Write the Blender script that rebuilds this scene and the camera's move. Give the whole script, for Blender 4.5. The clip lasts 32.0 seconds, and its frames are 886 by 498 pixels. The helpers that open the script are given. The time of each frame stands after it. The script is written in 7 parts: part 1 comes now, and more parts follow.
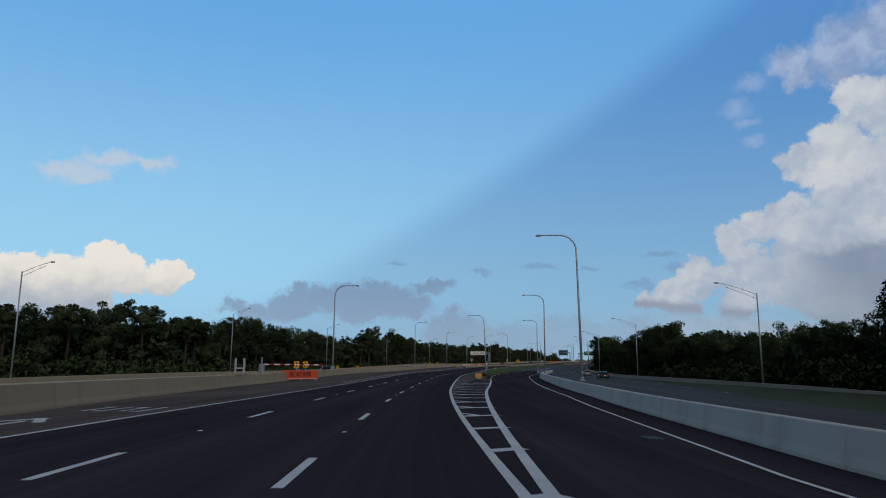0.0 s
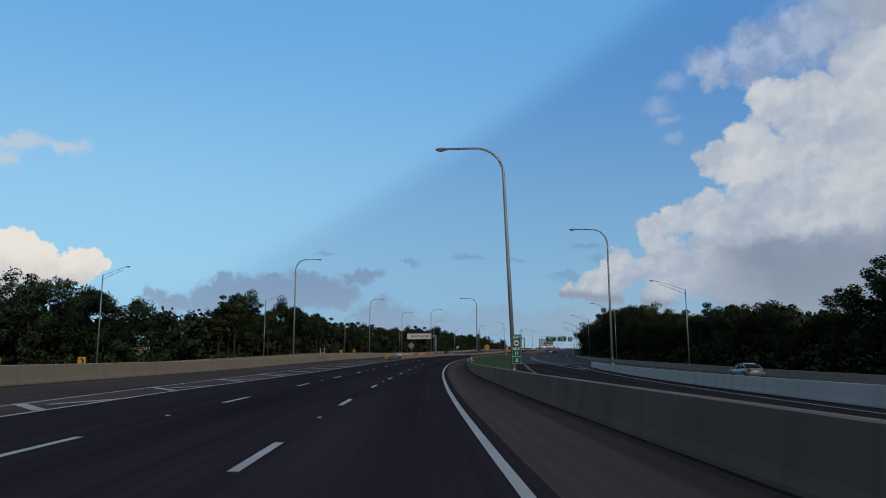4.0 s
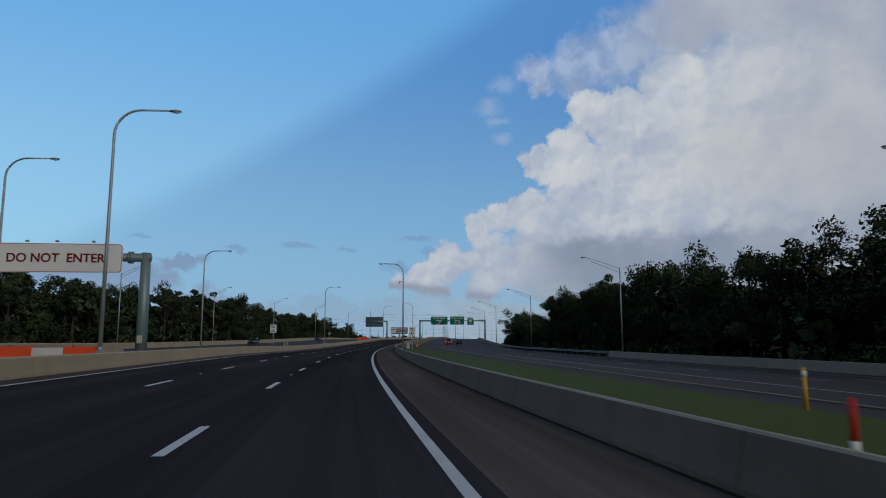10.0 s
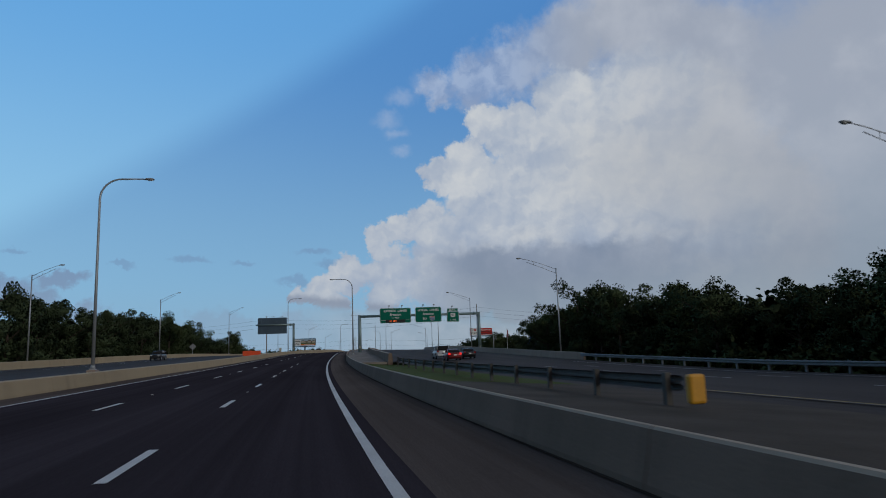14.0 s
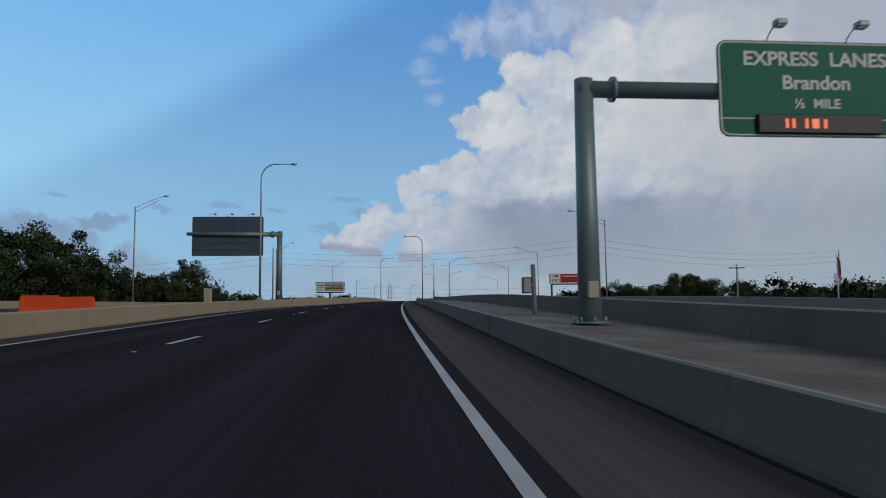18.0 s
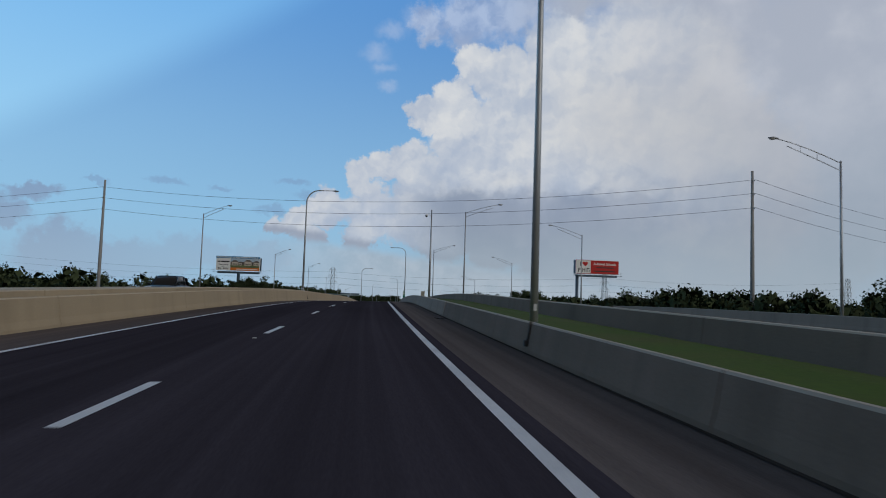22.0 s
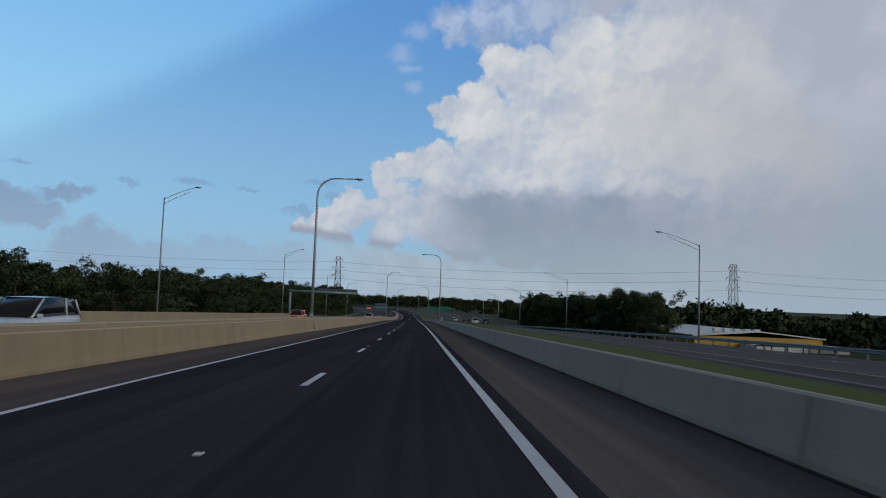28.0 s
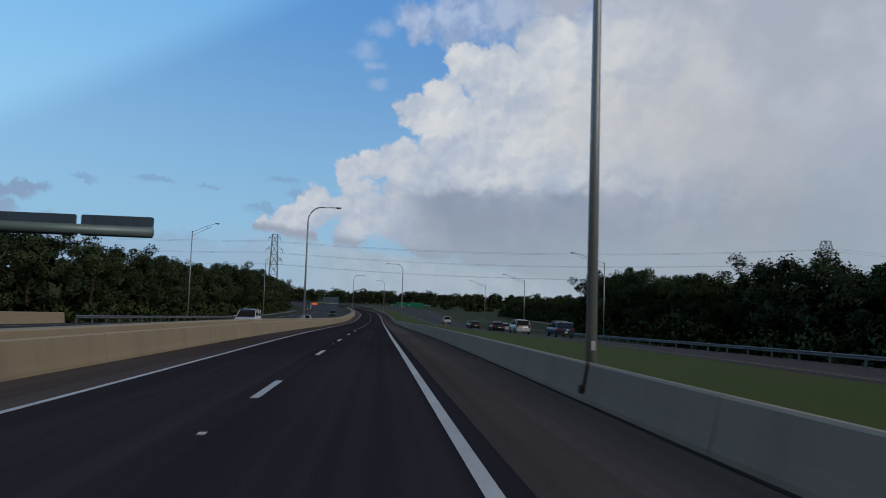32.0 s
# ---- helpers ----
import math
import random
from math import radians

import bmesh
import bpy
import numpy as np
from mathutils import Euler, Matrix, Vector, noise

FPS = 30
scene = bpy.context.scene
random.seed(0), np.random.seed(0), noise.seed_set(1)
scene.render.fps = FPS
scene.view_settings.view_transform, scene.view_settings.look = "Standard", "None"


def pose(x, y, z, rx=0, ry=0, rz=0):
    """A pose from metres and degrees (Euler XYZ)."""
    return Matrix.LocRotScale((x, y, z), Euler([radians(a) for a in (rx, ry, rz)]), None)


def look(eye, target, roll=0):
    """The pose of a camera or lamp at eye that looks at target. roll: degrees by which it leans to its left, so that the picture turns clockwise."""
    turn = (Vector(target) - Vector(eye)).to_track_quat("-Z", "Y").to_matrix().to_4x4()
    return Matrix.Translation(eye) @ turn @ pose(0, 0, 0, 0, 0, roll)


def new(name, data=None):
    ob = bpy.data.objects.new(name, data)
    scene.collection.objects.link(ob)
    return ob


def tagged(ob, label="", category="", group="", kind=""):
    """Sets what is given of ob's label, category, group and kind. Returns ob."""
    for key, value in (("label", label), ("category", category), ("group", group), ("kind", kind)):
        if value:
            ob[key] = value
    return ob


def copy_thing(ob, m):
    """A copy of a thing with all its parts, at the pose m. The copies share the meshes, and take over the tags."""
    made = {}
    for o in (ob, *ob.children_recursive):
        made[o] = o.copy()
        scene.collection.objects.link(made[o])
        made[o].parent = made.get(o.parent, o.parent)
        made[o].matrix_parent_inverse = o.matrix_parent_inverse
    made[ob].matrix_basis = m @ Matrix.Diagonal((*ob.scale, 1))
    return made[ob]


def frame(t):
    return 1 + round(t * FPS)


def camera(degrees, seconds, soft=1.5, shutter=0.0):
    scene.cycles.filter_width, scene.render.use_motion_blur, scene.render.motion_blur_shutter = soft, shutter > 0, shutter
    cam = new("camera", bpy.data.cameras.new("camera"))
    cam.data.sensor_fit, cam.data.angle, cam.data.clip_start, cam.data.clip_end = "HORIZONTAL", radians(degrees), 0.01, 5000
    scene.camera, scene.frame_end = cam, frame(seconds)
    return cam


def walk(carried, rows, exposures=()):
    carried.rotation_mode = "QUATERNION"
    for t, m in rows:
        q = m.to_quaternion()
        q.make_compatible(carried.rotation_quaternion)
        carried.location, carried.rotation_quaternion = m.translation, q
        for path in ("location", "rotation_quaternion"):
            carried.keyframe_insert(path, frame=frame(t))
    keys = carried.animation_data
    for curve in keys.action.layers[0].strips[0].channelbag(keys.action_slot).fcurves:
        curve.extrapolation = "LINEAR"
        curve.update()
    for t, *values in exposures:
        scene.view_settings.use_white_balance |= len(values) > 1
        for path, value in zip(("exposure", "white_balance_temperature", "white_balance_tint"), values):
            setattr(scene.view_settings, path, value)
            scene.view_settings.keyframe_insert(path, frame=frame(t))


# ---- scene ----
cam = camera(65.33, 32.0, 1.0, 0.12)
# t, place, tilt, roll, turn
PATH = (
    (0.0, 0.000, 0.000, -0.001, 99.828, -0.305, 23.514),
    (0.5, -6.535, 13.745, -0.029, 98.369, -0.310, 22.049),
    (1.0, -12.827, 27.604, -0.064, 98.391, -0.250, 21.041),
    (1.5, -18.879, 41.571, -0.083, 97.968, 0.036, 20.186),
    (2.0, -24.713, 55.631, -0.066, 98.242, 0.325, 20.205),
    (2.5, -30.376, 69.761, 0.005, 98.315, 0.983, 18.417),
    (3.0, -35.917, 83.940, 0.111, 98.560, 0.732, 18.167),
    (3.5, -41.356, 98.160, 0.226, 98.805, 0.481, 17.916),
    (4.0, -46.681, 112.423, 0.321, 99.050, 0.230, 17.665),
    (4.5, -51.852, 126.743, 0.383, 99.295, -0.021, 17.415),
    (5.0, -56.842, 141.129, 0.431, 98.615, 0.157, 15.880),
    (5.5, -61.635, 155.581, 0.494, 99.011, 0.210, 15.330),
    (6.0, -66.237, 170.097, 0.598, 97.572, -0.015, 13.884),
    (6.5, -70.659, 184.669, 0.752, 99.078, 0.612, 14.584),
    (7.0, -74.908, 199.293, 0.938, 98.869, 1.376, 13.601),
    (7.5, -78.987, 213.966, 1.134, 99.198, 2.934, 12.743),
    (8.0, -82.898, 228.685, 1.321, 96.558, 1.791, 9.545),
    (8.5, -86.646, 243.448, 1.503, 98.373, -0.919, 8.035),
    (9.0, -90.238, 258.250, 1.686, 98.281, -2.030, 6.329),
    (9.5, -93.674, 273.090, 1.871, 98.883, -2.275, 3.594),
    (10.0, -96.944, 287.969, 2.058, 98.191, 0.168, 3.596),
    (10.5, -100.030, 302.887, 2.252, 98.949, -0.155, 1.644),
    (11.0, -102.913, 317.847, 2.448, 98.795, 1.545, 1.664),
    (11.5, -105.596, 332.845, 2.638, 99.161, 2.895, 0.706),
    (12.0, -108.091, 347.876, 2.810, 98.839, 2.986, 0.340),
    (12.5, -110.418, 362.935, 2.957, 99.898, 1.799, -1.665),
    (13.0, -112.591, 378.017, 3.095, 99.782, 2.072, -2.347),
    (13.5, -114.619, 393.121, 3.245, 99.083, 1.130, -3.586),
    (14.0, -116.509, 408.243, 3.427, 99.010, 2.086, -4.470),
    (14.5, -118.268, 423.382, 3.627, 96.922, 3.418, -2.264),
    (15.0, -119.902, 438.536, 3.847, 96.696, 2.759, -2.207),
    (15.5, -121.418, 453.703, 4.094, 96.469, 2.101, -2.149),
    (16.0, -122.816, 468.882, 4.373, 96.242, 1.442, -2.091),
    (16.5, -124.100, 484.072, 4.683, 96.015, 0.784, -2.034),
    (17.0, -125.274, 499.272, 5.021, 94.567, 1.243, -1.383),
    (17.5, -126.339, 514.482, 5.382, 95.678, 0.486, -2.278),
    (18.0, -127.297, 529.699, 5.773, 94.962, 0.603, -2.037),
    (18.5, -128.144, 544.924, 6.216, 95.263, 0.583, -2.198),
    (19.0, -128.881, 560.156, 6.670, 97.023, -1.182, -3.935),
    (19.5, -129.512, 575.394, 7.086, 96.328, -1.562, -3.885),
    (20.0, -130.046, 590.637, 7.423, 95.548, 0.119, -3.463),
    (20.5, -130.497, 605.883, 7.694, 95.622, -1.387, -4.451),
    (21.0, -130.873, 621.133, 7.935, 94.531, -2.065, -3.583),
    (21.5, -131.170, 636.385, 8.178, 95.675, -2.739, -5.360),
    (22.0, -131.370, 651.640, 8.462, 94.105, -1.849, -6.715),
    (22.5, -131.451, 666.897, 8.788, 93.364, -3.318, -6.171),
    (23.0, -131.401, 682.155, 9.093, 93.556, -4.627, -5.799),
    (23.5, -131.215, 697.414, 9.313, 93.313, -1.744, -4.903),
    (24.0, -130.896, 712.671, 9.399, 95.840, -5.172, -4.837),
    (24.5, -130.433, 727.924, 9.380, 95.947, -4.851, -4.679),
    (25.0, -129.826, 743.170, 9.298, 95.735, -5.069, -5.217),
    (25.5, -129.103, 758.409, 9.197, 95.523, -5.287, -5.755),
    (26.0, -128.318, 773.642, 9.103, 95.311, -5.505, -6.293),
    (26.5, -127.538, 788.874, 8.994, 95.099, -5.723, -6.831),
    (27.0, -126.801, 804.105, 8.856, 95.086, -4.985, -6.771),
    (27.5, -126.108, 819.336, 8.654, 93.484, -4.650, -6.773),
    (28.0, -125.429, 834.566, 8.369, 94.078, -2.047, -4.650),
    (28.5, -124.735, 849.793, 8.014, 93.903, -0.644, -3.851),
    (29.0, -124.018, 865.017, 7.625, 93.005, -1.974, -3.558),
    (29.5, -123.287, 880.237, 7.238, 93.119, -0.901, -3.863),
    (30.0, -122.567, 895.456, 6.862, 93.927, -1.626, -3.866),
    (30.5, -121.879, 910.675, 6.476, 94.194, -1.718, -5.230),
    (31.0, -121.237, 925.893, 6.085, 94.116, -1.906, -6.493),
    (31.5, -120.647, 941.111, 5.695, 93.841, -2.139, -6.724),
    (32.0, -120.113, 956.329, 5.313, 94.014, -1.865, -7.548),

)
EXPOSURES = ((0.0, -0.17, 6080, 8), (9.0, -0.19, 6060, 8), (12.5, -0.25, 6020, 8), (14.5, -0.26, 6000, 8), (17.0, -0.17, 6100, 9), (19.0, -0.03, 6150, 9), (32.0, -0.05, 6180, 9))

walk(cam, [(t, pose(x, y, z, rx, ry, rz)) for t, x, y, z, rx, ry, rz in PATH], EXPOSURES)
SKY_GAIN, SUN_POWER = 1.0, 1.0

# world: evening sky with a tall bank of cumulus to the right of the road
world = bpy.data.worlds.new("world")
scene.world = world
world.use_nodes = True
WT = world.node_tree
WT.nodes.clear()
SUN_AZ, SUN_EL = radians(142), radians(20)


def wn(kind, **sets):
    n = WT.nodes.new(kind)
    for k, val in sets.items():
        n.inputs[int(k[1:])].default_value = val
    return n


def wmath(op, a, b=None, c=None, clamp=False):
    n = WT.nodes.new("ShaderNodeMath")
    n.operation, n.use_clamp = op, clamp
    for i, val in enumerate((a, b, c)):
        if val is None:
            continue
        if isinstance(val, (int, float)):
            n.inputs[i].default_value = val
        else:
            WT.links.new(val, n.inputs[i])
    return n.outputs[0]


def wmix(fac, a, b):
    n = WT.nodes.new("ShaderNodeMix")
    n.data_type = "RGBA"
    for i, val in ((0, fac), (6, a), (7, b)):
        if isinstance(val, (int, float)):
            n.inputs[i].default_value = val
        elif isinstance(val, tuple):
            n.inputs[i].default_value = (*val, 1)
        else:
            WT.links.new(val, n.inputs[i])
    return n.outputs[2]


def wramp(fac, lo, hi):
    n = WT.nodes.new("ShaderNodeMapRange")
    n.interpolation_type = "SMOOTHSTEP"
    WT.links.new(fac, n.inputs[0])
    n.inputs[1].default_value, n.inputs[2].default_value = lo, hi
    return n.outputs[0]


def wnoise(vec, scale, detail, rough=0.55, dist=0.0):
    n = WT.nodes.new("ShaderNodeTexNoise")
    n.inputs["Scale"].default_value, n.inputs["Detail"].default_value = scale, detail
    n.inputs["Roughness"].default_value, n.inputs["Distortion"].default_value = rough, dist
    WT.links.new(vec, n.inputs["Vector"])
    return n


coord = WT.nodes.new("ShaderNodeTexCoord")
sep = WT.nodes.new("ShaderNodeSeparateXYZ")
WT.links.new(coord.outputs["Generated"], sep.inputs[0])
AZ = wmath("MULTIPLY", wmath("ARCTAN2", sep.outputs[0], sep.outputs[1]), 57.2958)
EL = wmath("MULTIPLY", wmath("ARCSINE", sep.outputs[2]), 57.2958)
comb = WT.nodes.new("ShaderNodeCombineXYZ")
WT.links.new(AZ, comb.inputs[0])
WT.links.new(EL, comb.inputs[1])
FLAT = comb.outputs[0]


def warped(amount, scale, detail):
    """Sky coordinates in degrees, ruffled by noise."""
    n = wnoise(FLAT, scale, detail, 0.66)
    s1 = WT.nodes.new("ShaderNodeVectorMath")
    s1.operation = "SUBTRACT"
    WT.links.new(n.outputs["Color"], s1.inputs[0])
    s1.inputs[1].default_value = (0.5, 0.5, 0.5)
    s2 = WT.nodes.new("ShaderNodeVectorMath")
    s2.operation = "MULTIPLY_ADD"
    WT.links.new(s1.outputs[0], s2.inputs[0])
    s2.inputs[1].default_value = (amount, amount, 0)
    WT.links.new(FLAT, s2.inputs[2])
    return s2.outputs[0]


def puffs(vec, items, squash=1.0, smooth=0.15):
    """Union of round puffs (azimuth, elevation, radius in degrees); 0 at the rims, 1 in a puff's middle."""
    if squash != 1.0:
        m = WT.nodes.new("ShaderNodeVectorMath")
        m.operation = "MULTIPLY"
        WT.links.new(vec, m.inputs[0])
        m.inputs[1].default_value = (1, squash, 1)
        vec = m.outputs[0]
    total = None
    for a, e, r in items:
        d = WT.nodes.new("ShaderNodeVectorMath")
        d.operation = "DISTANCE"
        WT.links.new(vec, d.inputs[0])
        d.inputs[1].default_value = (a, e * squash, 0)
        f = wmath("MULTIPLY_ADD", d.outputs["Value"], -1.0 / r, 1.0)
        total = f if total is None else wmath("SMOOTH_MAX", total, f, smooth)
    return total


CUMULUS = ((9.1, 19.1, 2.1), (7.1, 16.2, 2.3), (4.8, 15.0, 1.7), (11.3, 18.0, 2.8), (15.9, 19.7, 3.5), (8.6, 13.1, 3.8),
           (13.2, 14.5, 4.7), (1.1, 10.6, 1.5), (-0.7, 9.8, 1.3), (3.5, 11.1, 2.2), (6.3, 9.8, 2.8), (-3.0, 7.2, 1.9),
           (-5.2, 6.0, 1.5), (-7.0, 5.4, 1.1), (0.3, 7.0, 2.6), (4.1, 6.9, 3.3), (8.7, 8.9, 4.2), (18.7, 13.5, 7.0),
           (13.4, 9.0, 4.7), (6.8, 5.2, 2.7), (11.0, 5.0, 3.2), (15.5, 4.6, 4.0), (-0.5, 4.7, 1.6), (-4.3, 4.7, 1.3), (23.0, 16.3, 8.5), (26.4, 8.9, 9.4), (20.1, 5.9, 5.2))
BANK = ((38.0, 18.0, 12.0), (34.0, 6.6, 10.3), (24.4, 3.7, 3.8), (46.0, 10.0, 14.0), (60.0, 14.0, 16.0), (80.0, 12.0, 18.0),
        (8.0, 22.6, 3.0), (11.5, 23.2, 3.6), (16.0, 24.6, 4.6), (22.0, 26.5, 6.5), (4.6, 22.0, 2.0), (27.0, 21.0, 9.0))
FAR_LEFT = ((-55.6, 6.6, 2.1), (-53.3, 6.2, 2.1), (-49.8, 8.1, 1.5), (-48.1, 6.9, 2.0), (-45.7, 6.8, 1.5), (-51.4, 5.5, 2.6),
            (-54.6, 4.7, 2.6), (-44.9, 7.3, 1.0), (-60.0, 6.0, 3.0), (-66.0, 5.0, 4.0))
LOW_GREY = ((-39.3, 4.7, 2.6), (-35.7, 5.2, 3.2), (-32.1, 5.6, 3.2), (-28.4, 5.9, 3.2), (-24.7, 6.6, 2.2), (-26.5, 4.9, 3.2),
            (-30.2, 4.4, 3.4), (-13.1, 2.9, 4.6), (-18.1, 2.2, 5.0), (-8.0, 2.6, 3.6), (-22.0, 2.4, 5.0))
WISPS = ((-53.0, 14.6, 2.8), (-50.0, 15.3, 2.8), (-47.1, 15.4, 2.1), (-51.8, 13.8, 2.3))
THIN = ((1.7, 21.3, 1.9), (0.3, 19.6, 1.9), (1.2, 18.6, 1.3), (4.0, 22.5, 2.2), (1.5, 17.0, 1.2))
DARK_WISPS = ((-15.6, 8.4, 2.2), (-20.5, 7.9, 1.4), (-27.5, 8.5, 1.5), (-11.5, 8.3, 1.6), (-5.9, 9.0, 2.0), (-4.2, 8.2, 2.2),
              (-7.5, 6.6, 2.2))

# clear sky: physical sky, tinted towards the pale cyan of the left and the deeper blue of the shadowed right
sky = WT.nodes.new("ShaderNodeTexSky")
sky.sky_type, sky.sun_disc = "NISHITA", False
sky.sun_elevation, sky.sun_rotation = SUN_EL, SUN_AZ
sky.air_density, sky.dust_density, sky.ozone_density = 1.0, 0.6, 2.0
nishita = WT.nodes.new("ShaderNodeVectorMath")
nishita.operation = "SCALE"
WT.links.new(sky.outputs[0], nishita.inputs[0])
nishita.inputs["Scale"].default_value = 0.09
high = wmix(wramp(EL, 5, 30), (0.405, 0.715, 0.925), (0.172, 0.45, 0.83))
deep = wmix(wramp(EL, 3, 26), (0.285, 0.51, 0.71), (0.100, 0.275, 0.61))
# a cloud's shadow crosses the haze: its rim climbs to the right
shade_line = wmath("SUBTRACT", AZ, wmath("MULTIPLY_ADD", EL, 1.7, -46.2))
blue = wmix(wmath("MULTIPLY_ADD", wramp(shade_line, -3.2, 4.0), 0.6, wmath("MULTIPLY", wramp(shade_line, -26, 30), 0.4)), high, deep)
clear = wmix(0.08, blue, nishita.outputs[0])

fine = wnoise(FLAT, 0.55, 9, 0.6)
broad = wnoise(FLAT, 0.16, 6, 0.55)
w_soft, w_fine = warped(4.2, 0.36, 8), warped(5.5, 0.30, 8)

# low grey-blue layers
w_thin = warped(2.6, 0.42, 8)
grey = wramp(puffs(w_fine, LOW_GREY, 2.2, 0.4), 0.08, 0.5)
grey_col = wmix(wramp(EL, 1, 8), (0.30, 0.36, 0.47), (0.235, 0.315, 0.46))
out = wmix(wmath("MULTIPLY", grey, wmath("MULTIPLY_ADD", wramp(AZ, -14, -24), 0.38, 0.42)), clear, grey_col)
dwisp = wramp(puffs(w_thin, DARK_WISPS, 5.5, 0.3), 0.05, 0.7)
out = wmix(wmath("MULTIPLY", dwisp, 0.42), out, (0.20, 0.28, 0.44))

# far cumulus on the left
left = wramp(puffs(w_soft, FAR_LEFT, 1.0, 0.2), 0.02, 0.2)
left_col = wmix(wramp(wmath("ADD", EL, wmath("MULTIPLY", fine.outputs[0], 4.0)), 5.5, 10), (0.46, 0.48, 0.52), (0.95, 0.86, 0.74))
out = wmix(wmath("MULTIPLY", left, wramp(EL, 1.5, 5)), out, left_col)
wisp = wramp(puffs(w_fine, WISPS, 2.2, 0.3), 0.05, 0.75)
out = wmix(wmath("MULTIPLY", wisp, 0.75), out, (0.62, 0.66, 0.72))

thin = wramp(puffs(w_thin, THIN, 1.9, 0.3), 0.0, 1.0)
out = wmix(wmath("MULTIPLY", thin, 0.45), out, (0.46, 0.54, 0.70))

# veil and bank that fill the right
veil = wramp(puffs(w_fine, BANK, 1.0, 0.5), 0.0, 0.55)
veil_col = wmix(wramp(wmath("ADD", EL, wmath("MULTIPLY", broad.outputs[0], 18.0)), 8, 26), (0.315, 0.355, 0.40), (0.45, 0.46, 0.50))
veil_col = wmix(wramp(EL, 40, 70), veil_col, (0.32, 0.38, 0.48))
veil_col = wmix(wmath("MULTIPLY", wramp(broad.outputs[0], 0.42, 0.7), wmath("MULTIPLY", wramp(EL, 10, 18), 0.6)), veil_col, (0.62, 0.61, 0.62))
cum_f = puffs(w_soft, CUMULUS, 1.0, 0.12)
cum = wramp(wmath("ADD", cum_f, wmath("MULTIPLY_ADD", fine.outputs[0], 0.16, -0.08)), 0.0, 0.24)


def relief_of(scale, detail, rough, dx, dy, gain):
    """How much a noise rises towards the lit upper left."""
    mv = WT.nodes.new("ShaderNodeVectorMath")
    mv.operation = "ADD"
    WT.links.new(w_thin, mv.inputs[0])
    mv.inputs[1].default_value = (dx, dy, 0)
    a, b = wnoise(w_thin, scale, detail, rough), wnoise(mv.outputs[0], scale, detail, rough)
    return wmath("MULTIPLY", wmath("SUBTRACT", a.outputs[0], b.outputs[0]), gain), a


# sunlit billows: soft large swells with finer curls, a cool rim where the bank thins
swell, b0 = relief_of(0.16, 4, 0.5, -1.2, 1.5, 1.5)
curl, b1 = relief_of(0.55, 4, 0.5, -0.35, 0.5, 0.8)
lit = wramp(wmath("ADD", wmath("ADD", swell, curl), wmath("MULTIPLY_ADD", wramp(EL, 5, 15), 0.2, wmath("MULTIPLY_ADD", wramp(cum_f, 0.0, 0.5), 0.1, 0.24))), 0.05, 1.0)
wob = wmath("MULTIPLY_ADD", fine.outputs[0], 2.4, -1.2)
# a grey fold through the middle of the bank and a dark flat base
fold = wmath("MULTIPLY", wramp(wmath("ADD", EL, wob), 9.4, 8.2), wmath("MULTIPLY", wramp(wmath("ADD", AZ, wob), 1.5, 8.0), wramp(AZ, 27, 19)))
base_line = wmath("SUBTRACT", wmath("ADD", EL, wmath("MULTIPLY", wob, 0.5)), wmath("MULTIPLY_ADD", AZ, -0.13, 3.9))
floor_band = wmath("MULTIPLY", wramp(base_line, 1.0, 0.3), wramp(AZ, 20, 12))
cum_col = wmix(lit, (0.42, 0.475, 0.575), (0.72, 0.71, 0.695))
warm = wmath("MULTIPLY", wramp(AZ, 10, 22), wmath("MULTIPLY", wramp(EL, 8, 14), wramp(EL, 21, 15)))
cum_col = wmix(wmath("MULTIPLY", warm, 0.5), cum_col, (0.60, 0.575, 0.545))
cum_col = wmix(wmath("MULTIPLY", fold, 0.92), cum_col, wmix(wramp(b0.outputs[0], 0.35, 0.65), (0.26, 0.31, 0.40), (0.37, 0.41, 0.49)))
cum_col = wmix(wmath("MULTIPLY", floor_band, 0.85), cum_col, (0.29, 0.32, 0.40))
rightwards = wramp(wmath("ADD", AZ, wmath("MULTIPLY", broad.outputs[0], 14.0)), 21, 42)
cum_col = wmix(wmath("MULTIPLY", rightwards, 0.9), cum_col, veil_col)
veil_col = wmix(wmath("MULTIPLY", wramp(AZ, 19, 9), wramp(EL, 18, 22)), veil_col, wmix(wramp(b1.outputs[0], 0.35, 0.65), (0.28, 0.37, 0.56), (0.44, 0.52, 0.68)))
out = wmix(wmath("MULTIPLY", veil, 0.9), out, veil_col)
out = wmix(wmath("MULTIPLY", cum, wmath("MAXIMUM", wramp(base_line, -0.5, 0.2), wramp(AZ, 10, 18))), out, cum_col)
fold_all = wmath("MULTIPLY", wramp(wmath("ADD", EL, wmath("MULTIPLY", wob, 2.2)), 11.0, 5.5), wmath("MULTIPLY", wramp(wmath("ADD", AZ, wmath("MULTIPLY", wob, 2.0)), 1.0, 9.0), wramp(AZ, 48, 20)))
out = wmix(wmath("MULTIPLY", fold_all, 0.62), out, wmix(wramp(EL, 2, 9), (0.30, 0.355, 0.40), (0.27, 0.305, 0.385)))
# unseen dark grey cloud added overhead and behind, to dim and warm the ground
over = wmath("MAXIMUM", wramp(EL, 30, 52), wmath("MULTIPLY", wramp(wmath("ABSOLUTE", AZ), 75, 120), 0.9))
over_col = wmix(wramp(broad.outputs[0], 0.3, 0.7), (0.135, 0.112, 0.106), (0.08, 0.069, 0.068))
out = wmix(over, out, over_col)
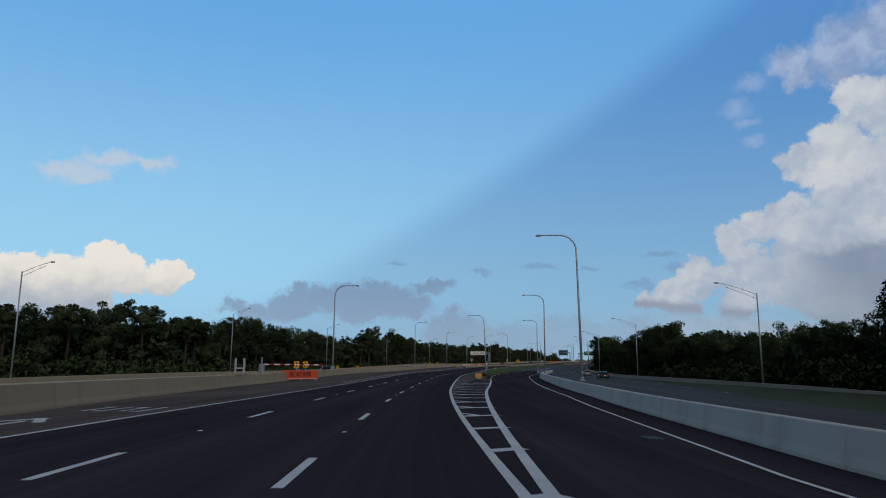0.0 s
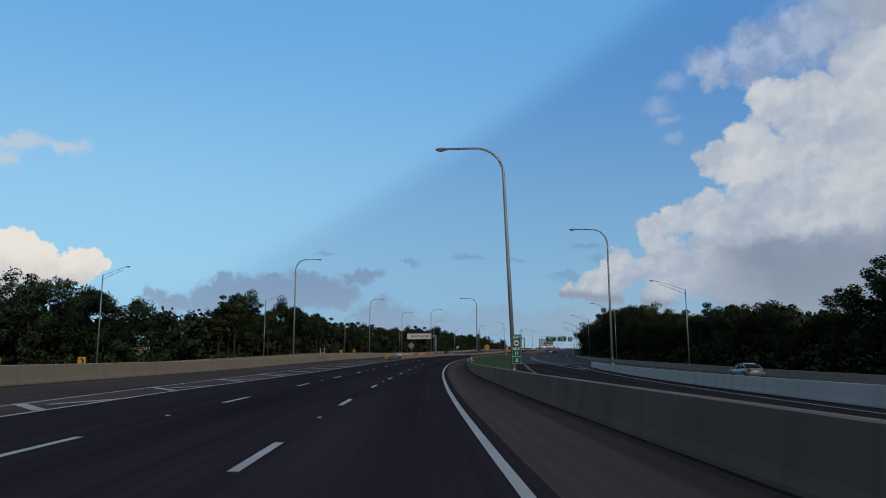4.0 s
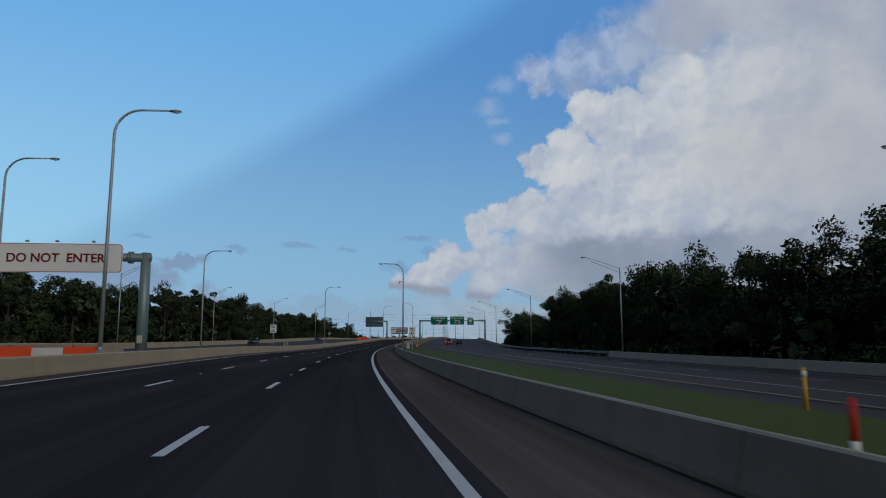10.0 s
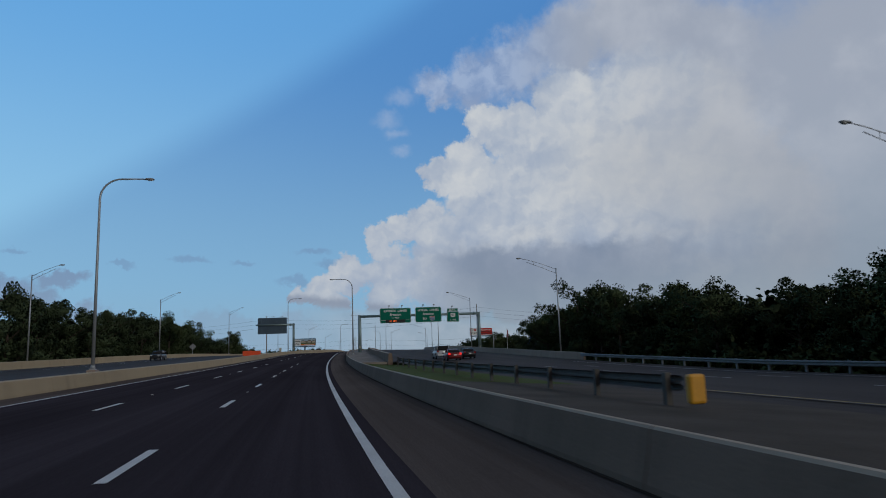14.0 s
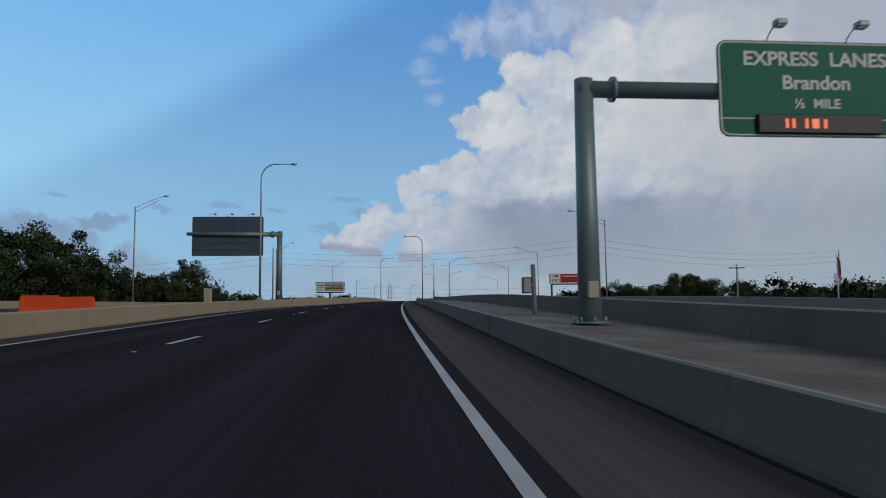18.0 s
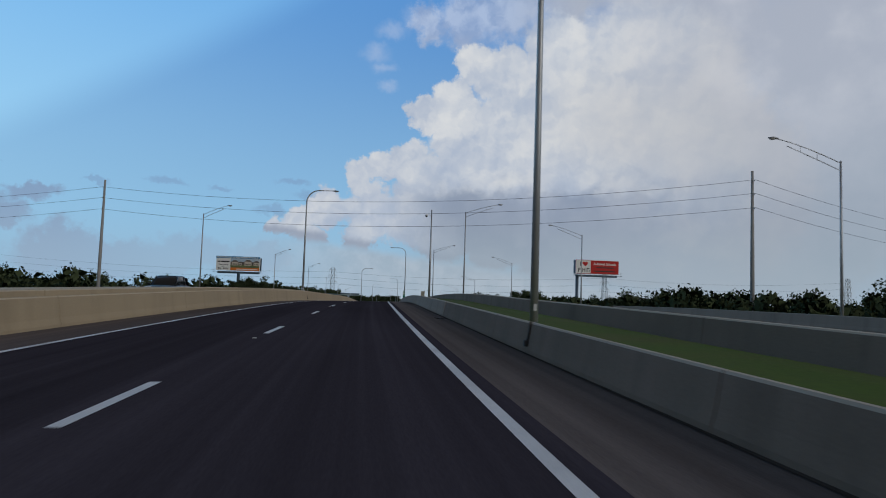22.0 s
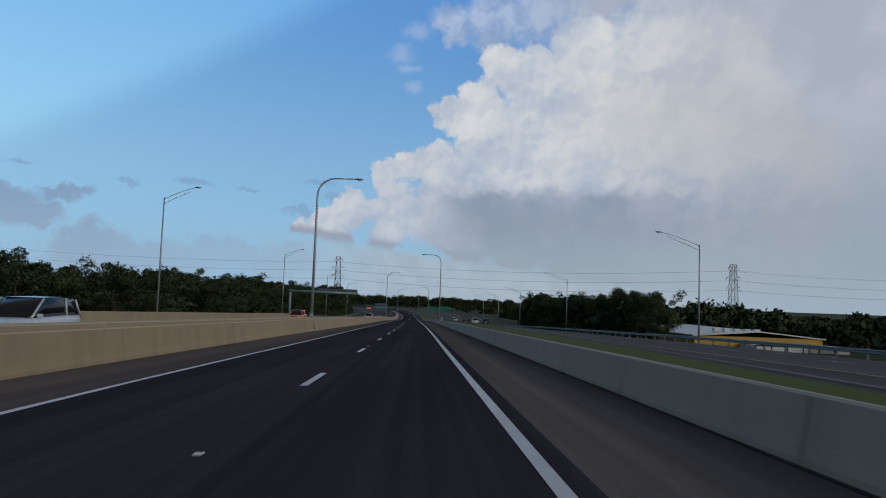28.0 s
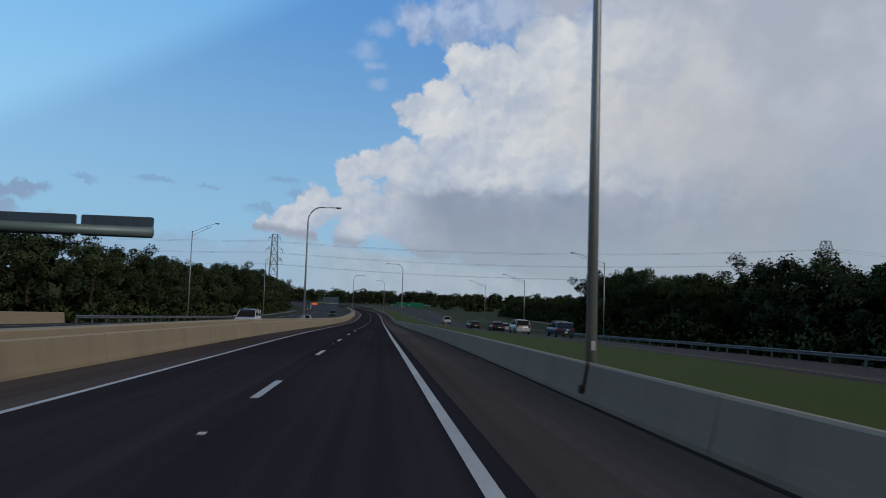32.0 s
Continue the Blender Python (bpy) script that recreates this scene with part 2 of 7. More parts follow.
# pale haze along the horizon
low_pale = wmath("MULTIPLY", wramp(wmath("ADD", EL, wob), 6.5, 3.5), wramp(AZ, -12, 2))
out = wmix(wmath("MULTIPLY", low_pale, wmath("MULTIPLY", 0.85, wramp(base_line, 0.4, -0.6))), out, wmix(wramp(fine.outputs[0], 0.35, 0.65), (0.36, 0.42, 0.48), (0.47, 0.51, 0.56)))
haze = wramp(EL, 7.0, 0.0)
haze_col = wmix(wramp(AZ, -25, 15), (0.33, 0.46, 0.58), (0.40, 0.46, 0.51))
out = wmix(wmath("MULTIPLY", haze, 0.55), out, haze_col)
out = wmix(wramp(EL, 0.0, -6.0), out, (0.05, 0.055, 0.05))
bg = WT.nodes.new("ShaderNodeBackground")
WT.links.new(out, bg.inputs[0])
bg.inputs[1].default_value = SKY_GAIN
wo = WT.nodes.new("ShaderNodeOutputWorld")
WT.links.new(bg.outputs[0], wo.inputs[0])

sun = new("sun", bpy.data.lights.new("sun", "SUN"))
sun.data.energy, sun.data.angle, sun.data.color = SUN_POWER, radians(30), (1.0, 0.92, 0.82)
sun.matrix_world = look((0, 0, 0), (-math.sin(SUN_AZ) * math.cos(SUN_EL), -math.cos(SUN_AZ) * math.cos(SUN_EL), -math.sin(SUN_EL)))


# ---- materials ----
def material(name, base, rough=0.7, vary=0.25, scale=6.0, grain=60.0, bump=0.15, metal=0.0, tint=None, spec=0.5, per_object=0.0, stretch=(1, 1, 1), stain=0.0):
    """A surface with colour variation at two scales, fine relief, and optional streaks and object-to-object change."""
    m = bpy.data.materials.new(name)
    m.use_nodes = True
    nt = m.node_tree
    bsdf = nt.nodes["Principled BSDF"]
    bsdf.inputs["Metallic"].default_value, bsdf.inputs["Specular IOR Level"].default_value = metal, spec
    tc = nt.nodes.new("ShaderNodeTexCoord")
    mp = nt.nodes.new("ShaderNodeMapping")
    mp.inputs["Scale"].default_value = stretch
    geo = nt.nodes.new("ShaderNodeNewGeometry")
    nt.links.new(geo.outputs["Position"], mp.inputs[0])
    n1, n2 = nt.nodes.new("ShaderNodeTexNoise"), nt.nodes.new("ShaderNodeTexNoise")
    for n, sc, det in ((n1, 1.0 / scale, 6), (n2, grain, 3)):
        n.inputs["Scale"].default_value, n.inputs["Detail"].default_value = sc, det
        nt.links.new(mp.outputs[0], n.inputs["Vector"])
    tint = tint or tuple(c * 0.55 for c in base)
    mix = nt.nodes.new("ShaderNodeMix")
    mix.data_type = "RGBA"
    mr = nt.nodes.new("ShaderNodeMapRange")
    mr.inputs[1].default_value, mr.inputs[2].default_value = 0.35, 0.7
    mr.inputs[3].default_value, mr.inputs[4].default_value = 0.0, vary * 2
    nt.links.new(n1.outputs[0], mr.inputs[0])
    nt.links.new(mr.outputs[0], mix.inputs[0])
    mix.inputs[6].default_value, mix.inputs[7].default_value = (*base, 1), (*tint, 1)
    hsv = nt.nodes.new("ShaderNodeHueSaturation")
    nt.links.new(mix.outputs[2], hsv.inputs["Color"])
    mg = nt.nodes.new("ShaderNodeMapRange")
    mg.inputs[3].default_value, mg.inputs[4].default_value = 1 - vary * 0.8, 1 + vary * 0.8
    nt.links.new(n2.outputs[0], mg.inputs[0])
    val = mg.outputs[0]
    if per_object:
        oi = nt.nodes.new("ShaderNodeObjectInfo")
        po = nt.nodes.new("ShaderNodeMapRange")
        po.inputs[3].default_value, po.inputs[4].default_value = 1 - per_object, 1 + per_object
        nt.links.new(oi.outputs["Random"], po.inputs[0])
        mu = nt.nodes.new("ShaderNodeMath")
        mu.operation = "MULTIPLY"
        nt.links.new(val, mu.inputs[0])
        nt.links.new(po.outputs[0], mu.inputs[1])
        val = mu.outputs[0]
    if stain:
        n3 = nt.nodes.new("ShaderNodeTexNoise")
        n3.inputs["Scale"].default_value, n3.inputs["Detail"].default_value = 1.0, 5
        mp3 = nt.nodes.new("ShaderNodeMapping")
        mp3.inputs["Scale"].default_value = (1.1, 1.1, 0.18)
        nt.links.new(geo.outputs["Position"], mp3.inputs[0])
        nt.links.new(mp3.outputs[0], n3.inputs["Vector"])
        m3 = nt.nodes.new("ShaderNodeMapRange")
        m3.inputs[1].default_value, m3.inputs[2].default_value = 0.52, 0.78
        m3.inputs[3].default_value, m3.inputs[4].default_value = 1.0, 1.0 - stain
        nt.links.new(n3.outputs[0], m3.inputs[0])
        mu = nt.nodes.new("ShaderNodeMath")
        mu.operation = "MULTIPLY"
        nt.links.new(val, mu.inputs[0])
        nt.links.new(m3.outputs[0], mu.inputs[1])
        val = mu.outputs[0]
    nt.links.new(val, hsv.inputs["Value"])
    nt.links.new(hsv.outputs[0], bsdf.inputs["Base Color"])
    rr = nt.nodes.new("ShaderNodeMapRange")
    rr.inputs[3].default_value, rr.inputs[4].default_value = max(0.02, rough - 0.12), min(1, rough + 0.12)
    nt.links.new(n2.outputs[0], rr.inputs[0])
    nt.links.new(rr.outputs[0], bsdf.inputs["Roughness"])
    if bump:
        bp = nt.nodes.new("ShaderNodeBump")
        bp.inputs["Strength"].default_value, bp.inputs["Distance"].default_value = bump, 0.02
        nt.links.new(n2.outputs[0], bp.inputs["Height"])
        nt.links.new(bp.outputs[0], bsdf.inputs["Normal"])
    return m


def tracked(m, broad, fine):
    """Wear that runs along the road: broad wheel tracks, fine drag lines and patches of oil."""
    nt = m.node_tree
    hsv = next(n for n in nt.nodes if n.bl_idname == "ShaderNodeHueSaturation")
    val = hsv.inputs["Value"].links[0].from_socket
    uv = nt.nodes.new("ShaderNodeTexCoord").outputs["UV"]
    for scale, det, amount in (((0.55, 0.004, 1), 2, broad), ((4.5, 0.02, 1), 3, fine), ((0.35, 0.05, 1), 4, broad * 0.6)):
        mp = nt.nodes.new("ShaderNodeMapping")
        mp.inputs["Scale"].default_value = scale
        nt.links.new(uv, mp.inputs[0])
        n = nt.nodes.new("ShaderNodeTexNoise")
        n.inputs["Scale"].default_value, n.inputs["Detail"].default_value = 1.0, det
        nt.links.new(mp.outputs[0], n.inputs["Vector"])
        r = nt.nodes.new("ShaderNodeMapRange")
        r.inputs[1].default_value, r.inputs[2].default_value = 0.3, 0.7
        r.inputs[3].default_value, r.inputs[4].default_value = 1 - amount, 1 + amount
        nt.links.new(n.outputs[0], r.inputs[0])
        mu = nt.nodes.new("ShaderNodeMath")
        mu.operation = "MULTIPLY"
        nt.links.new(val, mu.inputs[0])
        nt.links.new(r.outputs[0], mu.inputs[1])
        val = mu.outputs[0]
    nt.links.new(val, hsv.inputs["Value"])


def lamp_material(name, color, power):
    m = material(name, color, 0.3, 0.05, 1, 20, 0)
    b = m.node_tree.nodes["Principled BSDF"]
    b.inputs["Emission Color"].default_value, b.inputs["Emission Strength"].default_value = (*color, 1), power
    return m


M_ASPHALT = material("asphalt_dark", (0.056, 0.0485, 0.057), 0.85, 0.24, 9, 34, 0.25, tint=(0.046, 0.040, 0.047), spec=0.0, stretch=(1, 0.25, 1))
M_SHOULDER = material("asphalt_worn", (0.156, 0.130, 0.118), 0.85, 0.32, 7, 40, 0.35, tint=(0.100, 0.085, 0.079), spec=0.0, stretch=(1, 0.3, 1))
M_LOCAL = material("asphalt_local", (0.068, 0.057, 0.053), 0.8, 0.25, 10, 40, 0.3, tint=(0.050, 0.042, 0.039), spec=0.12, stretch=(1, 0.25, 1))
M_DECK = material("deck_concrete", (0.178, 0.160, 0.150), 0.85, 0.45, 3, 30, 0.3, tint=(0.110, 0.100, 0.094), spec=0.25, stretch=(1, 0.35, 1))
M_SLAB = material("slab_concrete", (0.31, 0.265, 0.22), 0.9, 0.5, 2.2, 14, 0.3, tint=(0.17, 0.135, 0.105), spec=0.2)
for m in (M_ASPHALT, M_SHOULDER, M_LOCAL, M_DECK):
    tracked(m, 0.22, 0.12)
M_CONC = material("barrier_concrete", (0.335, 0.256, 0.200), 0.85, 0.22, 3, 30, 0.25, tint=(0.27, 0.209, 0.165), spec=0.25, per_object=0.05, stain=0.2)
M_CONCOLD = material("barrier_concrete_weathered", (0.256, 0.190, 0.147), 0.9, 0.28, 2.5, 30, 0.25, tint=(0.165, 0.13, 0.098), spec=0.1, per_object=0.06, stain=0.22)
# top faces of the same cast concrete, coloured paler than the sides
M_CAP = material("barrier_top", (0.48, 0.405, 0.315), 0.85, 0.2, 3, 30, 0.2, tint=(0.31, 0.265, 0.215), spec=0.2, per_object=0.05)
M_WHITEWALL = material("barrier_white", (0.64, 0.59, 0.52), 0.8, 0.14, 3, 30, 0.2, tint=(0.48, 0.44, 0.39), spec=0.25, per_object=0.04, stain=0.25)
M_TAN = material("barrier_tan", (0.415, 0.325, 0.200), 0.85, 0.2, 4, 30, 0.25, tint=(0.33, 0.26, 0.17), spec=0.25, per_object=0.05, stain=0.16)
# top faces of the tan barriers, a lighter tan than the faces below
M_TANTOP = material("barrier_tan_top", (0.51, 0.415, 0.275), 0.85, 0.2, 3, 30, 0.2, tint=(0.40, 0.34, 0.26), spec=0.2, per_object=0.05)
M_PAINT = material("road_paint", (0.74, 0.73, 0.71), 0.7, 0.3, 1.5, 35, 0.25, tint=(0.50, 0.49, 0.48), spec=0.3)
M_YPAINT = material("road_paint_yellow", (0.50, 0.36, 0.08), 0.7, 0.3, 2, 35, 0.25, tint=(0.3, 0.22, 0.07), spec=0.3)
M_GRASS = material("grass", (0.071, 0.113, 0.012), 0.95, 0.45, 3, 9, 0.1, tint=(0.094, 0.098, 0.022), spec=0.1)
M_BLADE = material("grass_blade", (0.080, 0.126, 0.013), 0.9, 0.45, 2, 6, 0.0, tint=(0.100, 0.104, 0.024), spec=0.15)
M_GROUND = material("ground_scrub", (0.05, 0.07, 0.022), 0.95, 0.4, 12, 3, 0.8, tint=(0.075, 0.065, 0.03), spec=0.1)
M_STEEL = material("galvanised_steel", (0.42, 0.44, 0.45), 0.5, 0.15, 1.2, 25, 0.05, metal=0.55, per_object=0.06)
M_GRAVEL = material("median_gravel", (0.105, 0.088, 0.072), 0.95, 0.4, 2.0, 14, 0.5, tint=(0.062, 0.054, 0.042), spec=0.1)
M_DARKBROWN = material("gutter_brown", (0.075, 0.064, 0.055), 0.95, 0.45, 1.5, 20, 0.3, tint=(0.045, 0.039, 0.034), spec=0.0)
M_RAIL = material("rail_steel", (0.22, 0.23, 0.235), 0.6, 0.2, 1.2, 25, 0.05, metal=0.5)
M_RAILOLD = material("rail_weathered", (0.11, 0.105, 0.095), 0.75, 0.3, 0.8, 20, 0.1, metal=0.3, tint=(0.06, 0.055, 0.05))
M_ALU = material("weathered_aluminium", (0.27, 0.28, 0.28), 0.6, 0.2, 0.8, 25, 0.03, metal=0.2)
M_DARKRED = material("sign_dark_red", (0.17, 0.016, 0.014), 0.5, 0.08, 2, 20, 0.02, spec=0.15)
M_POST = material("painted_steel", (0.24, 0.32, 0.32), 0.5, 0.15, 1.5, 25, 0.05, metal=0.4, per_object=0.05)
M_HEAD = material("lamp_housing", (0.33, 0.35, 0.36), 0.5, 0.1, 0.5, 30, 0.03, metal=0.4)
M_GLASS = material("lamp_lens", (0.62, 0.64, 0.62), 0.15, 0.1, 0.4, 40, 0.0)
M_GREEN = material("sign_green", (0.006, 0.165, 0.105), 0.45, 0.1, 2, 20, 0.02, spec=0.15)
M_SIGNWHITE = material("sign_white", (0.84, 0.85, 0.82), 0.45, 0.08, 2, 20, 0.02, spec=0.15)
M_SIGNYEL = material("sign_yellow", (0.80, 0.40, 0.015), 0.45, 0.08, 2, 20, 0.02, spec=0.15)
M_BLACK = material("black_paint", (0.012, 0.012, 0.013), 0.5, 0.1, 2, 20, 0.02)
M_SIGNRED = material("sign_red", (0.52, 0.03, 0.025), 0.45, 0.08, 2, 20, 0.02, spec=0.15)
M_SIGNBLUE = material("sign_blue", (0.02, 0.09, 0.30), 0.45, 0.08, 2, 20, 0.02, spec=0.15)
M_SIGNBACK = material("sign_back_aluminium", (0.10, 0.145, 0.19), 0.55, 0.2, 1.5, 25, 0.03, metal=0.5)
M_ORANGE = material("plastic_orange", (0.85, 0.10, 0.022), 0.5, 0.15, 1, 20, 0.05)
M_PALE = material("plastic_white", (0.70, 0.68, 0.66), 0.5, 0.15, 1, 20, 0.05)
M_YELLOW = material("cushion_yellow", (0.74, 0.36, 0.02), 0.5, 0.15, 0.6, 20, 0.05)
M_LED = lamp_material("amber_led", (1.0, 0.14, 0.02), 0.6)
M_BRAKE = lamp_material("tail_lamp_lit", (1.0, 0.02, 0.015), 1.2)
M_BARK = material("bark", (0.085, 0.066, 0.05), 0.95, 0.4, 0.8, 9, 0.8, tint=(0.045, 0.036, 0.03), spec=0.1)
M_CREAM = material("cabinet_cream", (0.50, 0.47, 0.38), 0.55, 0.15, 0.8, 25, 0.05, per_object=0.06)
M_WOODPOLE = material("concrete_pole", (0.34, 0.34, 0.33), 0.85, 0.2, 2, 25, 0.1)
M_RUBBER = material("rubber", (0.02, 0.02, 0.021), 0.8, 0.15, 0.4, 30, 0.1)
M_CARGLASS = material("car_glass", (0.012, 0.014, 0.016), 0.06, 0.05, 0.5, 20, 0.0)
M_RIM = material("alloy_rim", (0.4, 0.41, 0.42), 0.3, 0.1, 0.3, 30, 0.0, metal=0.8)
M_SHEET = material("roof_sheet", (0.62, 0.64, 0.62), 0.5, 0.15, 2, 25, 0.05, metal=0.2)
M_OCHRE = material("wall_ochre", (0.52, 0.34, 0.08), 0.8, 0.15, 3, 25, 0.05)
M_BLUETARP = material("blue_fabric", (0.035, 0.06, 0.24), 0.7, 0.25, 0.8, 15, 0.1)
M_WIRE = material("wire", (0.03, 0.032, 0.035), 0.5, 0.1, 1, 20, 0.0, metal=0.3)
M_FLAGRED = material("flag_cloth", (0.35, 0.12, 0.13), 0.8, 0.2, 0.4, 15, 0.05)


def leaf_material(name, base, tint):
    m = material(name, base, 0.85, 0.4, 5, 2.5, 0.0, tint=tint, spec=0.03, per_object=0.22)
    return m


M_LEAF = leaf_material("leaf_broad", (0.070, 0.094, 0.047), (0.052, 0.070, 0.036))
M_LEAF_LIGHT = leaf_material("leaf_light", (0.080, 0.106, 0.046), (0.060, 0.080, 0.036))
M_NEEDLE = leaf_material("pine_needle", (0.072, 0.092, 0.044), (0.050, 0.066, 0.032))
M_FAR = leaf_material("leaf_far", (0.066, 0.086, 0.043), (0.050, 0.065, 0.033))


# ---- alignment: everything stands at a distance s along the driven line and an offset u to its right ----
KS = np.arange(-60.0, 2401.0, 60.0)
HEADING = np.array((29.5, 25.925, 22.185, 20.264, 17.355, 14.708, 12.261, 9.324, 7.084, 5.257, 3.62, 2.042, 0.829, -1.069, -2.92, -2.548, -2.745,
                    -2.4, -2.3, -2.3, -2.2, -1.6, 1.5, 8.0, 15.0, 22.0, 28.0, 33.0, 37.0, 40.0, 42.0, 42.0, 42.0, 42.0, 42.0, 42.0, 42.0, 42.0,
                    42.0, 42.0, 42.0, 42.0))
EYE_Z = np.array((0.0, -0.001, -0.069, 0.312, 0.575, 1.278, 2.002, 2.751, 3.347, 4.233, 5.552, 7.226, 8.261, 9.347, 9.18, 8.626, 7.22,
                  5.70, 4.15, 2.2, 0.5, -0.2, -0.3, 0.0, 0.3, 0.5, 0.5, 0.5, 0.5, 0.5, 0.5, 0.5, 0.5, 0.5, 0.5, 0.5, 0.5, 0.5, 0.5, 0.5, 0.5, 0.5))
EYE_H = 1.5


def spline(s, k, val):
    """Smooth cubic through the knots."""
    s = np.clip(np.asarray(s, float), k[0], k[-1])
    m = np.gradient(val, k)
    j = np.clip(np.searchsorted(k, s) - 1, 0, len(k) - 2)
    h = k[j + 1] - k[j]
    f = (s - k[j]) / h
    return ((2 * f**3 - 3 * f**2 + 1) * val[j] + (f**3 - 2 * f**2 + f) * h * m[j] + (-2 * f**3 + 3 * f**2) * val[j + 1] + (f**3 - f**2) * h * m[j + 1])


LS = np.arange(-60.0, 2400.1, 2.0)
LH = np.radians(spline(LS, KS, HEADING))
LX = np.concatenate([[0], np.cumsum(-np.sin((LH[1:] + LH[:-1]) / 2) * 2)])
LY = np.concatenate([[0], np.cumsum(np.cos((LH[1:] + LH[:-1]) / 2) * 2)])
LX, LY = LX - LX[30], LY - LY[30]
LZ = spline(LS, KS, EYE_Z) - EYE_H


def tab(*pairs):
    """A value that changes with s, straight between the given stations."""
    a, b = [p[0] for p in pairs], [p[1] for p in pairs]
    return lambda s: np.interp(s, a, b)


CROSS = tab((-40, 0.004), (70, 0.008), (150, 0.02), (375, 0.02), (405, 0.010), (440, 0.010), (475, 0.02), (560, 0.02), (640, 0.005), (720, -0.015), (1000, -0.016), (1150, 0))
RIGHT_FALL = tab((-40, 0.030), (470, 0.030), (540, 0.0), (640, 0.0), (720, 0.035), (800, 0.03), (870, 0.035), (935, 0.042), (1009, 0.06), (1110, 0.055), (1250, 0.0))
NATURAL = tab((-400, -2.2), (200, -2.0), (420, -0.6), (620, 0.2), (1000, 0.2), (1200, -1.6), (2400, -1.4))


def crown(s, u):
    """Height of the paved surface over the driven line at offset u."""
    z = -CROSS(s) * np.clip(u, -12, 12)
    z = z + np.where(u < -12, (-12 - u) * np.interp(s, (330, 600, 700), (0.004, 0.006, 0)), 0)
    z = z - np.interp(s, (230, 320), (1.25, 0)) * np.clip((WALL_MID(s) - 0.6 - u) / 9, 0, 1)
    z = z - np.interp(s, (0, 25, 80), (0.055, 0.045, 0)) * (np.clip(u, 3, 12) - 3)
    return z - np.where(u > 12, RIGHT_FALL(s) * (u - 12), 0)


def P(s, u, z=0.0, paved=True):
    """World place of a station: z is over the paved surface there (or over the driven line's level if not paved)."""
    h = np.interp(s, LS, LH)
    zz = np.interp(s, LS, LZ) + z + (crown(s, u) if paved else 0.0)
    return Vector((float(np.interp(s, LS, LX) + u * np.cos(h)), float(np.interp(s, LS, LY) + u * np.sin(h)), float(zz)))


def at(s, u, z=0.0, turn=0.0, paved=True):
    """Pose for a thing that faces along the road (its +y ahead, its +x to the right)."""
    return Matrix.Translation(P(s, u, z, paved)) @ Matrix.Rotation(float(np.interp(s, LS, LH)) + radians(turn), 4, "Z")


# edges and lines, as offsets from the driven line
EDGE_R = tab((-60, 1.2), (8, 1.33), (38, 1.27), (54, 1.20), (72, 1.25), (163, 1.25), (192, 1.10), (222, 1.03), (254, 1.09), (288, 1.30), (313, 1.30), (375, 1.27), (437, 0.98), (527, 1.12), (590, 1.17), (648, 1.60),
             (708, 1.85), (742, 2.0), (760, 2.0), (833, 1.38), (897, 1.20), (985, 0.80), (1020, 0.66), (1100, 0.8), (2400, 0.8))
LINE_1 = tab((-60, -1.9), (10, -1.75), (72, -2.2), (195, -2.45), (290, -2.22), (413, -2.45), (560, -2.4))
LINE_2 = tab((-60, -5.2), (10, -5.15), (72, -5.8), (195, -6.1), (290, -5.85), (413, -6.1), (534, -6.0), (594, -5.2), (654, -3.55), (700, -2.15), (742, -1.58),
             (817, -1.87), (868, -2.24), (928, -2.2), (1000, -2.3), (2400, -2.3))
EDGE_L = tab((-60, -8.5), (110, -8.95), (150, -9.7), (460, -9.75), (538, -9.7), (600, -9.0), (654, -7.3), (711, -5.75), (742, -5.3), (817, -5.25), (868, -5.75),
             (928, -5.75), (990, -5.5), (1060, -5.9), (2400, -5.9))
WALL_R = tab((100, 4.4), (163, 4.2), (192, 3.70), (222, 3.60), (252, 3.70), (288, 4.0), (316, 4.05), (376, 3.93), (437, 3.45), (527, 3.44), (590, 3.68), (648, 3.80), (710, 3.75), (742, 4.2),
             (834, 4.13), (895, 3.85), (985, 3.38), (1100, 3.4), (2400, 3.4))
WALL_R_H = tab((100, 0.98), (163, 0.92), (192, 0.83), (222, 0.69), (316, 0.67), (437, 0.66), (527, 0.70), (590, 0.65), (648, 0.66), (708, 0.69), (742, 0.73), (833, 0.75), (897, 0.74), (985, 0.67), (2400, 0.67))
WALL_L = tab((272, -11.9), (330, -10.9), (397, -11.4), (458, -11.4), (540, -10.8), (603, -10.3), (660, -9.0), (715, -7.5), (760, -7.5), (837, -8.05), (896, -8.55),
             (988, -7.75), (1060, -7.8), (2400, -7.6))
WALL_L_BACK = tab((272, -12.5), (304, -14.2), (346, -14.6), (478, -15.5), (622, -13.8), (700, -10.2), (754, -9.1), (912, -9.9), (988, -9.1), (1060, -9.2), (2400, -9.0))
WALL_L_H = tab((272, 0.95), (300, 0.75), (340, 0.68), (463, 0.66), (542, 0.74), (603, 0.66), (660, 0.80), (717, 0.90), (747, 1.04), (841, 0.88), (901, 1.0), (993, 0.82), (2400, 0.82))
WALL_L_TOP = tab((640, 0.98), (720, 1.05), (754, 1.15), (841, 1.05), (911, 1.12), (993, 1.0), (2400, 1.0))
WALL_OUT_H = tab((-60, 1.0), (560, 1.0), (650, 0.45), (720, 0.42), (765, 0.9), (1060, 1.0))
WALL_MID = tab((-60, -9.6), (20, -12.4), (32, -13.9), (57, -16.0), (107, -17.8), (220, -20.2), (297, -22.9), (358, -25.5), (385, -26.5))
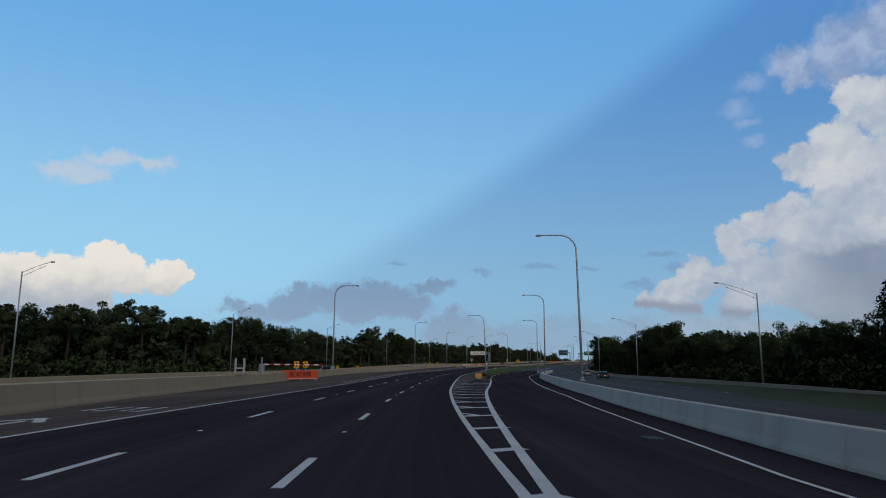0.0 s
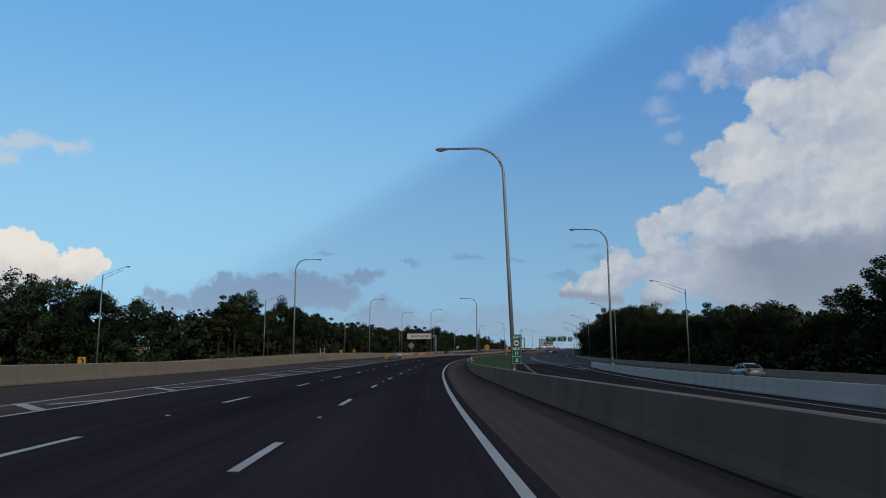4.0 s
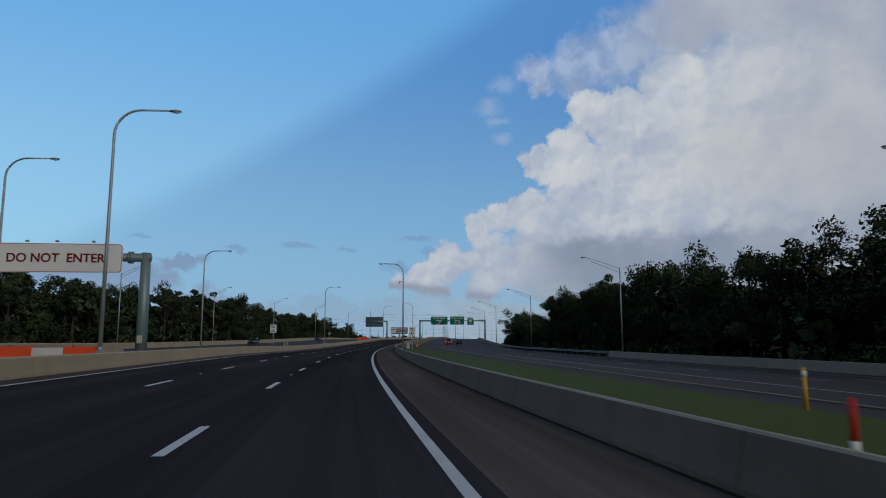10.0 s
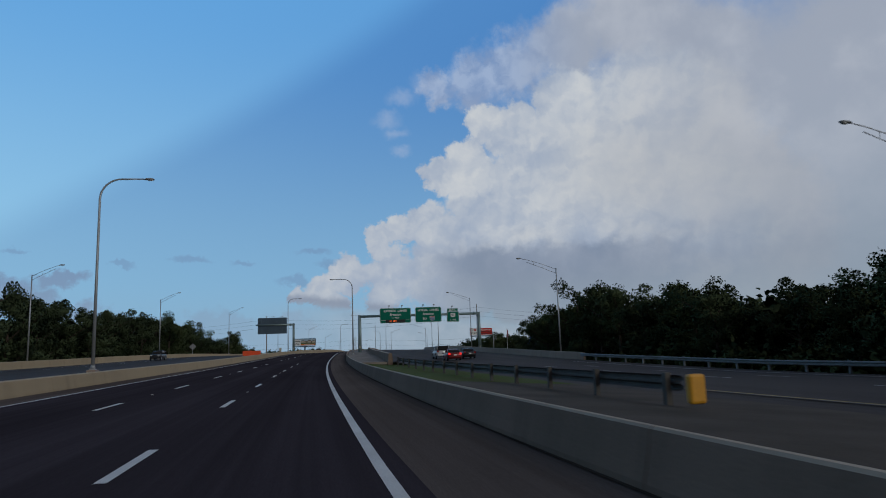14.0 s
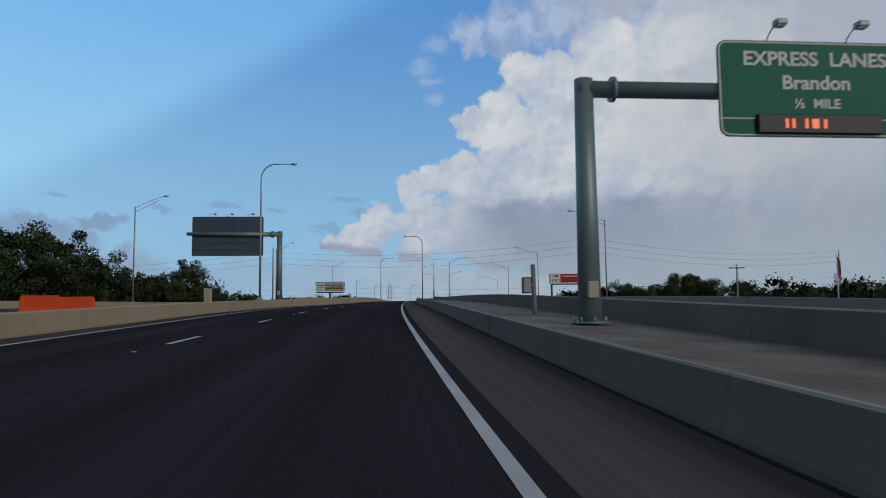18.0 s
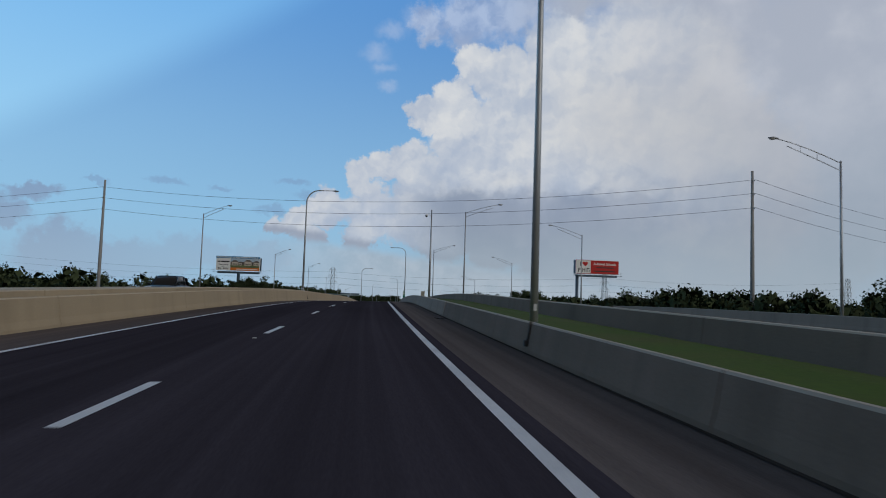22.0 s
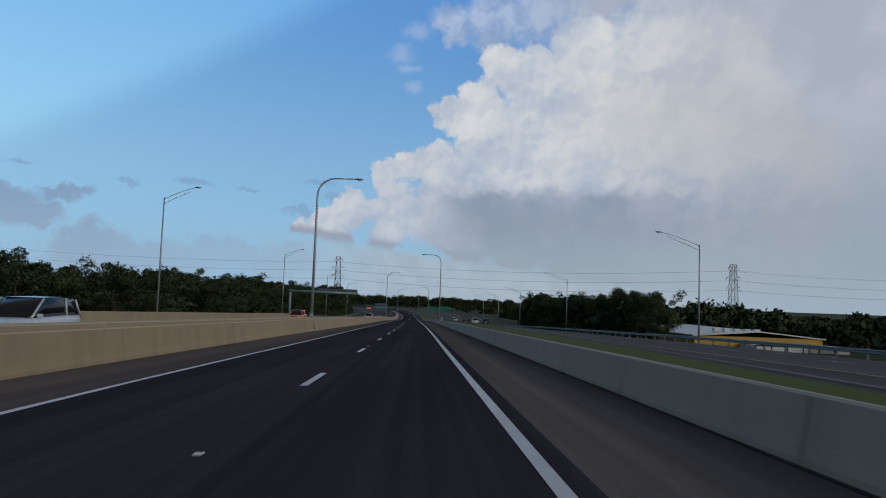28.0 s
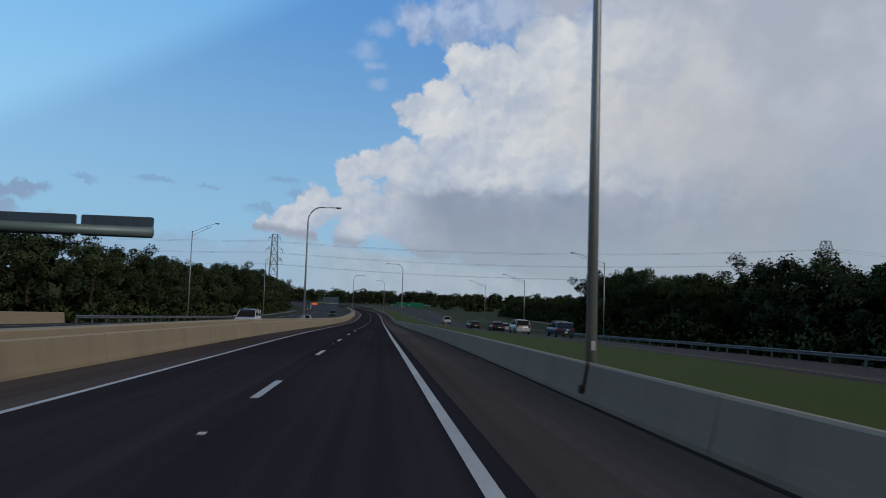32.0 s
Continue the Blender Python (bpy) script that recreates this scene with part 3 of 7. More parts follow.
WALL_OUT = tab((-60, -53.2), (85, -53.4), (157, -53.3), (223, -50.4), (285, -46.1), (353, -44.4), (424, -42.1), (475, -41.1), (528, -38.6), (582, -35.7), (638, -32.0),
               (711, -28.7), (775, -26.0), (862, -29.7), (934, -29.4), (1013, -29.7), (2400, -29.7))
WHITE_WALL = tab((-60, 4.8), (12, 7.8), (16, 8.3), (25, 9.2), (49, 11.1), (78, 12.1), (123, 14.7), (181, 18.8), (228, 22.0))
SLIP_L = tab((-60, 1.5), (8, 1.65), (30, 2.8), (40, 3.3), (50, 3.78), (56, 4.12), (70, 4.95), (76, 5.15), (82, 5.45), (93, 5.7), (120, 6.4), (150, 7.6), (190, 10.0), (228, 12.6), (300, 14.0), (380, 14.2), (470, 13.2),
             (520, 10.6), (640, 10.8), (720, 13.8), (800, 15.2), (870, 13.8), (1000, 13.0), (2400, 13.0))
LOCAL_L = tab((100, 5.0), (150, 6.6), (190, 8.6), (228, 10.6), (300, 11.4), (380, 11.6), (470, 10.9), (520, 9.0), (640, 9.2), (700, 8.0), (745, 8.7), (850, 8.9), (890, 10.8),
              (1000, 11.4), (2400, 11.4))
WALL_LOCAL = tab((-60, 39.6), (90, 39.0), (158, 37.8), (229, 36.4), (282, 35.2), (339, 34.9), (396, 33.4), (457, 32.2), (514, 30.2), (581, 30.4), (645, 29.6), (708, 29.6),
                 (848, 32.0), (935, 32.6), (1009, 33.0), (2400, 33.0))
WALL_2 = tab((488, 6.4), (525, 8.0), (620, 8.4), (665, 8.0), (702, 7.3), (745, 8.15), (846, 8.3))
WALL_2_TOP = tab((488, 1.3), (600, 1.22), (630, 1.12), (660, 0.98), (700, 0.88), (745, 0.96), (790, 0.93), (822, 0.88), (846, 0.75))
GROUND_Z = tab((100, 0.10), (130, 0.42), (480, 0.42), (500, 0.46), (640, 0.46), (700, 0.45), (1000, 0.40), (2400, 0.4))

ROOTS = {}


def finish(name, bm, mat, smooth=False):
    me = bpy.data.meshes.new(name)
    bm.to_mesh(me)
    bm.free()
    for m in mat if isinstance(mat, (list, tuple)) else (mat,):
        me.materials.append(m)
    if smooth:
        for p in me.polygons:
            p.use_smooth = True
    return me


def part(name, bm, mat, parent, label="", smooth=False):
    """Links a bmesh as one mesh object under a thing or under a part."""
    ob = new(name, finish(name, bm, mat, smooth))
    ob.parent = parent
    return tagged(ob, label) if label else ob


def root(name, label, category, group="", kind=""):
    return tagged(new(name), label, category, group, kind)


def box(bm, c, size, m=None, mat=0):
    """A box of the given size round c, with its edges slightly eased."""
    r = bmesh.ops.create_cube(bm, size=1.0, matrix=(m or Matrix()) @ Matrix.Translation(c) @ Matrix.Diagonal((*size, 1)))
    for f in {f for vert in r["verts"] for f in vert.link_faces}:
        f.material_index = mat
    return r["verts"]


def soft_box(c, size, bevel=0.02, seg=2, m=None):
    bm = bmesh.new()
    box(bm, c, size, m)
    bmesh.ops.bevel(bm, geom=bm.edges[:], offset=bevel, segments=seg, affect="EDGES", profile=0.5)
    return bm


def tube(bm, points, radii, seg=10, cap=True):
    """A round tube along points with a radius at each."""
    pts = [Vector(p) for p in points]
    rings = []
    for i, p in enumerate(pts):
        d = (pts[min(i + 1, len(pts) - 1)] - pts[max(i - 1, 0)]).normalized()
        side = d.cross(Vector((0, 0, 1)) if abs(d.z) < 0.9 else Vector((0, 1, 0))).normalized()
        up = side.cross(d)
        r = radii[i] if isinstance(radii, (list, tuple)) else radii
        rings.append([bm.verts.new(p + r * (math.cos(a) * side + math.sin(a) * up)) for a in (2 * math.pi * k / seg for k in range(seg))])
    for a, b in zip(rings, rings[1:]):
        for k in range(seg):
            bm.faces.new((a[k], a[(k + 1) % seg], b[(k + 1) % seg], b[k])).smooth = True
    if cap:
        bm.faces.new(rings[0][::-1])
        bm.faces.new(rings[-1])
    return bm


def profile_strip(bm, rows, closed=False, mats=None):
    """Faces between successive rows of points."""
    prev = None
    for row in rows:
        vs = [bm.verts.new(p) for p in row]
        if prev:
            n = len(vs)
            for i in range(n if closed else n - 1):
                f = bm.faces.new((prev[i], prev[(i + 1) % n], vs[(i + 1) % n], vs[i]))
                if mats:
                    f.material_index = mats[i]
        else:
            first = vs
        prev = vs
    if closed:
        bm.faces.new(first)
        bm.faces.new(prev[::-1])
    return bm


def stations(s0, s1, step):
    n = max(1, int(math.ceil((s1 - s0) / step)))
    return [s0 + (s1 - s0) * i / n for i in range(n + 1)]


def lane(name, left, right, s0, s1, mat, z=0.0, step=6.0, cols=1, label="", category="road", kind="structure", parent=None):
    """A paved ribbon between two offsets."""
    bm = bmesh.new()
    rows, along = [], []
    for s in stations(s0, s1, step):
        a, b = (float(f(s)) if callable(f) else f for f in (left, right))
        along += [(a + (b - a) * i / cols, s) for i in range(cols + 1)]
        rows.append([P(s, a + (b - a) * i / cols, z(s) if callable(z) else z) for i in range(cols + 1)])
    profile_strip(bm, rows)
    uv = bm.loops.layers.uv.new("along")
    bm.verts.index_update()
    for f in bm.faces:
        for lp in f.loops:
            lp[uv].uv = along[lp.vert.index]
    bmesh.ops.recalc_face_normals(bm, faces=bm.faces[:])
    if bm.faces and bm.faces[:][0].normal.z < 0:
        bmesh.ops.reverse_faces(bm, faces=bm.faces[:])
    ob = new(name, finish(name, bm, mat))
    if parent is not None:
        ob.parent = parent
        return ob
    return tagged(ob, label, category, kind=kind)


def stripe(parent, name, off, s0, s1, width, mat, z=0.006, step=4.0):
    return lane(name, lambda s: off(s) - width / 2, lambda s: off(s) + width / 2, s0, s1, mat, z, step, parent=parent)


def barrier(name, label, foot, height, s0, s1, side, mat, cap, width=0.2, seg=12.2, back=None, z=0.0, base=0.0):
    """A cast concrete barrier in segments with open joints. side: -1 if its face looks to smaller u."""
    top = root(name, label, "barrier", kind="structure")
    s = s0
    while s < s1 - 0.5:
        e = min(s + seg, s1)
        bm = bmesh.new()
        rows = []
        for q in stations(s + 0.012, e - 0.012, 6.2):
            f, h = foot(q), height(q) if callable(height) else height
            bk = back(q) if back else f - side * (width + 0.14)
            zz = z(q) if callable(z) else z
            o = -side
            tb = bk if back else f + o * (0.14 + width)
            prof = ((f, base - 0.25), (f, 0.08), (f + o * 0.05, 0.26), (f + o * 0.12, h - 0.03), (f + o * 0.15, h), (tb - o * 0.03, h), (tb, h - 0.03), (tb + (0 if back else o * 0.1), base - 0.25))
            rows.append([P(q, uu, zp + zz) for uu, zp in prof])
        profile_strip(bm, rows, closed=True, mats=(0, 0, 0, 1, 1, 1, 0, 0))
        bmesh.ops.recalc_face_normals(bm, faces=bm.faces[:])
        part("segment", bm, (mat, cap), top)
        s = e
    return top


def guardrail(name, label, off, s0, s1, z=0.0, face=1, group="", mat=None):
    """W-beam steel rail on posts. face: +1 if the beam is on the side of larger u."""
    top = root(name, label, "guardrail", group)
    bm = bmesh.new()
    prof = ((0.0, 0.42), (0.08, 0.47), (0.08, 0.52), (0.0, 0.57), (0.0, 0.60), (0.08, 0.65), (0.08, 0.70), (0.0, 0.75))
    rows = []
    for s in stations(s0, s1, 3.8):
        rows.append([P(s, off(s) + face * (0.1 + a), z + b) for a, b in prof])
    profile_strip(bm, rows)
    part("beam", bm, mat or M_RAIL, top)
    post = bmesh.new()
    box(post, (0, 0, 0.28), (0.12, 0.16, 1.05))
    me = finish("post", post, mat or M_RAIL)
    for s in stations(s0 + 0.4, s1 - 0.4, 3.8):
        ob = new("post", me)
        ob.parent = top
        ob.matrix_local = at(s, off(s), z)
    return top


# ---- ground: one sheet to the horizon, lifted into the embankment under the roads ----
GS = list(np.arange(-60, 1300, 12.0)) + list(np.arange(1300, 2401, 60.0))
ROWS = []
for s in GS:
    lo, hi = float(WALL_OUT(s)) - 1.5, float(WALL_LOCAL(s)) + 1.5
    nat, road_z = float(NATURAL(s)), float(np.interp(s, LS, LZ))
    row = []
    far_y = -900 + (s + 60) / 2460 * 5200
    row.append(Vector((-4500, far_y, nat)))
    for du in (-420, -160, -60, -30, -16, -8, -3, 0):
        z = max(nat, road_z - 0.35 + float(crown(s, lo)) - max(0, -du - 1) * 0.42) if du > -60 else nat
        p = P(s, lo + du, 0, False)
        p.z = z + (0 if du > -16 else 0.5 * noise.noise(Vector((p.x * 0.02, p.y * 0.02, 0))))
        row.append(p)
    for f in (0.25, 0.5, 0.75):
        p = P(s, lo + (hi - lo) * f, -0.5)
        row.append(p)
    for du in (0, 3, 8, 16, 30, 60, 160, 320):
        z = max(nat, road_z - 0.35 + float(crown(s, hi)) - max(0, du - 1) * 0.42) if du < 60 else nat
        p = P(s, hi + du, 0, False)
        p.z = z + (0 if du < 16 else 0.5 * noise.noise(Vector((p.x * 0.02, p.y * 0.02, 0))))
        row.append(p)
    row.append(Vector((4500, far_y, nat)))
    ROWS.append(row)
first = [Vector((p.x * 1.0, p.y - 700, ROWS[0][0].z)) for p in ROWS[0]]
last = [Vector((p.x, 4800, ROWS[-1][0].z)) for p in ROWS[-1]]
bm = bmesh.new()
profile_strip(bm, [first] + ROWS + [last])
bmesh.ops.recalc_face_normals(bm, faces=bm.faces[:])
if sum(f.normal.z for f in bm.faces) < 0:
    bmesh.ops.reverse_faces(bm, faces=bm.faces[:])
tagged(new("ground", finish("ground", bm, M_GROUND, True)), "scrubby grass and earth ground running to the horizon", "ground", kind="structure")

# ---- carriageways ----
D0, D1 = 774.0, 832.0
for nm, s0, s1 in (("express_road", -60, D0), ("express_road", D1, 2400)):
    lane(nm, lambda s: EDGE_L(s) - 0.12, lambda s: EDGE_R(s) + 0.35, s0, s1, M_ASPHALT, 0.0, 6, 3, "dark smooth asphalt carriageway of the express lanes")
    if s0 < 92:
        lane("gore", lambda s: EDGE_R(s) + 0.35, lambda s: np.maximum(SLIP_L(s), EDGE_R(s) + 0.36), s0, 92, M_ASPHALT, -0.002, 6, 2, "dark asphalt wedge between express lanes and slip road", "gore")
    lane("shoulder_right", lambda s: EDGE_R(s) + 0.35, lambda s: np.where(s > 100, WALL_R(np.maximum(s, 100)) + 0.25, np.maximum(SLIP_L(s), EDGE_R(s) + 0.36)), max(s0, 92), s1, M_SHOULDER, -0.002, 6, 2, "worn brown-grey asphalt shoulder beside the concrete barrier", "shoulder")
lane("shoulder_left", lambda s: np.where(s < 275, WALL_MID(s) - 0.2, WALL_L(np.maximum(s, 275)) - 0.2), lambda s: EDGE_L(s) - 0.12, -60, D0, M_SHOULDER, -0.002, 6, 2, "worn brown-grey asphalt shoulder and hatched strip along the tan barrier", "shoulder")
lane("shoulder_left", lambda s: WALL_L(s) - 0.2, lambda s: EDGE_L(s) - 0.12, D1, 2400, M_SHOULDER, -0.002, 6, 2, "worn brown-grey asphalt shoulder along the tan barrier", "shoulder")
lane("bridge_deck", lambda s: WALL_L(s) - 0.2, lambda s: WALL_R(s) + 0.25, D0, D1, M_DECK, 0.0, 6, 4, "pale stained concrete bridge deck crossing the express lanes", "bridge deck")
for s in (D0, D1):
    lane("expansion_joint", lambda q: WALL_L(q) + 0.05, lambda q: WALL_R(q) - 0.05, s - 0.12, s + 0.12, M_BLACK, 0.005, 1, 4, "black rubber joint across the end of the bridge deck", "joint")
lane("opposite_road", lambda s: WALL_OUT(s) - 0.2, lambda s: np.where(s < 272, WALL_MID(s) - 0.3, np.where(s < 642, WALL_L(np.maximum(s, 272)) - 0.4, WALL_L_BACK(np.maximum(s, 272)) + 0.2)), -60, 2400, M_LOCAL, -0.01, 8, 4, "grey asphalt carriageway of the opposite direction")
lane("slip_road", lambda s: np.maximum(SLIP_L(s), EDGE_R(s) + 0.36), lambda s: WHITE_WALL(s) + 0.2, -60, 100, M_ASPHALT, -0.006, 6, 2, "dark asphalt slip road leaving the express lanes")
lane("slip_road", lambda s: LOCAL_L(s), lambda s: WHITE_WALL(s) + 0.2, 100, 240, M_ASPHALT, -0.006, 6, 2, "dark asphalt slip road curving into the local lanes")
lane("local_road", lambda s: np.where(s < 240, WHITE_WALL(s) + 0.2, LOCAL_L(np.maximum(s, 240))), lambda s: WALL_LOCAL(s) + 0.2, -60, 2400, M_LOCAL, -0.014, 6, 4, "brown-grey asphalt carriageway of the local lanes")
# median between the express barrier and the local lanes
lane("median_apron", lambda s: WALL_R(s) + 0.2, lambda s: LOCAL_L(s), 97, 128, M_SHOULDER, 0.002, 4, 2, "worn asphalt nose behind the crash cushion", "median")


def median_z(s, f):
    return float(GROUND_Z(s)) * (1 - f) + 0.02 * f


for s0, s1 in ((128, 492), (645, 2400)):
    bm = bmesh.new()
    rows = []
    for s in stations(s0, s1, 5):
        a = float(WALL_R(s)) + 0.30
        b = float(LOCAL_L(s)) if s < 500 or s > 846 else float(WALL_2(s)) - 0.1
        flat = 500 < s < 846
        rows.append([P(s, a + (b - a) * f, (0.45 if flat and f < 0.9 else median_z(s, f)) + (0.006 * noise.noise(Vector((s * 0.7, f * 9, 0))) if 0 < f < 1 else 0)) for f in (0, 0.2, 0.4, 0.6, 0.8, 1)])
    profile_strip(bm, rows)
    bmesh.ops.recalc_face_normals(bm, faces=bm.faces[:])
    if sum(f.normal.z for f in bm.faces) < 0:
        bmesh.ops.reverse_faces(bm, faces=bm.faces[:])
    tagged(new("median_grass", finish("median_grass", bm, M_GRASS, True)), "mown green grass strip between the two carriageways", "grass", kind="structure")
bm = bmesh.new()
rows = []
for s in stations(420, 453, 3):
    a, b = float(WALL_R(s)) + 0.3, float(LOCAL_L(s))
    rows.append([P(s, a + (b - a) * f, median_z(s, f) + 0.025 + 0.012 * noise.noise(Vector((s * 0.9, f * 7, 3)))) for f in (0, 0.2, 0.4, 0.6, 0.8, 1)])
profile_strip(bm, rows)
bmesh.ops.recalc_face_normals(bm, faces=bm.faces[:])
if sum(f.normal.z for f in bm.faces) < 0:
    bmesh.ops.reverse_faces(bm, faces=bm.faces[:])
tagged(new("median_gravel", finish("median_gravel", bm, M_GRAVEL, True)), "bare brown gravel patch at the head of the median guardrail", "gravel", kind="structure")
slab = root("median_slab", "pale stained concrete slabs filling the median by the bridge approach", "slab", kind="structure")
s = 490.0
while s < 651:
    bm = bmesh.new()
    profile_strip(bm, [[P(q, WALL_R(q) + 0.36, 0.3), P(q, WALL_R(q) + 0.36, 0.5), P(q, WALL_2(q) - 0.02, 0.5), P(q, WALL_2(q) - 0.02, 0.3)] for q in (s + 0.015, s + 3.0, s + 6.0)], closed=True)
    bmesh.ops.recalc_face_normals(bm, faces=bm.faces[:])
    part("slab_panel", bm, M_SLAB, slab)
    s += 6.03

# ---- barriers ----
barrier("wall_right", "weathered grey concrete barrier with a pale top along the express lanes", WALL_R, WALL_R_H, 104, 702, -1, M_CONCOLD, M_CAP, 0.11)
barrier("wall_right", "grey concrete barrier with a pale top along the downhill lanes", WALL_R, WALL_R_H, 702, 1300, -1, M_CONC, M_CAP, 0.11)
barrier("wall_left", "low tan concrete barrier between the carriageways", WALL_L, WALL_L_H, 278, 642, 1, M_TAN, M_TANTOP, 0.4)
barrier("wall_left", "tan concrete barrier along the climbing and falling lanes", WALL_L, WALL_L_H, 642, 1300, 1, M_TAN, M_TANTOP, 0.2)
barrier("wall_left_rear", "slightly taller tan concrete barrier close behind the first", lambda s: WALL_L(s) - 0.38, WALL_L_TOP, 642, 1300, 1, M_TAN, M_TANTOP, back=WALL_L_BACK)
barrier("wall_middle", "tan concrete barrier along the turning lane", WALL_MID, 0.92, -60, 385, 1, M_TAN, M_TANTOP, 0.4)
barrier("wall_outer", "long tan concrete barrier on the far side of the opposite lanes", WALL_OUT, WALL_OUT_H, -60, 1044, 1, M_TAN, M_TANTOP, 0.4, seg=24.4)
barrier("wall_white", "clean white concrete barrier between slip road and local lanes", WHITE_WALL, 0.8, -60, 226, -1, M_WHITEWALL, M_WHITEWALL, 0.3)
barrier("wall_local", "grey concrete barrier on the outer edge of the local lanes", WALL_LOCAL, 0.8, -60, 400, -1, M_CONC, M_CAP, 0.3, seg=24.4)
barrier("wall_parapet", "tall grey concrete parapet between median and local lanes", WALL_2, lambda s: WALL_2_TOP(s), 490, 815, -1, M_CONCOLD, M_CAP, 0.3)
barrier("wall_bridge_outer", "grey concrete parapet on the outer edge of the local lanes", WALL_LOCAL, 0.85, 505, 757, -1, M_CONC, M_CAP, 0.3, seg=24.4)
guardrail("guardrail", "long galvanised steel guardrail along the local lanes before the trees", WALL_LOCAL, 400, 505, -0.0, -1, "guardrails")
guardrail("guardrail", "long galvanised steel guardrail beside the woods on the downhill run", WALL_LOCAL, 758, 1210, 0.0, -1, "guardrails")
guardrail("guardrail", "galvanised steel guardrail beyond the opposite lanes", WALL_OUT, 1046, 1240, 0.0, 1, "guardrails")
guardrail("guardrail", "short weathered dark guardrail on posts in the grass median", tab((430, 7.6), (466, 7.7), (490, 7.4)), 440, 490, 0.12, 1, "guardrails", M_RAILOLD)

# grassed bank and low wall past the woods, where the road bends away
BANK_U = tab((1100, 47.5), (1160, 48), (1340, 49), (2400, 49))
BANK_Z = tab((1100, 0.0), (1180, -0.4), (1340, -4.0), (2400, -4.0))
lane("verge", lambda s: WALL_LOCAL(s) + 0.7, lambda s: BANK_U(s) + 0.6, 1128, 1340, M_GRASS, lambda s: float(BANK_Z(s)), 6, 3, "sloping green grass bank below a low concrete wall", "grass")
barrier("wall_bank", "pale concrete wall along the top of the grass bank", BANK_U, 2.0, 1138, 1338, -1, M_CONC, M_CAP, 0.25, seg=24.4, z=BANK_Z)

# ---- road markings ----
marks = root("road_marking", "white painted lines on the express lanes", "road marking", kind="structure")
stripe(marks, "edge_line", EDGE_R, -60, 2000, 0.17, M_PAINT)
stripe(marks, "edge_line", EDGE_L, -60, 2000, 0.15, M_PAINT)
DASH = 3.05
for k in range(-4, 42):
    stripe(marks, "dash", LINE_1, 10.7 + k * 12.19 - DASH / 2, 10.7 + k * 12.19 + DASH / 2, 0.16, M_PAINT, step=2)
for k in range(-4, 42):
    stripe(marks, "dash", LINE_2, 11.2 + k * 12.19 - DASH / 2, 11.2 + k * 12.19 + DASH / 2, 0.16, M_PAINT, step=2)
for k in range(0, 95):
    c = float(np.interp(k, (0, 5, 10, 15, 17, 24, 29, 37, 95), (532.4, 593.0, 654.6, 715.8, 742.1, 830.9, 894.7, 989.2, 1703.0)))
    stripe(marks, "dash", LINE_2, c - DASH / 2, c + DASH / 2, 0.16, M_PAINT, step=2)
HATCH_UP = tab((60, -9.6), (77, -9.9), (131, -10.9), (178, -12.4), (196, -12.9), (240, -13.3), (262, -13.1))
stripe(marks, "hatch_line", HATCH_UP, 70, 262, 0.15, M_PAINT)
gore = root("road_marking", "white painted chevrons of the gore before the crash cushion", "road marking", kind="structure")
stripe(gore, "gore_line", lambda s: SLIP_L(s) - 0.02, -60, 92, 0.2, M_PAINT, z=0.012)


def bar(parent, a, b, width):
    """A painted bar between two stations (s, u)."""
    (sa, ua), (sb, ub) = a, b
    n = Vector((sb - sa, ub - ua)).normalized()
    w = Vector((-n.y, n.x)) * width / 2
    bm = bmesh.new()
    rows = []
    for f in (0, 0.5, 1):
        s, u = sa + (sb - sa) * f, ua + (ub - ua) * f
        rows.append([P(s + w.x, u + w.y, 0.012), P(s - w.x, u - w.y, 0.012)])
    profile_strip(bm, rows)
    bmesh.ops.recalc_face_normals(bm, faces=bm.faces[:])
    part("bar", bm, M_PAINT, parent)


for k in range(-12, 5):
    s = 68.2 + 4.98 * k
    a, b = float(EDGE_R(s)), float(SLIP_L(s + 2.2))
    if b - a < 0.25:
        continue
    w = (b - a) / 3.6
    bar(gore, (s, a), (s + 2.4 * w, b), 0.42 if k < 2 else 0.34)
    if b - a > 1.0:
        bar(gore, (s + 1.1 + 1.8 * w, a), (s + 0.35 + 0.6 * w, a + 0.48 * (b - a)), 0.24)
hatch = root("road_marking", "white painted hatching beside the left lane", "road marking", kind="structure")
for k in range(-2, 13):
    s = 130.0 + 10.0 * k
    a, b = float(EDGE_L(s)), float(HATCH_UP(s + 3))
    if a - b < 0.5:
        continue
    bar(hatch, (s, a), (s + 3.0 * min(1.5, (a - b) / 2.5), b), 0.36)
    if a - b > 1.2:
        bar(hatch, (s + 5.0, a), (s + 2.0, a - 0.5 * (a - b)), 0.26)
turn = root("road_marking", "white turn arrow and worn lettering bars in the turning lane", "road marking", kind="structure")
bar(turn, (15.5, -10.7), (19.5, -10.7), 0.22)
bar(turn, (19.0, -10.1), (20.6, -10.9), 0.3)
bar(turn, (19.0, -11.4), (20.6, -10.7), 0.3)
for k in range(4):
    bar(turn, (24.0, -9.6 - 0.62 * k), (26.6, -9.6 - 0.62 * k), 0.14)
    bar(turn, (24.1 + (k % 2) * 2.2, -9.55 - 0.62 * k), (24.1 + (k % 2) * 2.2, -9.9 - 0.62 * k), 0.3)
# narrow strip, darker than the shoulder, along the barrier's foot
gutter = root("gutter", "dark gutter strip at the foot of the concrete barrier", "gutter", kind="structure")
stripe(gutter, "strip", lambda s: WALL_R(s) - 0.03, 108, 1298, 0.10, M_DARKBROWN, z=0.010)
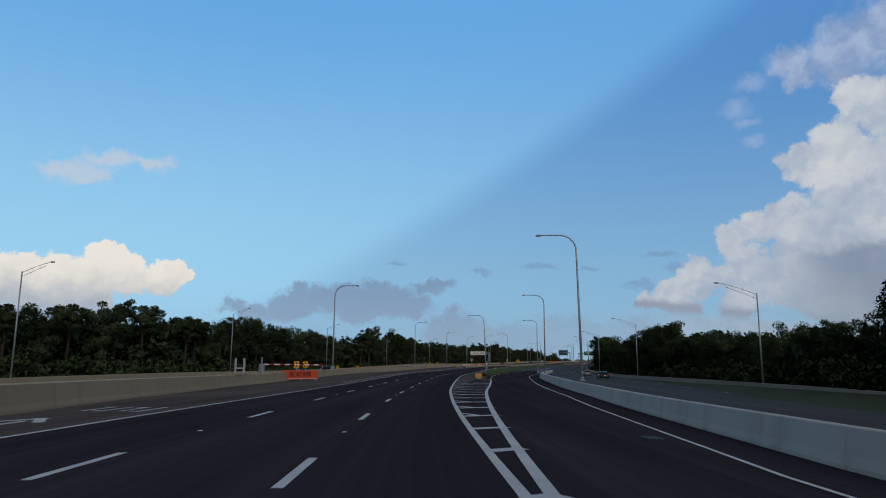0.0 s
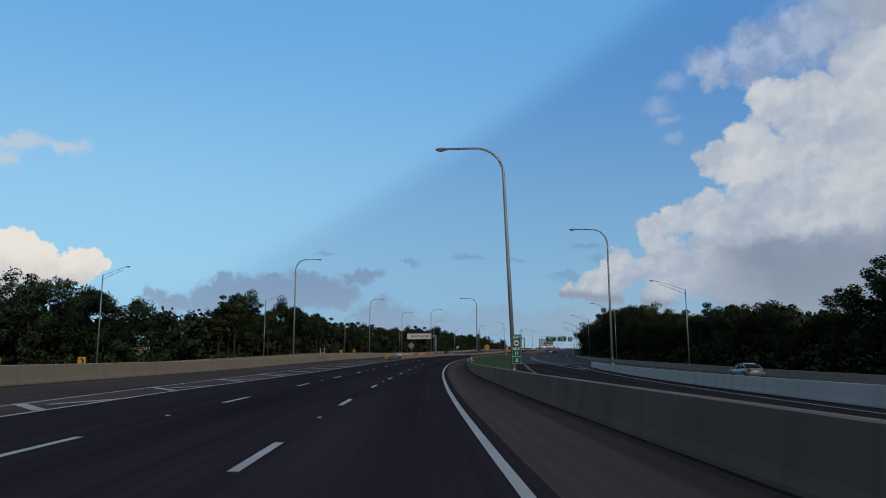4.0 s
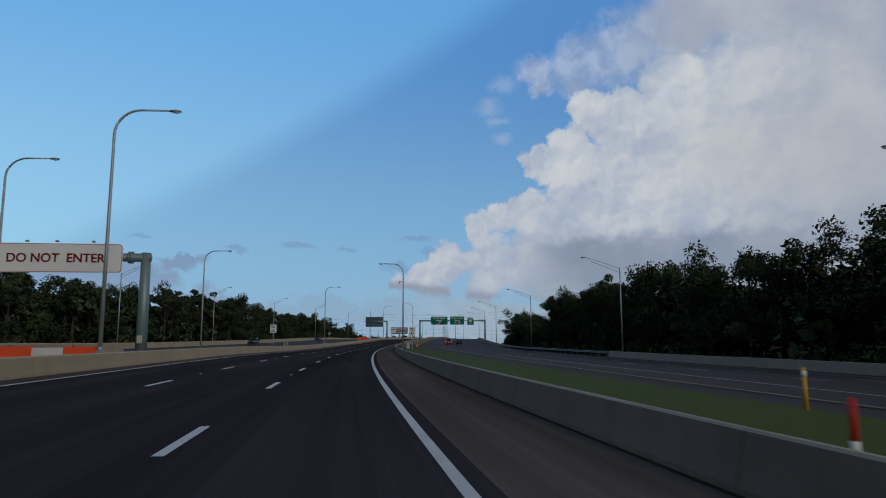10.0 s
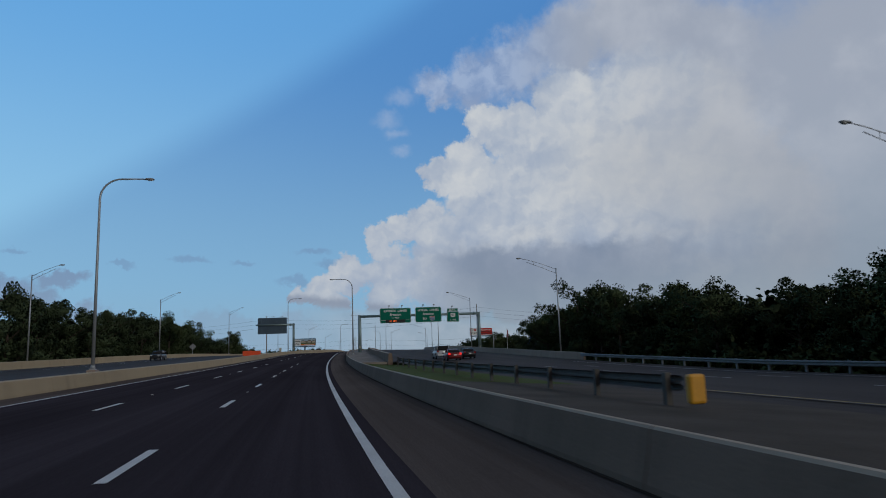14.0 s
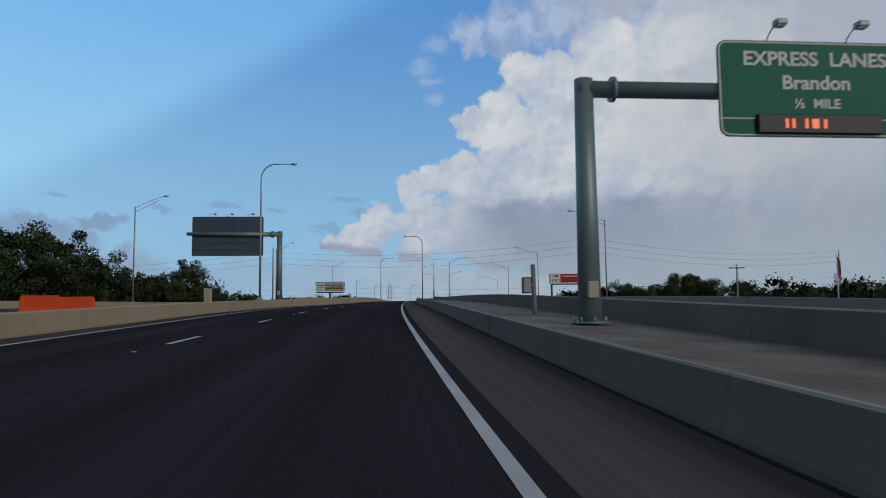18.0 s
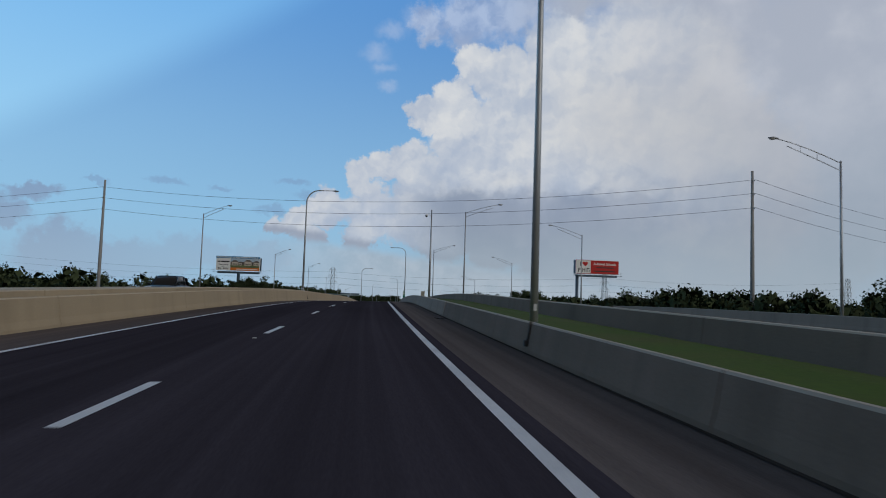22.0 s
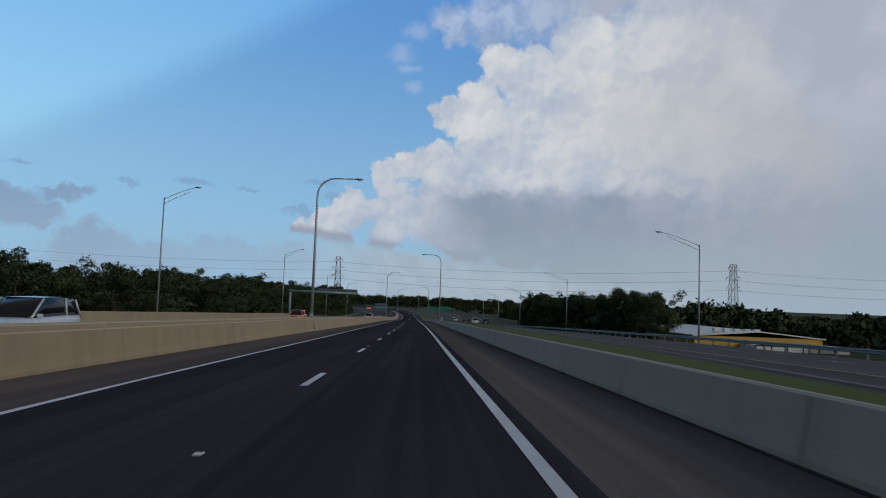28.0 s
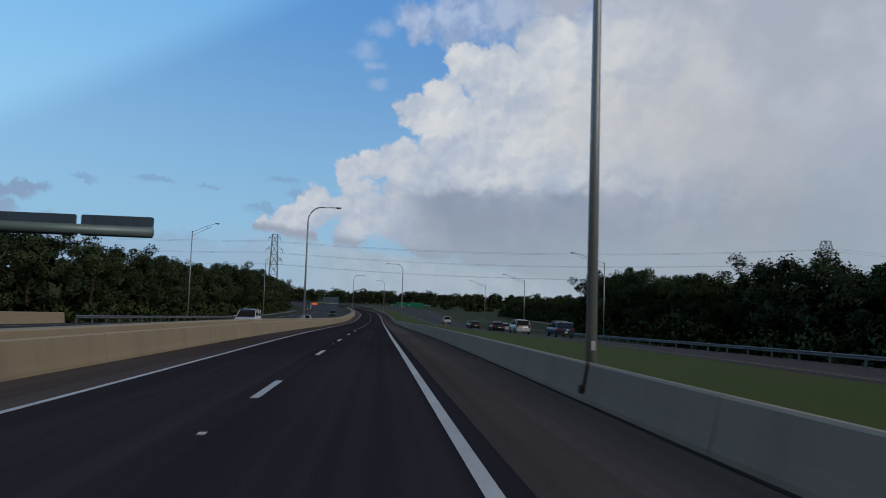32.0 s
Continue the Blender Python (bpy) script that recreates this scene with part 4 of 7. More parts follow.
# thin black strip where the grass verge meets the local lanes
seam = root("edge_seam", "thin black line between grass verge and local lanes", "seam", kind="structure")
stripe(seam, "strip", lambda s: LOCAL_L(s) + 0.95, 848, 1290, 0.14, M_BLACK, z=0.012)
stripe(seam, "strip", lambda s: SLIP_L(s) - 0.22, 200, 488, 0.14, M_BLACK, z=0.012)
local_marks = root("road_marking", "white and yellow painted lines on slip road and local lanes", "road marking", kind="structure")
stripe(local_marks, "edge_line", lambda s: WHITE_WALL(s) - 1.8, -60, 226, 0.13, M_PAINT, z=0.008)
stripe(local_marks, "yellow_line", SLIP_L, 92, 500, 0.14, M_YPAINT, z=0.008)
stripe(local_marks, "yellow_line", SLIP_L, 846, 1500, 0.14, M_YPAINT, z=0.008)
stripe(local_marks, "edge_line", lambda s: WALL_LOCAL(s) - 3.0, -60, 500, 0.14, M_PAINT, z=0.008)
stripe(local_marks, "edge_line", lambda s: WALL_LOCAL(s) - 3.0, 850, 1400, 0.14, M_PAINT, z=0.008)
stripe(local_marks, "merge_line", tab((205, 17.6), (250, 18.2), (330, 18.0), (400, 17.6)), 205, 400, 0.14, M_PAINT, z=0.008)
stripe(local_marks, "merge_line", tab((205, 20.5), (250, 20.2), (330, 18.3)), 205, 325, 0.14, M_PAINT, z=0.008)
for k in range(10):
    s = 212 + k * 9.0
    bar(local_marks, (s, float(np.interp(s, (205, 330), (17.7, 18.0)))), (s + 5, float(np.interp(s + 5, (205, 325), (20.4, 18.3)))), 0.25)
for off in (7.3, 11.0):
    for k in range(0, 46):
        c = 8 + k * 12.19
        if c < 495 and WALL_LOCAL(c) - off > (WHITE_WALL(c) + 3 if c < 226 else SLIP_L(c) + 3):
            stripe(local_marks, "dash", lambda s: WALL_LOCAL(s) - off, c, c + DASH, 0.13, M_PAINT, z=0.008, step=3)
        c2 = 850 + k * 12.19
        if c2 < 1300:
            stripe(local_marks, "dash", lambda s: WALL_LOCAL(s) - off, c2, c2 + DASH, 0.13, M_PAINT, z=0.008, step=3)
opp_marks = root("road_marking", "white painted lines on the opposite lanes", "road marking", kind="structure")
stripe(opp_marks, "edge_line", lambda s: WALL_OUT(s) + 2.8, -60, 1300, 0.14, M_PAINT, z=0.008)
stripe(opp_marks, "edge_line", lambda s: WALL_L_BACK(s) - 1.2, 276, 1300, 0.14, M_YPAINT, z=0.008)
for k in range(0, 108):
    c = -20 + k * 12.19
    stripe(opp_marks, "dash", lambda s: WALL_OUT(s) + 6.6, c, c + DASH, 0.13, M_PAINT, z=0.008, step=3)


# ---- street lamps ----
def head(parent, m):
    """A flat cobra-head luminaire with its lens underneath."""
    bm = bmesh.new()
    bmesh.ops.create_uvsphere(bm, u_segments=14, v_segments=8, radius=0.5, matrix=m @ Matrix.Diagonal((0.80, 0.34, 0.20, 1)))
    for vert in bm.verts:
        q = m.inverted() @ vert.co
        if q.z < -0.03:
            q.z = -0.03 - (-0.03 - q.z) * 0.35
            vert.co = m @ q
    hd = part("luminaire", bm, M_HEAD, parent, smooth=True)
    bm = bmesh.new()
    bmesh.ops.create_uvsphere(bm, u_segments=12, v_segments=6, radius=0.5, matrix=m @ Matrix.Translation((-0.08, 0, -0.07)) @ Matrix.Diagonal((0.46, 0.24, 0.10, 1)))
    part("lens", bm, M_GLASS, hd, "clear glass lens", smooth=True)


def davit_lamp(label, height, reach=3.4):
    """Tapered pole that bends over into a level arm towards -x."""
    top = root("street_lamp", label, "street lamp", "davit lamps along the road")
    r = 1.5
    pts = [(0, 0, 0.05), (0, 0, height * 0.5), (0, 0, height - r)]
    rad = [0.125, 0.10, 0.082]
    for k in range(1, 9):
        a = math.pi / 2 * k / 8
        pts.append((-r + r * math.cos(a), 0, height - r + r * math.sin(a) * (1.0)))
        rad.append(0.082 - 0.02 * k / 8)
    pts.append((-reach + 0.35, 0, height + 0.02))
    rad.append(0.05)
    part("pole", tube(bmesh.new(), pts, rad, 12), M_STEEL, top, smooth=True)
    bm = soft_box((0, 0, 0.03), (0.42, 0.42, 0.06), 0.012)
    part("base_plate", bm, M_STEEL, top)
    bm = bmesh.new()
    tube(bm, [(0, 0, 0.06), (0, 0, 0.32)], [0.17, 0.14], 12)
    part("base_collar", bm, M_STEEL, top)
    for x in (-0.15, 0.15):
        for y in (-0.15, 0.15):
            part("bolt", tube(bmesh.new(), [(x, y, 0.05), (x, y, 0.13)], 0.018, 6), M_STEEL, top)
    bm = soft_box((0, -0.128, 0.75), (0.1, 0.02, 0.2), 0.006)
    part("access_cover", bm, M_STEEL, top)
    head(top, Matrix.Translation((-reach, 0, height)))
    return top


def truss_lamp(label, height, reach=4.8, rise=1.35):
    """Straight pole with a two-rod bracket arm towards -x."""
    top = root("street_lamp", label, "street lamp", "bracket lamps along the outer edges")
    pt = height - rise
    part("pole", tube(bmesh.new(), [(0, 0, 0.04), (0, 0, pt * 0.5), (0, 0, pt + 0.1)], [0.115, 0.095, 0.072], 10), M_STEEL, top, smooth=True)
    upper = [(-reach * f, 0, pt + rise * (1 - (1 - f) ** 1.35)) for f in (0, 0.25, 0.5, 0.75, 0.93)]
    part("upper_rod", tube(bmesh.new(), upper, 0.032, 8), M_STEEL, top)
    lower = [(-reach * f, 0, pt - 0.55 + (rise + 0.42) * f ** 0.95) for f in (0, 0.3, 0.6, 0.8)]
    part("lower_rod", tube(bmesh.new(), lower, 0.028, 8), M_STEEL, top)
    for f in (0.35, 0.6):
        a = Vector((-reach * f, 0, pt + rise * (1 - (1 - f) ** 1.35)))
        part("strut", tube(bmesh.new(), [a, (a.x, 0, pt - 0.55 + (rise + 0.42) * f ** 0.95)], 0.015, 6), M_STEEL, top)
    bm = bmesh.new()
    tube(bm, [(0, 0, pt + 0.1), (0, 0, pt + 0.17)], [0.085, 0.05], 10)
    part("cap", bm, M_STEEL, top)
    part("base_plate", soft_box((0, 0, 0.03), (0.4, 0.4, 0.06), 0.012), M_STEEL, top)
    head(top, Matrix.Translation((-reach, 0, height)) @ Matrix.Rotation(0.05, 4, "Y"))
    return top


def scatter(thing, poses):
    """The thing at the first pose, and copies of it at the others."""
    thing.matrix_basis = poses[0]
    return [thing] + [copy_thing(thing, m) for m in poses[1:]]


DR = ((159.6, 4.95), (277.0, 4.6), (411.0, 4.95), (545.0, 4.75), (690.0, 5.05), (839.9, 5.08), (989.9, 4.36), (1132.0, 4.9), (1270.0, 4.9))
lampA = davit_lamp("tall grey davit lamp standing behind the concrete barrier", 13.2)
scatter(lampA, [at(s, u, 0.5 if s == 545.0 else 0.12) @ Matrix.Diagonal((1, 1, 0.97 if s == 545.0 else 1.02 if s == 277.0 else 1.0, 1)) for s, u in DR])
lampA.matrix_basis = lampA.matrix_basis @ Matrix.Rotation(radians(-2.0), 4, "Y")
lampB = davit_lamp("tall grey davit lamp on the white barrier of the slip road", 13.5)
scatter(lampB, [at(64.4, 13.1, 0.8) @ Matrix.Rotation(radians(-1.2), 4, "Y"), at(122, 15.6, 0.8), at(190, 17.5, 0.8)])
lampC = davit_lamp("tall grey davit lamp on the tan barrier, arm over the lanes", 13.9)
scatter(lampC, [at(s, u, z, 180) for s, u, z in ((220, -20.9, 0.9), (297, -23.4, 0.9), (358, -26.2, 0.9), (403, -23.0, 0.0))] + [at(s, u, 0.55, 180) @ Matrix.Diagonal((1, 1, k, 1)) for s, u, k in ((346, -14.15, 1.03), (479.5, -15.3, 1.0), (622, -13.45, 1.045))])
lampC3 = davit_lamp("grey davit lamp on the tan barrier under the power wires", 12.1)
lampC3.matrix_basis = at(754, -8.2, 1.15, 180)
lampC2 = davit_lamp("grey davit lamp on the broad tan barrier", 11.4)
scatter(lampC2, [at(107, -18.25, 0.92, 180) @ Matrix.Diagonal((1, 1, 1.13, 1))] + [at(s, u, z, 180) for s, u, z in ((1056, -8.75, 1.0), (1220, -8.7, 1.0))])
lampC4 = davit_lamp("grey davit lamp on the tan barrier before the woods", 11.6)
lampC4.matrix_basis = at(911, -8.8, 1.12, 180)
lampD = truss_lamp("slim grey bracket lamp on the far barrier before the trees", 13.1, 5.0, 1.5)
scatter(lampD, [at(s, float(WALL_LOCAL(s)) + 0.75, 0.35) for s in (22, 90, 159, 229, 283, 340, 396, 457)] + [at(715.5, 33.0, 0.0)] + [at(s, float(WALL_LOCAL(s)) + 0.8, 0.0) for s in (514, 581, 645, 776, 848, 935, 1009, 1078, 1136, 1195)])
lampE0 = truss_lamp("slim grey bracket lamp below the trees beyond the opposite lanes", 14.9, 3.8)
scatter(lampE0, [at(s, float(WALL_OUT(s)) - 0.5, 0.6, 180) for s in (15, 85, 157, 223, 285)])
lampE = truss_lamp("slim grey bracket lamp beyond the opposite lanes", 13.4, 3.8, 1.5)
lampE2 = truss_lamp("grey bracket lamp beside the opposite lanes near the woods", 14.9, 3.8, 1.5)
scatter(lampE2, [at(s, float(WALL_OUT(s)) - 0.5, 0.6, 180) for s in (934, 1010.3, 1088, 1160)])
scatter(lampE, [at(s, float(WALL_OUT(s)) - 0.5, 0.6, 180) for s in (353, 424, 475, 528, 582, 638, 711, 777, 862)])
lampF = truss_lamp("grey bracket lamp in the grass median, arm over the local lanes", 13.6)
scatter(lampF, [at(766, 12.3, 0.3, 180), at(836, 11.7, 0.3, 180)])

# concrete pedestals behind the barrier under the lamps
ped = root("lamp_pedestal", "short pale concrete block behind the barrier under a lamp", "pedestal", "lamp pedestals")
part("block", soft_box((0, 0, 0.25), (0.62, 0.9, 0.42), 0.03), M_CONC, ped)
scatter(ped, [at(s, u, -0.3 if s != 545.0 else 0.04) for s, u in DR])
plinth = root("concrete_plinth", "pale concrete plinth on the road behind the tan barrier", "plinth", "plinths behind the tan barrier")
part("block", soft_box((0, 0, 0.25), (0.62, 0.9, 0.6), 0.03), M_CONC, plinth)
scatter(plinth, [at(s, u, z, 0, p) @ Matrix.Diagonal((a, b, 1, 1)) for s, u, z, p, a, b in (
    (346, -14.15, 0, True, 1, 1), (479.5, -15.3, 0, True, 1, 1), (622, -13.45, 0, True, 1, 1), (350.4, -13.3, 0, False, 2.1, 1.4), (629.5, -12.75, 0, False, 2.1, 1.4),
    (407.7, -14.0, -0.05, True, 0.7, 0.4), (440, -17.5, -0.03, True, 1.7, 0.7), (600, -12.9, 0, True, 1.6, 0.9), (304.4, -13.8, 0.0, True, 0.8, 0.5))])

# conduits down the face of the barrier beside the lamps
cd = root("conduit", "dark conduit pipe with a small box on the barrier face", "conduit", "conduits")
part("pipe", tube(bmesh.new(), [(0.0, 0, 0.2), (0.05, 0, 0.42), (0.085, 0, 0.70)], 0.035, 8), M_RAILOLD, cd, smooth=True)
part("box", soft_box((-0.02, 0, 0.22), (0.1, 0.14, 0.14), 0.015), M_RAILOLD, cd)
scatter(cd, [at(q, float(WALL_R(q)) + 0.02, 0.0) for q in (407.7, 685.6, 837.3, 987.3)] + [at(q, float(WALL_L(q)) - 0.02, 0.0, 180) for q in (753.4, 910.4)])


# ---- lettering ----
def letters(parent, name, words, size, x, z, y, mat, align="CENTER", squeeze=1.0):
    """Flat letters in the plane y, facing -y, centred on x with their baseline at z."""
    cu = bpy.data.curves.new(name, "FONT")
    cu.body, cu.size, cu.align_x, cu.extrude, cu.offset = words, size, align, 0.006, 0.022 * size
    tmp = bpy.data.objects.new(name, cu)
    scene.collection.objects.link(tmp)
    bpy.context.view_layer.update()
    me = bpy.data.meshes.new_from_object(tmp.evaluated_get(bpy.context.evaluated_depsgraph_get()))
    bpy.data.objects.remove(tmp)
    bpy.data.curves.remove(cu)
    me.transform(Matrix.Translation((x, y, z)) @ Matrix.Rotation(math.pi / 2, 4, "X") @ Matrix.Diagonal((squeeze, 1, 1, 1)))
    me.materials.clear()
    me.materials.append(mat)
    ob = new(name, me)
    ob.parent = parent
    return ob


def panel(parent, name, x0, x1, z0, z1, y, mat, border=None, thick=0.05, radius=0.15, edge=0.04, label=""):
    """A sign sheet with rounded corners, facing -y, with a border line set proud of it."""
    def outline(bm, inset, yy, rad):
        vs = []
        for cx, cz, a0 in ((x1 - inset - rad, z1 - inset - rad, 0), (x0 + inset + rad, z1 - inset - rad, 90), (x0 + inset + rad, z0 + inset + rad, 180), (x1 - inset - rad, z0 + inset + rad, 270)):
            for k in range(5):
                a = radians(a0 + 22.5 * k)
                vs.append(bm.verts.new((cx + rad * math.cos(a), yy, cz + rad * math.sin(a))))
        return vs
    bm = bmesh.new()
    f, b = outline(bm, 0, y, radius), outline(bm, 0, y + thick, radius)
    bm.faces.new(f)
    bm.faces.new(b[::-1])
    for i in range(len(f)):
        bm.faces.new((f[i], b[i], b[(i + 1) % len(f)], f[(i + 1) % len(f)]))
    bmesh.ops.recalc_face_normals(bm, faces=bm.faces[:])
    sheet = part(name, bm, mat, parent, label)
    if border:
        bm = bmesh.new()
        a, c = outline(bm, edge, y - 0.004, max(0.02, radius - edge)), outline(bm, edge * 2, y - 0.004, max(0.015, radius - 2 * edge))
        for i in range(len(a)):
            bm.faces.new((a[i], a[(i + 1) % len(a)], c[(i + 1) % len(a)], c[i]))
        part("border", bm, border, sheet)
    return sheet


def flat_shape(parent, name, pts, y, mat):
    bm = bmesh.new()
    bm.faces.new([bm.verts.new((px, y, pz)) for px, pz in pts])
    bmesh.ops.recalc_face_normals(bm, faces=bm.faces[:])
    return part(name, bm, mat, parent)


def sign_light(parent, x, z):
    """A small flood lamp on a bent bracket over a sign."""
    part("bracket", tube(bmesh.new(), [(x, 0.05, z), (x, -0.05, z + 0.25), (x, -0.35, z + 0.42), (x, -0.6, z + 0.45)], 0.022, 6), M_STEEL, parent)
    fl = part("flood_lamp", soft_box((x + 0.02, -0.72, z + 0.43), (0.34, 0.32, 0.2), 0.05), M_HEAD, parent)
    part("lens", soft_box((x + 0.02, -0.72, z + 0.32), (0.26, 0.24, 0.03), 0.01), M_GLASS, fl)


def tapered_post(parent, x, z0, z1, r0, r1):
    part("post", tube(bmesh.new(), [(x, 0, z0), (x, 0, (z0 + z1) / 2), (x, 0, z1)], [r0, (r0 + r1) / 2, r1], 16), M_POST, parent, smooth=True)
    bm = bmesh.new()
    tube(bm, [(x, 0, z0), (x, 0, z0 + 0.06)], r0 + 0.22, 16)
    part("base_flange", bm, M_POST, parent)
    for k in range(8):
        a = k * math.pi / 4
        px, py = x + (r0 + 0.14) * math.cos(a), (r0 + 0.14) * math.sin(a)
        part("anchor_bolt", tube(bmesh.new(), [(px, py, z0 + 0.05), (px, py, z0 + 0.2)], 0.025, 6), M_STEEL, parent)
    part("access_box", soft_box((x, -r0 - 0.05, z0 + 1.0), (0.3, 0.16, 0.5), 0.03), M_CREAM, parent)


def flanges(parent, xs, z, r):
    for x in xs:
        bm = bmesh.new()
        tube(bm, [(x - 0.06, 0, z), (x + 0.06, 0, z)], r + 0.13, 16)
        part("coupling_flange", bm, M_POST, parent)


# ---- sign bridge over the local lanes ----
S_G = 568.7
gx = 17.0
gan = root("sign_bridge", "blue-grey tubular steel sign bridge with three green signs", "sign bridge")
gan.matrix_basis = at(S_G, gx + 0.5, 0.15, 0, False) @ Matrix.Translation(((5.75 - gx) * -0.06, 0, 0)) @ Matrix.Diagonal((1.06, 1, 1, 1))
tapered_post(gan, 5.75 - gx, 0.28, 7.75, 0.33, 0.27)
tapered_post(gan, 29.0 - gx, -0.5, 7.75, 0.33, 0.27)
part("beam", tube(bmesh.new(), [(5.55 - gx, 0, 7.45), (29.2 - gx, 0, 7.45)], 0.26, 16), M_POST, gan, smooth=True)
flanges(gan, (6.6 - gx, 28.1 - gx), 7.45, 0.26)


def rails(parent, x0, x1, z0, z1):
    for f in (0.15, 0.5, 0.85):
        part("sign_bracket", soft_box((x0 + (x1 - x0) * f, 0.02 - 0.24, (z0 + z1) / 2), (0.1, 0.12, (z1 - z0) * 0.96), 0.01), M_STEEL, parent)


s1 = panel(gan, "express_sign", 9.65 - gx, 15.65 - gx, 5.93, 8.98, -0.36, M_GREEN, M_SIGNWHITE, radius=0.3, label="green sign naming the express lanes")
c = 12.65 - gx
letters(s1, "lettering", "EXPRESS  LANES", 0.62, c, 8.2, -0.37, M_SIGNWHITE)
letters(s1, "lettering", "Brandon", 0.62, c, 7.45, -0.37, M_SIGNWHITE)
letters(s1, "lettering", "½  MILE", 0.42, c, 6.85, -0.37, M_SIGNWHITE)
dms = part("message_panel", soft_box((c, -0.42, 6.32), (3.8, 0.16, 0.6), 0.03), M_BLACK, s1, "black display panel with amber dots")
for k, (px, w) in enumerate(((-0.75, 0.1), (-0.55, 0.1), (-0.15, 0.1), (0.12, 0.22), (0.42, 0.1))):
    part("lit_bar", soft_box((c - 0.3 + px, -0.51, 6.32), (w, 0.02, 0.30), 0.005, 1), M_LED, dms)
for side in (-1, 1):
    part("divider_line", soft_box((c + side * 2.45, -0.368, 6.5), (1.05, 0.006, 0.035), 0.001, 1), M_SIGNWHITE, s1)
rails(gan, 9.65 - gx, 15.65 - gx, 5.93, 8.98)
s2 = panel(gan, "local_sign", 16.5 - gx, 21.6 - gx, 5.92, 9.02, -0.36, M_GREEN, M_SIGNWHITE, radius=0.3, label="green sign naming the local lanes")
c = 19.05 - gx
letters(s2, "lettering", "LOCAL  LANES", 0.62, c, 8.22, -0.37, M_SIGNWHITE)
letters(s2, "lettering", "Brandon", 0.62, c, 7.42, -0.37, M_SIGNWHITE)
letters(s2, "lettering", "TO", 0.58, c - 0.75, 6.45, -0.37, M_SIGNWHITE)
SHIELD = ((-0.5, 0.42), (-0.3, 0.5), (0, 0.44), (0.3, 0.5), (0.5, 0.42), (0.52, 0.1), (0.42, -0.25), (0.2, -0.48), (0, -0.58), (-0.2, -0.48), (-0.42, -0.25), (-0.52, 0.1))
sh = flat_shape(s2, "route_shield", [(c + 0.75 + 0.94 * a, 6.68 + 0.94 * b) for a, b in SHIELD], -0.368, M_SIGNWHITE)
flat_shape(sh, "shield_field", [(c + 0.75 + 0.84 * a, 6.66 + 0.84 * b) for a, b in SHIELD if b < 0.3] + [(c + 0.75 - 0.43, 6.66 + 0.2), (c + 0.75 + 0.43, 6.66 + 0.2)][::1], -0.372, M_SIGNBLUE)
flat_shape(sh, "shield_band", [(c + 0.75 - 0.4, 6.92), (c + 0.75 + 0.4, 6.92), (c + 0.75 + 0.4, 7.06), (c + 0.75 - 0.4, 7.06)], -0.373, M_SIGNRED)
letters(sh, "lettering", "75", 0.52, c + 0.75, 6.42, -0.38, M_SIGNWHITE)
rails(gan, 16.5 - gx, 21.6 - gx, 5.92, 9.02)
s3 = panel(gan, "exit_sign", 22.65 - gx, 25.05 - gx, 5.83, 7.95, -0.36, M_GREEN, M_SIGNWHITE, radius=0.2, label="green exit sign with a route shield")
c = 23.85 - gx
US = ((-0.62, 0.3), (-0.45, 0.48), (-0.2, 0.4), (0, 0.46), (0.2, 0.4), (0.45, 0.48), (0.62, 0.3), (0.5, 0.05), (0.6, -0.2), (0.42, -0.42), (0, -0.52), (-0.42, -0.42), (-0.6, -0.2), (-0.5, 0.05))
us = flat_shape(s3, "route_shield", [(c + 0.82 * a, 7.22 + 0.85 * b) for a, b in US], -0.368, M_SIGNWHITE)
letters(us, "lettering", "301", 0.5, c, 7.06, -0.374, M_BLACK)
letters(s3, "lettering", "¾  MILE", 0.34, c, 6.12, -0.37, M_SIGNWHITE)
tabp = panel(gan, "exit_tab", 22.75 - gx, 24.85 - gx, 8.0, 8.6, -0.36, M_GREEN, M_SIGNWHITE, radius=0.06, edge=0.025, label="small green exit number tab")
letters(tabp, "lettering", "EXIT 13", 0.38, 23.8 - gx, 8.16, -0.37, M_SIGNWHITE)
rails(gan, 22.65 - gx, 25.05 - gx, 5.83, 8.6)
for x, z in ((11.4, 8.98), (13.9, 8.98), (18.0, 9.02), (20.1, 9.02), (23.7, 8.6)):
    sign_light(gan, x - gx, z)

# ---- cantilever with the back of a message sign ----
cant = root("cantilever_sign", "dark back of a large message sign on a tubular cantilever", "overhead sign")
cant.matrix_basis = at(629.5, -12.75, 0.0, 0, False)
tapered_post(cant, 0, 0.53, 8.7, 0.36, 0.30)
part("arm", tube(bmesh.new(), [(0.3, 0, 8.35), (-10.6, 0, 8.45)], [0.28, 0.2], 16), M_POST, cant, smooth=True)
flanges(cant, (-0.75, -0.9), 8.36, 0.26)
bk = panel(cant, "sign_panel", -10.1, -1.95, 5.9, 10.5, 0.3, M_SIGNBACK, radius=0.15, thick=0.12)
for f in (0.12, 0.35, 0.6, 0.85):
    part("stiffener", soft_box((-10.1 + 8.15 * f, 0.26, 8.2), (0.12, 0.08, 4.5), 0.01, 1), M_SIGNBACK, bk)
for z in (6.6, 7.4, 9.3, 10.0):
    part("rib", soft_box((-6.0, 0.27, z), (8.0, 0.05, 0.06), 0.006, 1), M_SIGNBACK, bk)
